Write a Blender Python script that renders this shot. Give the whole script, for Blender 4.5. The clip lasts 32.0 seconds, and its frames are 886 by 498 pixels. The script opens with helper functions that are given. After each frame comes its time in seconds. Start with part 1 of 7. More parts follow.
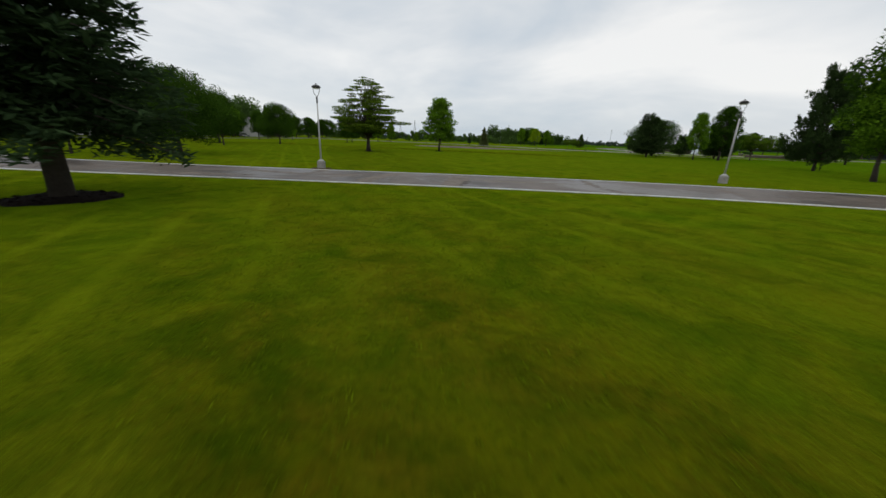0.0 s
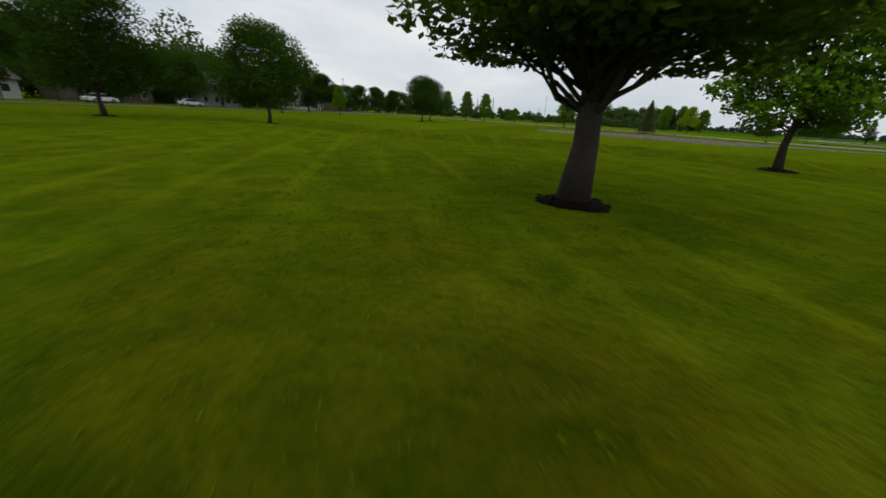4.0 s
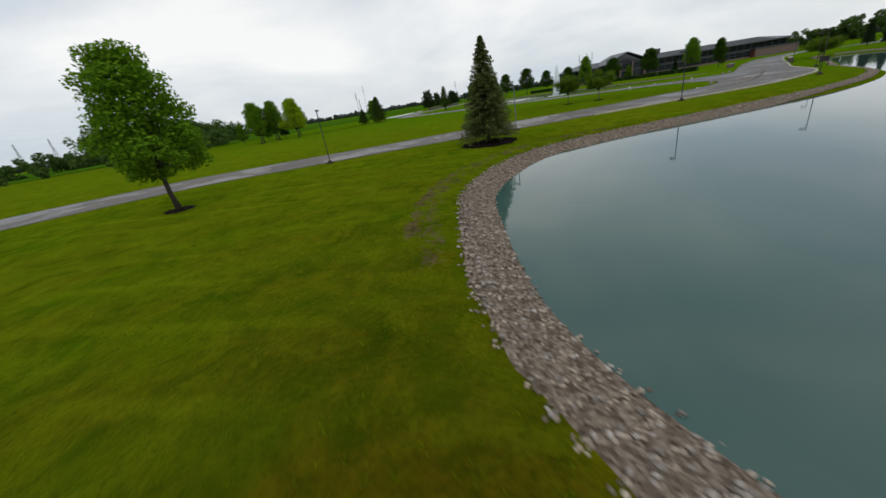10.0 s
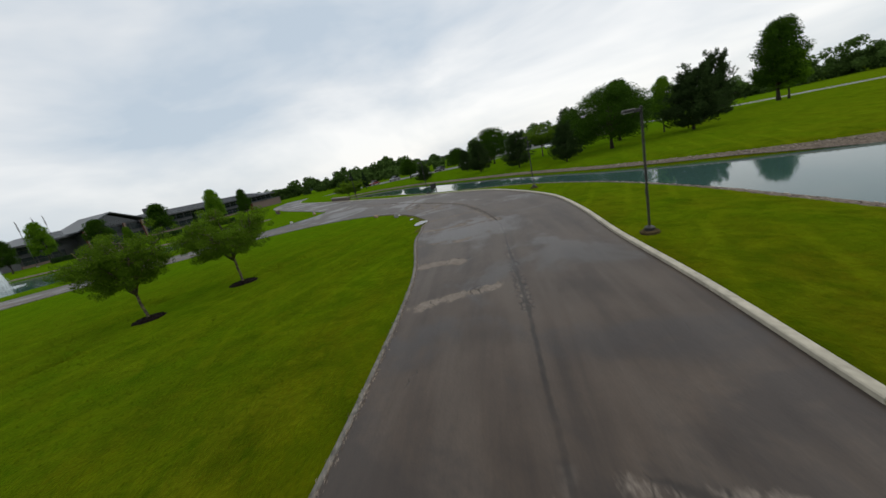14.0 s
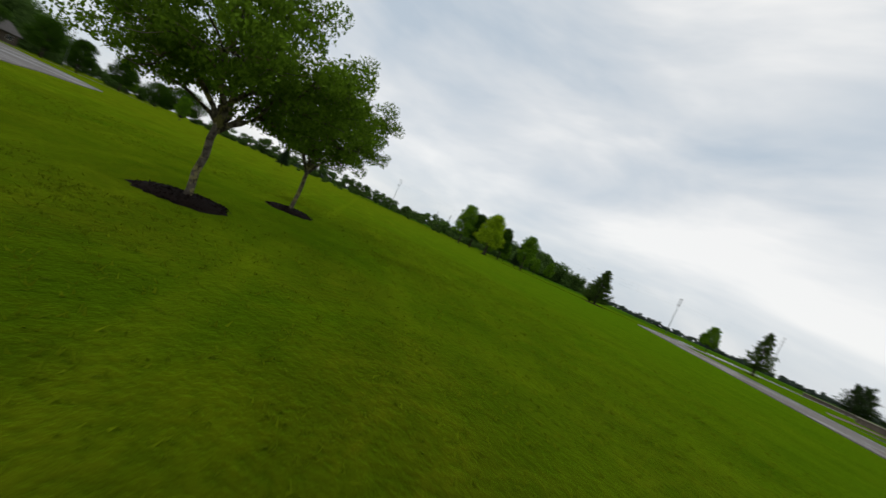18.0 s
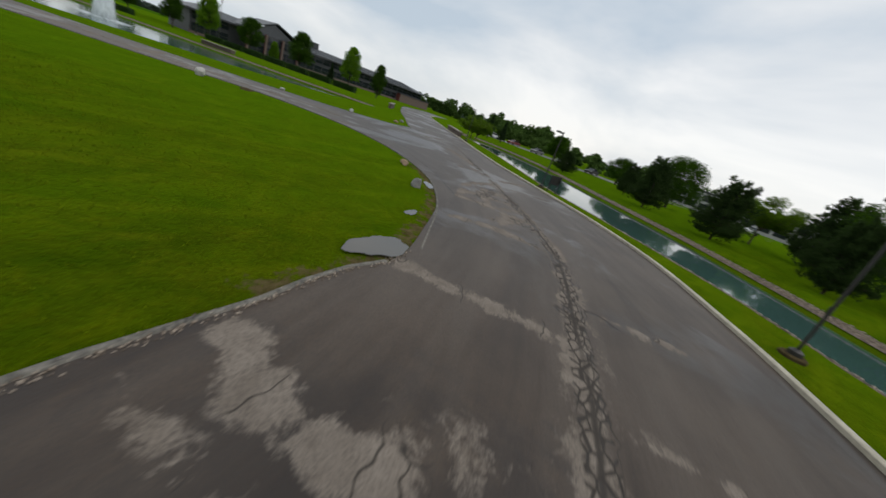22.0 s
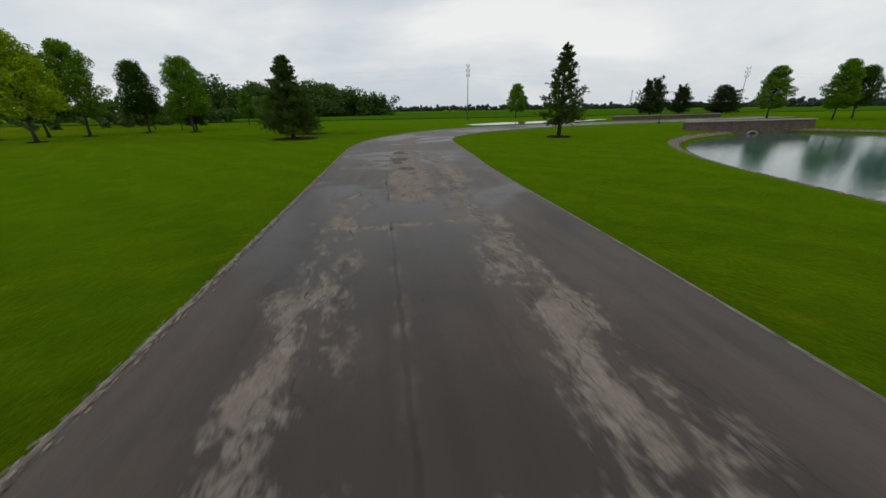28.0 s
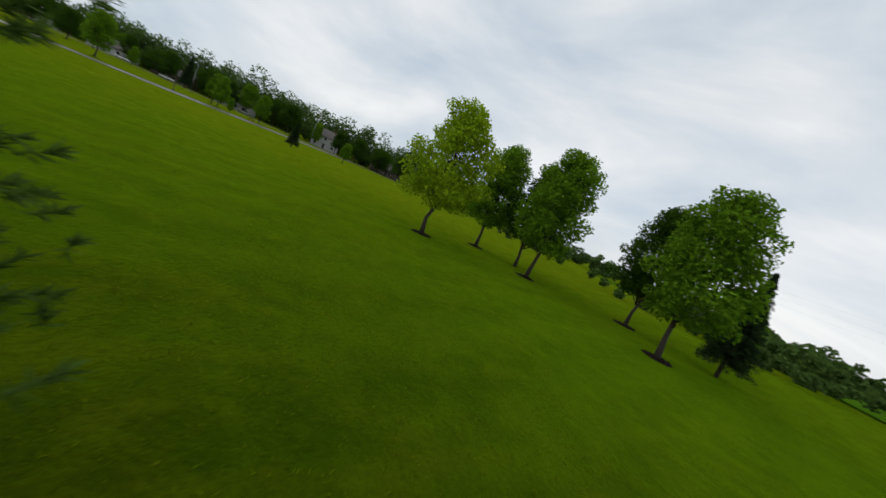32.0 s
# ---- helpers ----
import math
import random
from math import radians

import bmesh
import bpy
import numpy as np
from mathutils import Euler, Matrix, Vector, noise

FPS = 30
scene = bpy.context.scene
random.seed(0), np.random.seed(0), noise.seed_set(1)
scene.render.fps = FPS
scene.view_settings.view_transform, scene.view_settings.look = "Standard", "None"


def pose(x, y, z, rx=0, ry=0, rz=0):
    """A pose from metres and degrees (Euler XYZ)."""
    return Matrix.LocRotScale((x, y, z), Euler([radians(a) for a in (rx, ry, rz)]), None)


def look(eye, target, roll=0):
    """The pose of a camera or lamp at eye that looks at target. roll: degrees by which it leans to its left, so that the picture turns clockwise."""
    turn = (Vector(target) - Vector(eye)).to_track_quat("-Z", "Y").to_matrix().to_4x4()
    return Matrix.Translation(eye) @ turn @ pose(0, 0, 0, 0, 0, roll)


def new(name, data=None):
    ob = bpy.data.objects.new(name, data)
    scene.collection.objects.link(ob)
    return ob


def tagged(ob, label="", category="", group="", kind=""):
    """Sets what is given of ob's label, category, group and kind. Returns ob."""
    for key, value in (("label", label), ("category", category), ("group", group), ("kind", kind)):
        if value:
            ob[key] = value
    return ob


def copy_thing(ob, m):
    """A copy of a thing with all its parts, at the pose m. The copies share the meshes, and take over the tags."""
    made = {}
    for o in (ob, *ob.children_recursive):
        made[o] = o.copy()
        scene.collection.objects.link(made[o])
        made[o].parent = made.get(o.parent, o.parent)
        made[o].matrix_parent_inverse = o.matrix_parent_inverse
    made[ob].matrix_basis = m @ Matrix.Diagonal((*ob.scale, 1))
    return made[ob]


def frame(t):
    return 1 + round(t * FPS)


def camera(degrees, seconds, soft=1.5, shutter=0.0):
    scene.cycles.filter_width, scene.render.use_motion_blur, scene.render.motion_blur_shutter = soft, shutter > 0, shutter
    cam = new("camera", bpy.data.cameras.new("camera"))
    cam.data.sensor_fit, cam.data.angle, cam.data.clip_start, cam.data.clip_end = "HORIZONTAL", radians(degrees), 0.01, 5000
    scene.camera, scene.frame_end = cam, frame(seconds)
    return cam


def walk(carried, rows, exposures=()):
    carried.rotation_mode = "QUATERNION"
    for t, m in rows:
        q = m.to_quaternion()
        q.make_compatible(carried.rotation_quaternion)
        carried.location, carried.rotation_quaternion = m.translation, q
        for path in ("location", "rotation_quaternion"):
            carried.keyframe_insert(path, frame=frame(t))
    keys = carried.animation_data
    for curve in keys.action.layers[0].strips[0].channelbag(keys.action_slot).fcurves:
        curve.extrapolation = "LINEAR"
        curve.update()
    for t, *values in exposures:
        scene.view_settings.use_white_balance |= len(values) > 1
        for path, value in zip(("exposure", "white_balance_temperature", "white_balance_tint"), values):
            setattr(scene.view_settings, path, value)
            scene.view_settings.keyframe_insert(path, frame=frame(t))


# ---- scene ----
from mathutils import kdtree

cam = camera(103.5, 32.0, shutter=0.18)
walk(cam, [
    (0, pose(0.07, 0.12, 2.31, 72.40, -2.00, 1.81)),
    (0.5, pose(-0.82, 6.84, 2.54, 72.12, -4.74, 4.97)),
    (1, pose(-1.71, 13.17, 2.42, 71.73, -6.82, 9.80)),
    (1.5, pose(-2.53, 19.18, 2.26, 70.87, -8.49, 15.64)),
    (2, pose(-3.94, 25.44, 1.94, 69.82, -9.61, 23.91)),
    (2.5, pose(-5.92, 31.71, 1.68, 68.68, -10.38, 32.17)),
    (4.5, pose(-16.67, 52.47, 1.60, 68.12, 0.07, 1.48)),
    (5, pose(-18.87, 57.73, 1.76, 65.42, 2.61, -11.08)),
    (5.5, pose(-20.31, 63.78, 2.02, 63.41, 4.43, -22.39)),
    (6, pose(-20.11, 70.22, 2.49, 62.53, 3.35, -27.80)),
    (6.5, pose(-19.08, 76.69, 2.69, 62.51, -0.87, -23.49)),
    (7, pose(-17.55, 83.56, 2.84, 63.92, -8.30, -12.65)),
    (7.5, pose(-16.53, 90.65, 3.04, 64.36, -15.09, -4.29)),
    (8, pose(-16.20, 97.97, 3.13, 64.76, -15.88, -4.55)),
    (8.5, pose(-16.54, 105.28, 3.11, 67.09, -9.77, -15.48)),
    (9, pose(-15.92, 112.33, 3.12, 68.35, -1.25, -30.43)),
    (9.5, pose(-14.84, 119.00, 3.19, 67.67, 6.44, -46.00)),
    (10, pose(-12.64, 124.95, 3.35, 66.83, 8.56, -56.99)),
    (10.5, pose(-9.56, 130.10, 3.48, 67.62, 7.83, -65.95)),
    (11, pose(-5.37, 134.37, 3.49, 69.51, 7.91, -74.70)),
    (11.5, pose(-0.26, 137.53, 3.48, 71.17, 7.08, -81.72)),
    (12, pose(4.77, 139.59, 3.60, 72.28, 8.20, -88.54)),
    (12.5, pose(9.42, 140.91, 3.45, 72.21, 11.75, -100.75)),
    (13, pose(14.22, 141.28, 3.66, 71.51, 14.87, -116.31)),
    (13.5, pose(18.94, 140.42, 3.76, 71.66, 16.65, -132.97)),
    (15.5, pose(35.60, 128.43, 4.35, 82.02, -15.94, -95.20)),
    (16, pose(39.51, 126.83, 3.65, 83.84, -21.21, -77.11)),
    (16.5, pose(43.02, 126.24, 2.91, 84.05, -23.17, -55.65)),
    (17, pose(46.06, 126.75, 2.25, 85.30, -23.73, -33.50)),
    (17.5, pose(47.84, 128.77, 1.74, 86.84, -24.53, -12.64)),
    (18, pose(48.85, 130.92, 1.23, 86.99, -23.82, 10.08)),
    (18.5, pose(48.74, 133.34, 1.06, 85.48, -23.51, 33.12)),
    (19, pose(47.31, 135.75, 0.79, 83.75, -23.46, 59.46)),
    (19.5, pose(44.41, 137.46, 0.54, 79.12, -25.40, 90.71)),
    (20, pose(40.88, 137.94, 0.50, 74.24, -28.22, 126.49)),
    (20.5, pose(37.32, 136.85, 0.71, 71.37, -16.05, 166.66)),
    (21, pose(34.92, 134.09, 1.23, 71.01, -18.47, 198.15)),
    (21.5, pose(34.62, 130.06, 2.13, 69.14, -19.45, 229.33)),
    (22, pose(36.55, 126.06, 2.75, 68.25, -18.12, 256.01)),
    (22.5, pose(39.73, 123.74, 3.41, 67.77, -13.54, 266.31)),
    (23, pose(44.23, 122.24, 3.93, 68.27, -12.60, 271.89)),
    (23.5, pose(49.30, 121.86, 3.99, 69.82, -21.22, 291.69)),
    (24, pose(54.31, 123.11, 3.91, 70.11, -25.94, 309.84)),
    (24.5, pose(58.50, 125.59, 3.74, 70.27, -23.31, 321.03)),
    (25, pose(62.12, 129.39, 3.54, 68.03, -16.80, 330.58)),
    (25.5, pose(65.32, 134.42, 3.37, 66.40, -12.01, 342.06)),
    (26, pose(67.85, 139.98, 3.22, 66.89, -9.06, 350.58)),
    (26.5, pose(69.80, 146.09, 3.03, 67.04, -6.11, 353.68)),
    (28.5, pose(72.82, 170.12, 2.41, 69.12, 2.20, 341.30)),
    (29, pose(73.95, 176.71, 2.51, 71.60, 1.06, 343.61)),
    (29.5, pose(75.48, 182.86, 2.38, 76.14, -4.55, 355.35)),
    (30, pose(76.30, 188.90, 2.23, 79.93, -11.62, 369.12)),
    (30.5, pose(75.91, 194.59, 2.34, 82.82, -17.37, 383.52)),
    (31, pose(74.50, 199.10, 2.49, 83.38, -25.70, 405.58)),
    (31.5, pose(72.04, 202.32, 2.74, 81.57, -25.72, 427.28)),
    (32, pose(69.35, 204.95, 3.03, 81.23, -24.01, 442.49)),
], [(0, -0.05), (1, 0.0), (5, -0.08), (6, 0.0), (7, -0.22), (8, -0.10), (9, 0.03), (13, 0.03), (18, -0.02), (20, -0.14), (21, 0.0), (24, -0.05), (25, -0.12), (26, -0.13), (29, -0.11), (30, -0.08), (31, 0.05), (32, 0.05)])


# ---------------------------------------------------------------- world, sun
world = bpy.data.worlds.new("overcast_sky")
scene.world = world
world.use_nodes = True
wn, wl = world.node_tree.nodes, world.node_tree.links
wn.clear()
w_out = wn.new("ShaderNodeOutputWorld")
w_bg = wn.new("ShaderNodeBackground")
w_sky = wn.new("ShaderNodeTexSky")
w_sky.sky_type = "NISHITA"
w_sky.sun_disc = False
w_sky.sun_elevation, w_sky.sun_rotation = radians(48), radians(150)
w_dim = wn.new("ShaderNodeVectorMath")
w_dim.operation = "SCALE"
w_dim.inputs["Scale"].default_value = 0.11
wl.new(w_sky.outputs[0], w_dim.inputs[0])
# streaky cloud deck
w_tc = wn.new("ShaderNodeTexCoord")
w_map = wn.new("ShaderNodeMapping")
w_map.inputs["Scale"].default_value = (1.3, 1.7, 4.2)
w_map.inputs["Rotation"].default_value = (radians(3), 0, radians(35))
wl.new(w_tc.outputs["Generated"], w_map.inputs[0])
w_n1 = wn.new("ShaderNodeTexNoise")
w_n1.inputs["Scale"].default_value = 1.15
w_n1.inputs["Detail"].default_value = 5
w_n1.inputs["Roughness"].default_value = 0.52
w_n1.inputs["Distortion"].default_value = 0.3
wl.new(w_map.outputs[0], w_n1.inputs[0])
w_r = wn.new("ShaderNodeValToRGB")
els = w_r.color_ramp.elements
els[0].position, els[0].color = 0.34, (0.50, 0.58, 0.66, 1)
els[1].position, els[1].color = 0.68, (0.92, 0.918, 0.905, 1)
mid = els.new(0.52)
mid.color = (0.70, 0.735, 0.765, 1)
wl.new(w_n1.outputs[0], w_r.inputs[0])
w_mix = wn.new("ShaderNodeMix")
w_mix.data_type = "RGBA"
w_mix.inputs[0].default_value = 0.92
wl.new(w_dim.outputs[0], w_mix.inputs[6])
wl.new(w_r.outputs[0], w_mix.inputs[7])
wl.new(w_mix.outputs[2], w_bg.inputs[0])
w_bg.inputs[1].default_value = 1.05
wl.new(w_bg.outputs[0], w_out.inputs[0])

sun = new("sun", bpy.data.lights.new("sun", "SUN"))
sun.data.energy, sun.data.angle, sun.data.color = 0.7, radians(25), (1.0, 0.97, 0.92)
sun.matrix_world = look((0, 0, 40), (14, 24, 0))


# ---------------------------------------------------------------- materials
class Nodes:
    """A small wrapper to write node materials in few lines."""

    def __init__(self, name, rough=0.8, metal=0.0, spec=0.5):
        self.m = bpy.data.materials.new(name)
        self.m.use_nodes = True
        self.t = self.m.node_tree
        self.b = self.t.nodes["Principled BSDF"]
        self.b.inputs["Roughness"].default_value = rough
        self.b.inputs["Metallic"].default_value = metal
        self.b.inputs["Specular IOR Level"].default_value = spec
        self.tc = self.t.nodes.new("ShaderNodeTexCoord").outputs["Object"]

    def link(self, a, b):
        self.t.links.new(a, b)

    def scaled(self, s, rot=0.0):
        n = self.t.nodes.new("ShaderNodeMapping")
        n.inputs["Scale"].default_value = s
        n.inputs["Rotation"].default_value = (0, 0, rot)
        self.link(self.tc, n.inputs[0])
        return n.outputs[0]

    def noise(self, scale, detail=3, rough=0.55, vec=None, distort=0.0):
        n = self.t.nodes.new("ShaderNodeTexNoise")
        n.inputs["Scale"].default_value = scale
        n.inputs["Detail"].default_value = detail
        n.inputs["Roughness"].default_value = rough
        n.inputs["Distortion"].default_value = distort
        self.link(vec or self.tc, n.inputs["Vector"])
        return n.outputs[0]

    def voronoi(self, scale, feature="F1", vec=None, out="Distance"):
        n = self.t.nodes.new("ShaderNodeTexVoronoi")
        n.feature = feature
        n.inputs["Scale"].default_value = scale
        self.link(vec or self.tc, n.inputs["Vector"])
        return n.outputs[out]

    def ramp(self, fac, *stops):
        n = self.t.nodes.new("ShaderNodeValToRGB")
        e = n.color_ramp.elements
        while len(e) < len(stops):
            e.new(0.5)
        for k, (p, c) in zip(e, stops):
            k.position = p
            k.color = (*c, 1) if isinstance(c, tuple) else (c, c, c, 1)
        self.link(fac, n.inputs[0])
        return n.outputs[0]

    def mix(self, fac, a, b, mode="MIX"):
        n = self.t.nodes.new("ShaderNodeMix")
        n.data_type = "RGBA"
        n.blend_type = mode
        for sock, v in ((n.inputs[0], fac), (n.inputs[6], a), (n.inputs[7], b)):
            if isinstance(v, tuple):
                sock.default_value = (*v, 1)
            elif isinstance(v, (int, float)):
                sock.default_value = v
            else:
                self.link(v, sock)
        return n.outputs[2]

    def math(self, op, a, b=0.0):
        n = self.t.nodes.new("ShaderNodeMath")
        n.operation = op
        for sock, v in zip(n.inputs, (a, b)):
            if isinstance(v, (int, float)):
                sock.default_value = v
            else:
                self.link(v, sock)
        return n.outputs[0]

    def random(self):
        return self.t.nodes.new("ShaderNodeObjectInfo").outputs["Random"]

    def island(self):
        return self.t.nodes.new("ShaderNodeNewGeometry").outputs["Random Per Island"]

    def attr(self, name):
        n = self.t.nodes.new("ShaderNodeAttribute")
        n.attribute_name = name
        return n.outputs["Fac"]

    def color(self, c):
        if isinstance(c, tuple):
            self.b.inputs["Base Color"].default_value = (*c, 1)
        else:
            self.link(c, self.b.inputs["Base Color"])
        return self

    def rough(self, r):
        self.link(r, self.b.inputs["Roughness"])
        return self

    def bump(self, h, strength=0.3, dist=0.02):
        n = self.t.nodes.new("ShaderNodeBump")
        n.inputs["Strength"].default_value = strength
        n.inputs["Distance"].default_value = dist
        self.link(h, n.inputs["Height"])
        self.link(n.outputs[0], self.b.inputs["Normal"])
        return self


def plain(name, c, rough=0.6, metal=0.0, var=0.25, scale=6.0, bump=0.1, spec=0.5):
    """A paint, metal or stone of one colour with fine and coarse variation."""
    k = Nodes(name, rough, metal, spec)
    dark = tuple(v * (1 - var) for v in c)
    light = tuple(min(v * (1 + var * 0.6), 1) for v in c)
    n = k.mix(0.5, k.noise(scale, 4), k.noise(scale * 6, 3), "MIX")
    k.color(k.ramp(n, (0.3, dark), (0.7, light)))
    if bump:
        k.bump(k.noise(scale * 9, 3), bump, 0.01)
    return k.m


def leafy(name, a, b, rough=0.5):
    """Foliage: every leaf takes its own green between a and b, and each plant leans to one of them."""
    k = Nodes(name, rough + 0.2, 0, 0.03)
    f = k.math("ADD", k.math("MULTIPLY", k.island(), 0.75), k.math("MULTIPLY", k.random(), 0.25))
    k.color(k.ramp(f, (0.0, a), (0.65, b), (1.0, tuple(min(v * 1.5, 1) for v in b))))
    tr = k.t.nodes.new("ShaderNodeBsdfTranslucent")
    mx = k.t.nodes.new("ShaderNodeMixShader")
    mx.inputs[0].default_value = 0.30
    tr.inputs[0].default_value = (*tuple(min(v * 1.7, 1) for v in b), 1)
    out = k.t.nodes["Material Output"]
    k.link(k.b.outputs[0], mx.inputs[1])
    k.link(tr.outputs[0], mx.inputs[2])
    k.link(mx.outputs[0], out.inputs[0])
    return k.m


def k_stretch(k, vec, f):
    n = k.t.nodes.new("ShaderNodeMapping")
    n.inputs["Scale"].default_value = (f, 1, 1)
    k.link(vec, n.inputs[0])
    return n.outputs[0]


def k_shift(k, o):
    n = k.t.nodes.new("ShaderNodeMapping")
    n.inputs["Location"].default_value = (o * 7.3, o * 3.1, o)
    k.link(k.tc, n.inputs[0])
    return n.outputs[0]


# lawn: fine blades, clover clumps, dry brownish and mossy areas, mower stripes, trodden soil
k = Nodes("lawn_grass", 0.95, 0, 0.0)
k.b.inputs["Sheen Weight"].default_value = 0.30
k.b.inputs["Sheen Roughness"].default_value = 0.5
k.b.inputs["Sheen Tint"].default_value = (0.47, 0.82, 0.02, 1)
fine = k.noise(11.0, 5, 0.7)
clump = k.noise(1.1, 5, 0.68)
patch = k.noise(0.30, 5, 0.66, None, 0.6)
broad = k.noise(0.06, 4, 0.55)
green = k.ramp(clump, (0.36, (0.011, 0.022, 0.0003)), (0.5, (0.020, 0.035, 0.0004)), (0.64, (0.040, 0.061, 0.0007)))
dry = k.ramp(k.noise(1.9, 5, 0.65), (0.35, (0.040, 0.030, 0.0012)), (0.65, (0.080, 0.053, 0.003)))
where = k.t.nodes.new("ShaderNodeSeparateXYZ")
k.link(k.tc, where.inputs[0])
east = k.t.nodes.new("ShaderNodeMapRange")
east.inputs["From Min"].default_value, east.inputs["From Max"].default_value = 20.0, 60.0
east.inputs["To Min"].default_value, east.inputs["To Max"].default_value = 1.0, 0.22
k.link(where.outputs[0], east.inputs["Value"])
c = k.mix(k.math("MULTIPLY", k.ramp(patch, (0.31, 0.0), (0.53, 1.0)), east.outputs[0]), green, dry)
c = k.mix(k.ramp(broad, (0.42, 0.0), (0.62, 0.42)), c, k.ramp(clump, (0.3, (0.012, 0.028, 0.0003)), (0.7, (0.032, 0.060, 0.0008))))
# yellowing and lush areas a stride or two across
mott = k.noise(0.72, 6, 0.72, k_shift(k, 3.0), 0.8)
uneven = k.math("ADD", k.math("MULTIPLY", east.outputs[0], 0.95), 0.02)
c = k.mix(k.math("MULTIPLY", k.ramp(mott, (0.50, 0.0), (0.64, 0.62)), uneven), c, (0.080, 0.066, 0.0010))
c = k.mix(k.math("MULTIPLY", k.ramp(mott, (0.36, 0.65), (0.49, 0.0)), uneven), c, (0.007, 0.022, 0.0003))
# pale dry clippings left in drifts
drift = k.noise(0.55, 5, 0.7, None, 1.6)
c = k.mix(k.math("MULTIPLY", k.ramp(drift, (0.54, 0.0), (0.66, 0.6)), k.math("ADD", k.math("MULTIPLY", east.outputs[0], 0.85), 0.15)), c, (0.105, 0.100, 0.004))
stripe = k.t.nodes.new("ShaderNodeTexWave")
stripe.inputs["Scale"].default_value = 0.11
stripe.inputs["Distortion"].default_value = 3.0
stripe.inputs["Detail"].default_value = 1
k.link(k.scaled((1, 1, 1), -0.66), stripe.inputs[0])
c = k.mix(k.math("MULTIPLY", stripe.outputs[1], 0.25), c, (0.056, 0.092, 0.0014))
# thin lines pressed by the mower's wheels
line = k.t.nodes.new("ShaderNodeTexWave")
line.inputs["Scale"].default_value = 0.16
line.inputs["Distortion"].default_value = 1.6
line.inputs["Detail"].default_value = 2
line.inputs["Detail Scale"].default_value = 0.5
k.link(k.scaled((1, 1, 1), -0.42), line.inputs[0])
pressed = k.math("MULTIPLY", k.ramp(line.outputs[1], (0.86, 0.0), (0.99, 1.0)), k.ramp(k.noise(0.11, 4, 0.6), (0.44, 0.0), (0.56, 0.40)))
pressed = k.math("MULTIPLY", pressed, uneven)
c = k.mix(pressed, c, (0.110, 0.112, 0.003))
c = k.mix(k.ramp(fine, (0.34, 0.5), (0.56, 0.0)), c, (0.010, 0.020, 0.0003))
# darker olive grass in the swale, and bare earth where feet and water have worn the turf
c = k.mix(k.math("MULTIPLY", k.attr("swale_tint"), k.ramp(clump, (0.35, 0.9), (0.65, 0.45))), c, (0.022, 0.029, 0.0008))
bare = k.math("ADD", k.attr("bare"), k.math("MULTIPLY", k.math("SUBTRACT", k.mix(0.45, k.noise(1.3, 5, 0.7), k.noise(6.0, 4, 0.7)), 0.5), 2.6))
bare = k.math("MULTIPLY", k.ramp(bare, (0.48, 0.0), (0.72, 0.85)), k.ramp(k.attr("bare"), (0.02, 0.0), (0.2, 1.0)))
c = k.mix(bare, c, k.ramp(k.noise(3.0, 5, 0.7), (0.35, (0.040, 0.027, 0.012)), (0.65, (0.135, 0.098, 0.052))))
k.color(c)
gloss_of = k.math("ADD", k.mix(uneven, (0.26, 0.26, 0.26), k.ramp(mott, (0.36, 0.20), (0.64, 0.31))), k.math("MULTIPLY", pressed, 0.08))
k.link(k.mix(uneven, (0.36, 0.84, 0.02), (0.47, 0.82, 0.02)), k.b.inputs["Sheen Tint"])
k.link(k.math("MULTIPLY", k.math("SUBTRACT", 1.0, bare), gloss_of), k.b.inputs["Sheen Weight"])
k.bump(k.mix(0.6, fine, clump), 1.0, 0.08)
M_LAWN = k.m

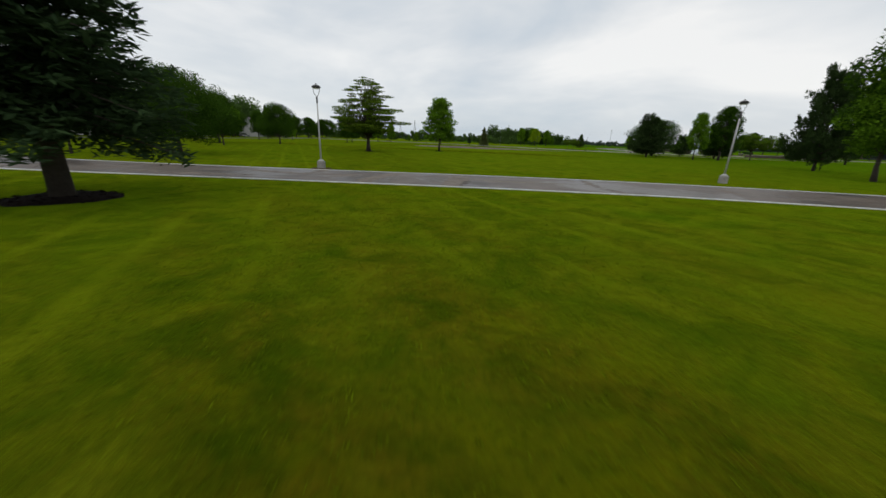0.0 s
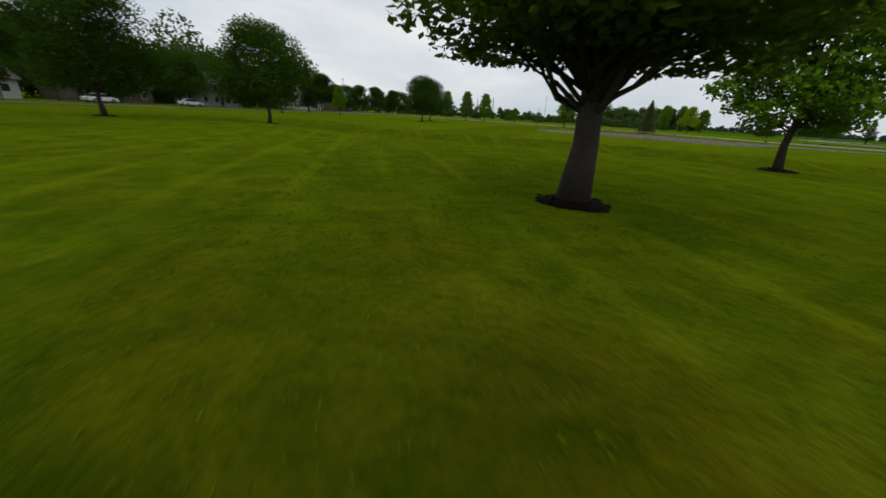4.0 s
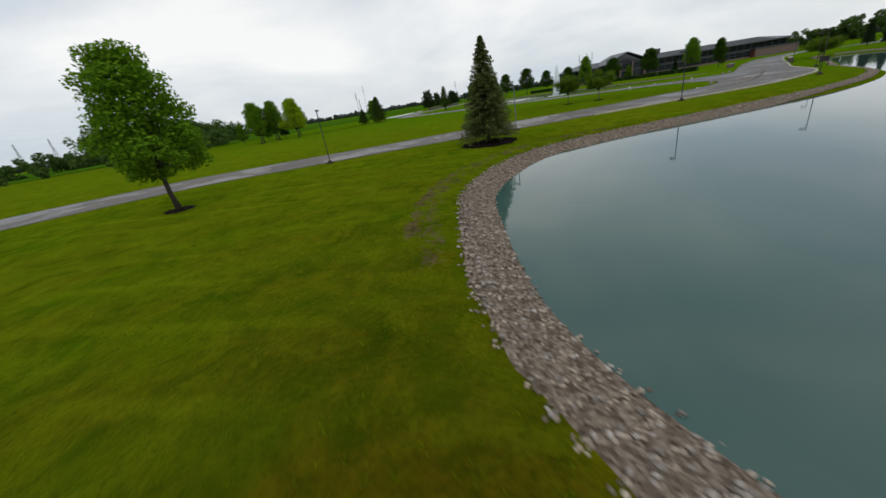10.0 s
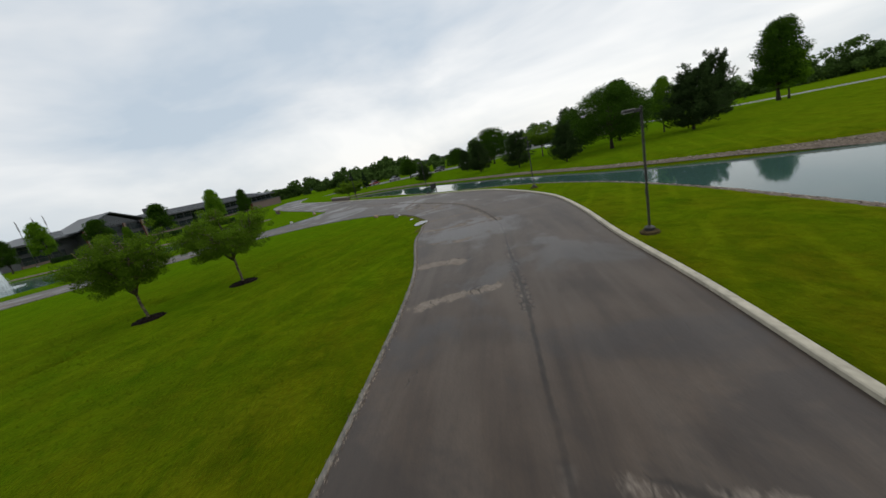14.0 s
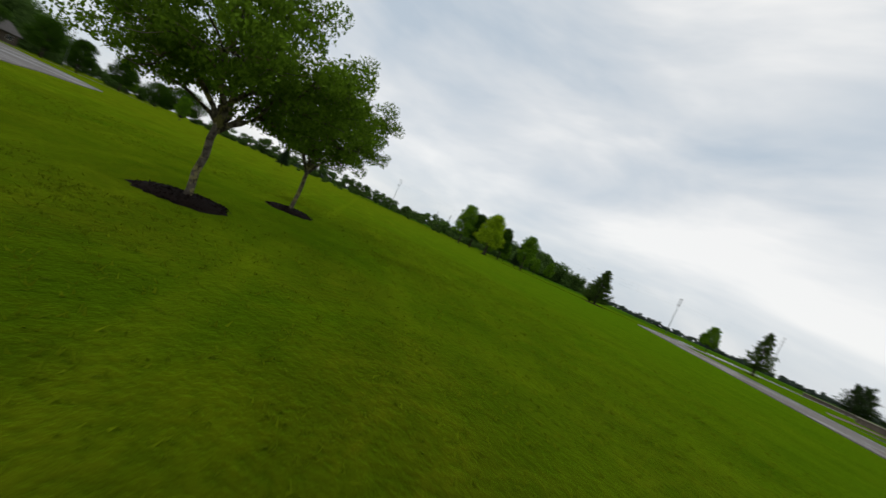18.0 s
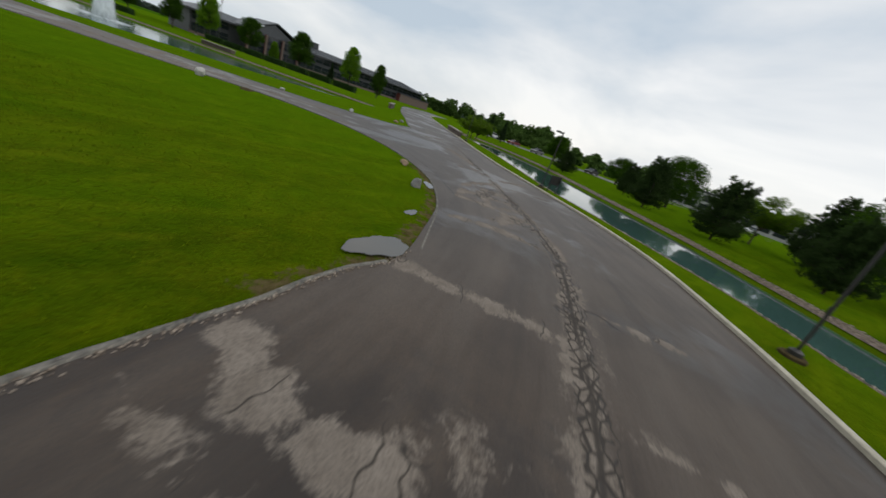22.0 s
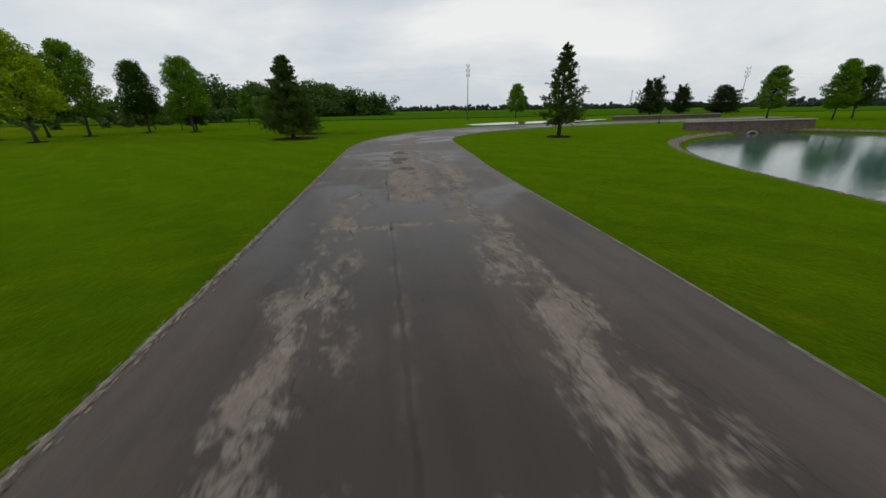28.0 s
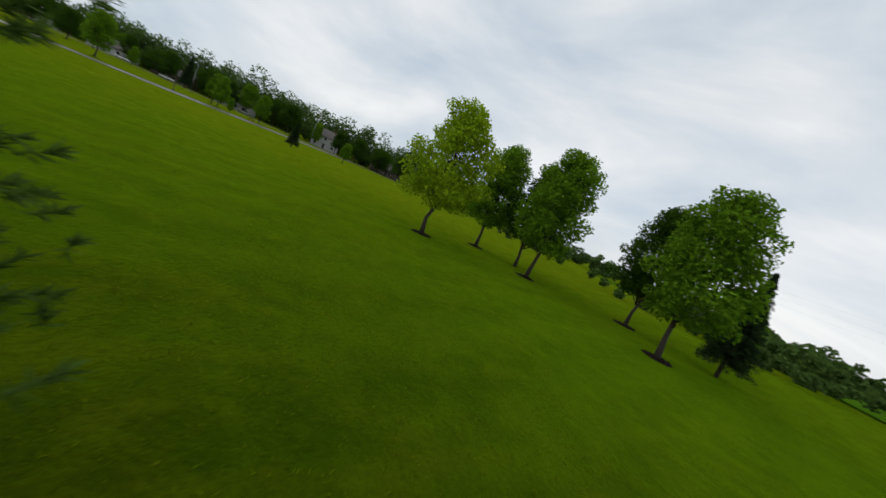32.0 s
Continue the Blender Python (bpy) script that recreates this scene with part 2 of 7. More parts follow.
# worn asphalt in the road's own metres (along, across): brown-grey binder, damp stains, tyre streaks;
# "worn" carries how far it is worn to pale dry stone (x), crazed (y) and stained dark (z)
def asphalt(name, tone, joint, run, net, gloss=0.22, cracked=0.0):
    k = Nodes(name, 0.7, 0, 0.22)

    def three(attribute):
        n = k.t.nodes.new("ShaderNodeAttribute")
        n.attribute_name = attribute
        sep = k.t.nodes.new("ShaderNodeSeparateXYZ")
        k.link(n.outputs["Vector"], sep.inputs[0])
        return n.outputs["Vector"], sep.outputs

    uv, (along, across, _) = three("road")
    _, (pale_at, craze_at, dark_at) = three("worn")
    w_lo = k.math("SUBTRACT", k.noise(0.35, 3, 0.5), 0.5)
    w_hi = k.math("SUBTRACT", k.noise(2.2, 4, 0.65), 0.5)
    side = k.math("ADD", across, k.math("ADD", k.math("MULTIPLY", w_lo, 0.10), k.math("MULTIPLY", w_hi, 0.10)))
    off = k.math("ABSOLUTE", side)
    base = k.ramp(k.noise(0.55, 5, 0.6), (0.3, (0.070 * tone, 0.051 * tone, 0.038 * tone)), (0.7, (0.122 * tone, 0.090 * tone, 0.066 * tone)))
    streak = k.noise(1.5, 4, 0.6, k_stretch(k, uv, run), 0.3)
    base = k.mix(k.ramp(streak, (0.46, 0.0), (0.62, 0.45)), base, (0.150 * tone, 0.119 * tone, 0.093 * tone))
    base = k.mix(k.ramp(streak, (0.32, 0.40), (0.46, 0.0)), base, (0.036 * tone, 0.029 * tone, 0.025 * tone))
    damp = k.ramp(k.noise(0.16, 6, 0.65, None, 0.5), (0.50, 0.0), (0.57, 1.0))
    base = k.mix(k.math("MULTIPLY", damp, 0.55), base, (0.030, 0.025, 0.023))
    ragged = k.math("ADD", k.math("MULTIPLY", k.math("SUBTRACT", k.noise(1.7, 5, 0.68, k_stretch(k, uv, 0.5), 0.4), 0.5), 2.6), k.math("MULTIPLY", k.math("SUBTRACT", k.noise(10.0, 4, 0.7), 0.5), 1.0))
    pale = k.math("MULTIPLY", k.ramp(k.math("ADD", pale_at, ragged), (0.44, 0.0), (0.72, 1.0)), k.ramp(pale_at, (0.04, 0.0), (0.40, 1.0)))
    dark = k.math("MULTIPLY", k.ramp(k.math("ADD", dark_at, ragged), (0.40, 0.0), (0.60, 1.0)), k.ramp(dark_at, (0.02, 0.0), (0.2, 1.0)))
    dry = k.ramp(k.noise(2.6, 5, 0.65), (0.3, (0.180, 0.148, 0.119)), (0.7, (0.300, 0.254, 0.210)))
    # crazing along the joint, finer branching cracks in the worn areas
    craze = k.math("MULTIPLY", k.ramp(k.voronoi(6.5, "DISTANCE_TO_EDGE", k_stretch(k, uv, 0.6)), (0.05, 1.0), (0.13, 0.0)), k.ramp(k.math("ADD", craze_at, k.math("MULTIPLY", w_hi, 0.5)), (0.40, 0.0), (0.52, 1.0)))
    bent = k.t.nodes.new("ShaderNodeVectorMath")
    bent.operation = "ADD"
    wig = k.t.nodes.new("ShaderNodeTexNoise")
    wig.inputs["Scale"].default_value = 1.3
    k.link(uv, bent.inputs[0])
    k.link(wig.outputs["Color"], bent.inputs[1])
    k.link(k.tc, wig.inputs["Vector"])
    vein = k.ramp(k.voronoi(net, "DISTANCE_TO_EDGE", k_stretch(k, bent.outputs[0], run * 1.6)), (0.0, 1.0), (0.006, 0.8), (0.017, 0.0))
    vein = k.math("MULTIPLY", vein, k.ramp(k.math("ADD", k.math("ADD", pale_at, cracked), k.math("MULTIPLY", k.math("SUBTRACT", k.noise(0.5, 3), 0.5), 2.2)), (0.40, 0.0), (0.60, 1.0)))
    seam = k.math("MULTIPLY", k.ramp(off, (0.0, 1.0), (joint, 0.85), (joint * 2.2, 0.0)), k.ramp(k.noise(0.35, 4, 0.65), (0.36, 0.25), (0.48, 1.0)))
    rim = k.math("MULTIPLY", k.ramp(k.math("ADD", off, k.math("MULTIPLY", w_hi, 0.4)), (0.03, 0.55), (0.14, 0.0)), k.ramp(k.noise(0.7, 4), (0.50, 0.0), (0.60, 1.0)))
    cracks = k.math("MAXIMUM", k.math("MAXIMUM", craze, vein), seam)
    c = k.mix(k.math("MULTIPLY", k.math("MAXIMUM", pale, rim), 0.80), base, dry)
    c = k.mix(k.math("MULTIPLY", dark, 0.65), c, (0.038, 0.032, 0.028))
    c = k.mix(k.math("MULTIPLY", cracks, 0.85), c, (0.022, 0.018, 0.015))
    c = k.mix(k.ramp(k.noise(40, 2), (0.35, 0.40), (0.6, 0.0)), c, (0.040, 0.035, 0.032))
    k.color(c)
    k.rough(k.math("SUBTRACT", k.ramp(pale, (0.0, 0.50), (1.0, 0.88)), k.math("MULTIPLY", k.math("MULTIPLY", damp, k.math("SUBTRACT", 1.0, pale)), gloss)))
    k.bump(k.math("SUBTRACT", k.noise(30, 3), k.math("MULTIPLY", cracks, 2.0)), 0.35, 0.012)
    return k.m


M_ROAD = asphalt("worn_damp_asphalt", 0.76, 0.03, 0.10, 0.9, 0.18, 0.08)
M_ROAD_SIDE = asphalt("worn_dry_streaked_asphalt", 0.66, 0.022, 0.07, 2.1, 0.15)
M_ROAD_IN = asphalt("worn_grey_asphalt", 1.12, 0.02, 0.3, 0.8, 0.15, 0.42)

M_CURB = plain("weathered_concrete_curb", (0.44, 0.40, 0.31), 0.85, 0, 0.4, 1.5, 0.3)
M_EDGE = plain("crumbled_pale_road_edge", (0.17, 0.155, 0.13), 0.9, 0, 0.9, 5.0, 0.6)
M_LINE = plain("worn_white_road_paint", (0.62, 0.61, 0.57), 0.7, 0, 0.35, 2.0, 0.2)
M_YELLOW = plain("faded_yellow_road_paint", (0.30, 0.25, 0.13), 0.8, 0, 0.5, 2.0, 0.2)
M_CONCRETE = plain("grey_concrete", (0.30, 0.285, 0.255), 0.9, 0, 0.35, 3.0, 0.3)
M_MULCH = plain("dark_wet_bark_mulch", (0.015, 0.010, 0.008), 0.95, 0, 0.6, 14.0, 1.0, 0.05)
M_NEEDLES = plain("brown_pine_needle_litter", (0.040, 0.023, 0.012), 0.95, 0, 0.85, 9.0, 1.0, 0.05)
M_DIRT = plain("bare_soil", (0.075, 0.056, 0.026), 0.95, 0, 0.55, 3.0, 0.8, 0.05)
M_BARK = plain("brown_ridged_bark", (0.060, 0.046, 0.034), 0.95, 0, 0.5, 7.0, 1.0)
k = Nodes("lichen_mottled_bark", 0.92, 0, 0.2)
k.color(k.mix(k.ramp(k.noise(6.5, 4, 0.6), (0.50, 0.0), (0.58, 0.8)), k.ramp(k.noise(13.0, 4, 0.6), (0.36, (0.040, 0.030, 0.022)), (0.64, (0.150, 0.128, 0.095))), (0.230, 0.200, 0.070)))
k.bump(k.noise(22.0, 4), 0.7, 0.02)
M_BARKG = k.m
M_POLE_W = plain("weathered_white_paint", (0.50, 0.49, 0.46), 0.55, 0.0, 0.2, 4.0)
M_POLE_G = plain("grey_galvanised_steel", (0.20, 0.20, 0.195), 0.5, 0.5, 0.25, 5.0)
M_POLE_D = plain("dark_bronze_paint", (0.030, 0.027, 0.024), 0.5, 0.2, 0.3, 5.0)
M_STEEL_FAR = plain("dull_transmission_steel", (0.20, 0.205, 0.215), 0.6, 0.4, 0.15, 1.0, 0)
M_LENS = plain("clear_lamp_lens", (0.55, 0.56, 0.56), 0.25, 0, 0.05, 3.0, 0)
M_IRON = plain("rusty_cast_iron", (0.050, 0.040, 0.034), 0.75, 0.5, 0.5, 12.0, 0.4)
M_ROCKW = plain("white_quartz_boulder", (0.52, 0.50, 0.46), 0.85, 0, 0.35, 4.0, 0.8)
M_ROCKG = plain("grey_boulder", (0.25, 0.24, 0.225), 0.85, 0, 0.55, 3.0, 0.8)
M_ROCKT = plain("tan_boulder", (0.36, 0.25, 0.16), 0.85, 0, 0.45, 3.0, 0.8)
M_BRICK = plain("orange_broken_brick", (0.45, 0.15, 0.07), 0.9, 0, 0.4, 8.0, 0.5)
M_BLUE = plain("teal_survey_paint", (0.16, 0.52, 0.44), 0.6, 0, 0.2, 8.0, 0.1)
k = Nodes("bank_pebble", 0.85, 0, 0.3)
k.color(k.ramp(k.island(), (0.0, (0.085, 0.064, 0.046)), (0.45, (0.225, 0.176, 0.134)), (1.0, (0.43, 0.355, 0.280))))
k.bump(k.noise(20, 3), 0.3, 0.01)
M_PEBBLE = k.m
k = Nodes("bank_gravel", 0.95, 0, 0.2)
k.color(k.ramp(k.voronoi(15, "F1", None, "Color"), (0.1, (0.055, 0.041, 0.030)), (0.5, (0.14, 0.108, 0.080)), (0.9, (0.25, 0.205, 0.160))))
k.bump(k.voronoi(15), 1.0, 0.03)
M_GRAVEL = k.m


def water(name, ripple, scale, tint):
    k = Nodes(name, 0.04, 0, 0.5)
    k.b.inputs["IOR"].default_value = 1.38
    k.color(k.ramp(k.noise(0.05, 3), (0.3, tint), (0.7, tuple(v * 1.35 for v in tint))))
    k.bump(k.mix(0.4, k.noise(scale, 3), k.noise(scale * 4, 2)), ripple, 0.05)
    return k.m


M_POND = water("calm_teal_pond_water", 0.03, 1.1, (0.036, 0.076, 0.066))
M_POOL = water("rippled_pond_water", 0.16, 2.6, (0.022, 0.078, 0.060))
M_PUDDLE = water("muddy_puddle_water", 0.01, 2.0, (0.095, 0.088, 0.076))

k = Nodes("white_fountain_water", 0.35, 0, 0.5)
k.color((0.86, 0.90, 0.92))
k.b.inputs["Alpha"].default_value = 0.5
k.link(k.ramp(k.noise(2.5, 4, 0.6, k.scaled((3, 3, 0.35))), (0.25, 0.30), (0.7, 0.85)), k.b.inputs["Alpha"])
M_SPRAY = k.m

M_MAPLE = leafy("maple_leaves_deep_green", (0.012, 0.032, 0.002), (0.038, 0.084, 0.006))
M_MAPLE2 = leafy("maple_leaves_fresh_green", (0.032, 0.076, 0.003), (0.105, 0.205, 0.010))
M_LARCH = leafy("larch_needles_olive_green", (0.030, 0.058, 0.003), (0.086, 0.138, 0.010))
M_YELLOWG = leafy("honeylocust_leaves_yellow_green", (0.090, 0.150, 0.004), (0.230, 0.330, 0.010))
M_CRAB = leafy("crabapple_leaves", (0.028, 0.060, 0.003), (0.095, 0.165, 0.010))
M_SPRUCE = leafy("blue_spruce_needles", (0.042, 0.060, 0.014), (0.150, 0.180, 0.060), 0.65)
M_SPRUCE_D = leafy("norway_spruce_needles", (0.010, 0.022, 0.010), (0.034, 0.060, 0.022), 0.65)
M_PINE = leafy("scots_pine_needles", (0.013, 0.028, 0.006), (0.064, 0.110, 0.018), 0.65)
M_PINE_D = leafy("dark_pine_needles", (0.012, 0.026, 0.009), (0.042, 0.072, 0.020), 0.65)
M_WOODS = leafy("distant_woods_leaves", (0.024, 0.050, 0.012), (0.068, 0.118, 0.026))
# far treeline: distance haze painted into the leaf colour, paler and bluer
M_HAZE = leafy("far_treeline_leaves_hazed", (0.055, 0.078, 0.062), (0.085, 0.115, 0.085))
M_HEDGE = leafy("clipped_hedge_leaves", (0.012, 0.030, 0.008), (0.036, 0.070, 0.018))
M_CROP = plain("green_crop_rows", (0.050, 0.120, 0.006), 0.95, 0, 0.4, 0.5, 1.0, 0.0)

# building materials
k = Nodes("red_brick_masonry", 0.9, 0, 0.2)
bt = k.t.nodes.new("ShaderNodeTexBrick")
bt.inputs["Scale"].default_value = 4.2
bt.inputs["Color1"].default_value = (0.20, 0.050, 0.038, 1)
bt.inputs["Color2"].default_value = (0.14, 0.034, 0.028, 1)
bt.inputs["Mortar"].default_value = (0.16, 0.12, 0.10, 1)
k.link(k.tc, bt.inputs[0])
k.color(bt.outputs[0])
M_BRICKW = k.m
M_ROOF = plain("grey_standing_seam_metal", (0.105, 0.112, 0.118), 0.5, 0.4, 0.12, 0.6, 0)
M_FASCIA = plain("dark_grey_fascia", (0.050, 0.052, 0.055), 0.6, 0, 0.2, 1.0, 0)
M_FRAME = plain("dark_window_frame", (0.035, 0.036, 0.038), 0.5, 0.2, 0.2, 2.0, 0)
M_GLASS = plain("tinted_window_glass", (0.020, 0.026, 0.030), 0.06, 0.0, 0.15, 0.4, 0, 0.8)
M_STONEW = plain("brown_fieldstone", (0.115, 0.088, 0.068), 0.9, 0, 0.5, 1.3, 0.7)
M_CAP = plain("pale_stone_cap", (0.27, 0.235, 0.19), 0.85, 0, 0.3, 2.0, 0.4)
M_SIDING = plain("off_white_siding", (0.42, 0.42, 0.40), 0.7, 0, 0.15, 0.8, 0)
M_SHINGLE = plain("grey_brown_shingles", (0.085, 0.075, 0.068), 0.9, 0, 0.3, 1.2, 0.3)
M_REDCAR = plain("dark_red_car_paint", (0.15, 0.012, 0.010), 0.25, 0.2, 0.1, 1.0, 0)
M_WHITECAR = plain("white_car_paint", (0.62, 0.62, 0.61), 0.25, 0.0, 0.05, 1.0, 0)
M_TYRE = plain("black_tyre_rubber", (0.015, 0.015, 0.015), 0.85, 0, 0.2, 5.0, 0)


# ---------------------------------------------------------------- mesh helpers
def raw_mesh(name, verts, faces, mats, smooth=False, slots=None):
    """A mesh from arrays: faces all of one size, or a list of tuples."""
    me = bpy.data.meshes.new(name)
    verts = np.asarray(verts, np.float32).reshape(-1, 3)
    if isinstance(faces, np.ndarray):
        n, w = faces.shape
        me.vertices.add(len(verts))
        me.vertices.foreach_set("co", verts.ravel())
        me.loops.add(n * w)
        me.loops.foreach_set("vertex_index", faces.astype(np.int32).ravel())
        me.polygons.add(n)
        me.polygons.foreach_set("loop_start", np.arange(0, n * w, w, dtype=np.int32))
        me.update(calc_edges=True)
    else:
        me.from_pydata(verts.tolist(), [], faces)
        me.update()
    for m in mats if isinstance(mats, (list, tuple)) else [mats]:
        me.materials.append(m)
    if slots is not None:
        me.polygons.foreach_set("material_index", np.asarray(slots, np.int32))
    me.polygons.foreach_set("use_smooth", np.full(len(me.polygons), smooth))
    return me


def part(name, me, parent=None, at=None, label=""):
    ob = new(name, me)
    if parent is not None:
        ob.parent = parent
    if at is not None:
        ob.matrix_basis = at
    return tagged(ob, label)


def thing(name, at, label, category, group="", kind=""):
    ob = new(name)
    ob.empty_display_size = 0.3
    ob.matrix_basis = at
    return tagged(ob, label, category, group, kind)


class Shape:
    """Collects boxes, tubes and lathes into one mesh."""

    def __init__(self):
        self.v, self.f = [], []

    def add(self, v, f):
        o = len(self.v)
        self.v += [tuple(p) for p in v]
        self.f += [tuple(i + o for i in q) for q in f]
        return self

    def box(self, x0, y0, z0, x1, y1, z1, bevel=0.0, at=None):
        b = min(bevel, (x1 - x0) / 3, (y1 - y0) / 3)
        ring = [(x0 + b, y0), (x1 - b, y0), (x1, y0 + b), (x1, y1 - b), (x1 - b, y1), (x0 + b, y1), (x0, y1 - b), (x0, y0 + b)] if b else [(x0, y0), (x1, y0), (x1, y1), (x0, y1)]
        n = len(ring)
        levels = [(z0, 0), (z1 - b, 0), (z1, b)] if b else [(z0, 0), (z1, 0)]
        cx, cy = (x0 + x1) / 2, (y0 + y1) / 2
        v = []
        for z, inset in levels:
            for x, y in ring:
                kx = 1 - 2 * inset / (x1 - x0)
                ky = 1 - 2 * inset / (y1 - y0)
                v.append((cx + (x - cx) * kx, cy + (y - cy) * ky, z))
        f = [tuple(range(n - 1, -1, -1)), tuple(range((len(levels) - 1) * n, len(levels) * n))]
        for l in range(len(levels) - 1):
            f += [(l * n + i, l * n + (i + 1) % n, (l + 1) * n + (i + 1) % n, (l + 1) * n + i) for i in range(n)]
        if at is not None:
            v = [at @ Vector(p) for p in v]
        return self.add(v, f)

    def lathe(self, profile, sides=12, at=None, caps=True):
        v, f = [], []
        for r, z in profile:
            v += [(r * math.cos(2 * math.pi * i / sides), r * math.sin(2 * math.pi * i / sides), z) for i in range(sides)]
        for l in range(len(profile) - 1):
            f += [(l * sides + i, l * sides + (i + 1) % sides, (l + 1) * sides + (i + 1) % sides, (l + 1) * sides + i) for i in range(sides)]
        if caps:
            f += [tuple(range(sides - 1, -1, -1)), tuple(range((len(profile) - 1) * sides, len(profile) * sides))]
        if at is not None:
            v = [at @ Vector(p) for p in v]
        return self.add(v, f)

    def tube(self, pts, radii, sides=7):
        pts = [Vector([float(c) for c in p]) for p in pts]
        v, f = [], []
        for i, p in enumerate(pts):
            d = (pts[min(i + 1, len(pts) - 1)] - pts[max(i - 1, 0)]).normalized()
            a = d.orthogonal().normalized()
            b = d.cross(a)
            r = float(radii[i])
            v += [p + r * (math.cos(2 * math.pi * j / sides) * a + math.sin(2 * math.pi * j / sides) * b) for j in range(sides)]
        for l in range(len(pts) - 1):
            f += [(l * sides + i, l * sides + (i + 1) % sides, (l + 1) * sides + (i + 1) % sides, (l + 1) * sides + i) for i in range(sides)]
        f += [tuple(range(sides - 1, -1, -1)), tuple(range((len(pts) - 1) * sides, len(pts) * sides))]
        return self.add(v, f)

    def mesh(self, name, mat, smooth=False):
        return raw_mesh(name, self.v, self.f, mat, smooth)


def spline(pts, step):
    """A Catmull-Rom curve through the points, resampled evenly."""
    p = np.array(pts, float)
    q = np.vstack([2 * p[0] - p[1], p, 2 * p[-1] - p[-2]])
    out = []
    for i in range(1, len(q) - 2):
        t = np.linspace(0, 1, 16, endpoint=False)[:, None]
        a, b, c, d = q[i - 1], q[i], q[i + 1], q[i + 2]
        out.append(0.5 * (2 * b + (c - a) * t + (2 * a - 5 * b + 4 * c - d) * t**2 + (3 * b - a - 3 * c + d) * t**3))
    out = np.vstack(out + [p[-1:]])
    s = np.r_[0, np.cumsum(np.linalg.norm(np.diff(out, axis=0), axis=1))]
    u = np.linspace(0, s[-1], max(int(s[-1] / step) + 1, 2))
    return np.stack([np.interp(u, s, out[:, j]) for j in range(out.shape[1])], 1)


def closed_spline(pts, step):
    p = list(pts)
    c = spline(p[-2:] + p + p[:2], step / 4)
    a, b = np.array(p[0]), np.array(p[-1])
    i0 = np.argmin(np.linalg.norm(c[: len(c) // 3] - a, axis=1))
    i1 = len(c) - 1 - np.argmin(np.linalg.norm(c[::-1][: len(c) // 3] - a, axis=1))
    ring = c[i0:i1]
    s = np.r_[0, np.cumsum(np.linalg.norm(np.diff(ring, axis=0), axis=1))]
    u = np.linspace(0, s[-1], int(s[-1] / step))
    return np.stack([np.interp(u, s, ring[:, j]) for j in (0, 1)], 1)


def normals2(c, closed=False):
    d = np.roll(c, -1, 0) - np.roll(c, 1, 0) if closed else np.gradient(c, axis=0)
    d = d / np.linalg.norm(d, axis=1, keepdims=True)
    return np.stack([d[:, 1], -d[:, 0]], 1)


# ---------------------------------------------------------------- ponds and ground
POND = closed_spline([(-12.2, 112.6), (-12.4, 115), (-12.4, 118.4), (-11.9, 121.2), (-10.6, 124.6), (-7.9, 128), (-3.0, 131.3), (-0.6, 132.6), (1.1, 133.1), (3.6, 133.4), (6.2, 133.4), (9.4, 132.8), (12.7, 130.8),
    (15.4, 128.9), (18.6, 126), (21.6, 123.4), (26.4, 119.4), (30, 116.6), (36.4, 113), (45, 110.4), (54, 109.9), (61, 109.8), (69, 108.6), (81, 106.8), (94, 105.6), (104, 104.4), (109, 101), (104, 96.6), (90, 94.4), (76, 96), (68, 97.3), (61, 98.3), (55, 99.2),
    (48, 101.2), (40, 103.6), (32, 104.8), (25, 104.6), (19, 102.8), (12, 100), (5, 98.8), (-1, 100.4), (-6, 103.6), (-9.8, 107), (-11.5, 109.8)], 0.5)
POOL = closed_spline([(95.2, 123.6), (91.6, 127.4), (87.6, 132.5), (85.2, 138), (84.4, 143.6), (83.8, 149), (83.8, 155), (85.0, 162.6), (88.0, 171.2), (91.6, 178.8), (97.4, 186.2), (104.6, 190.8), (112, 193.2), (118, 195.6), (124.5, 194),
    (128.6, 187), (128.6, 178), (124.6, 168), (119.6, 158.6), (113, 147.5), (108, 138.6), (104.4, 130.6), (101, 123.4), (98, 121.6)], 0.5)
WATER_Z = -0.64


def signed_distance(x, y, poly):
    """Metres outside (positive) or inside (negative) a closed outline."""
    best = np.full(x.shape, 1e9)
    inside = np.zeros(x.shape, bool)
    p = poly[:: max(1, len(poly) // 110)]
    for a, b in zip(p, np.roll(p, -1, 0)):
        dx, dy = b - a
        t = np.clip(((x - a[0]) * dx + (y - a[1]) * dy) / (dx * dx + dy * dy), 0, 1)
        best = np.minimum(best, (x - a[0] - t * dx) ** 2 + (y - a[1] - t * dy) ** 2)
        hit = (a[1] > y) != (b[1] > y)
        with np.errstate(divide="ignore", invalid="ignore"):
            inside ^= hit & (x < (b[0] - a[0]) * (y - a[1]) / (b[1] - a[1]) + a[0])
    return np.where(inside, -1, 1) * np.sqrt(best)


def bank(sd):
    """Height of the ground by its distance from a pond's outline."""
    return np.interp(sd, [-6, -3.2, -1.4, 0, 0.7, 3.2], [-1.9, -1.4, -0.66, -0.27, -0.16, 0.0])


SWALE = spline([(-40, 84), (-34, 79.6), (-26, 76.4), (-19.4, 75.7), (-14, 75.3), (-7, 74.4), (-2, 72.8), (5, 71), (26, 66)], 1.0)


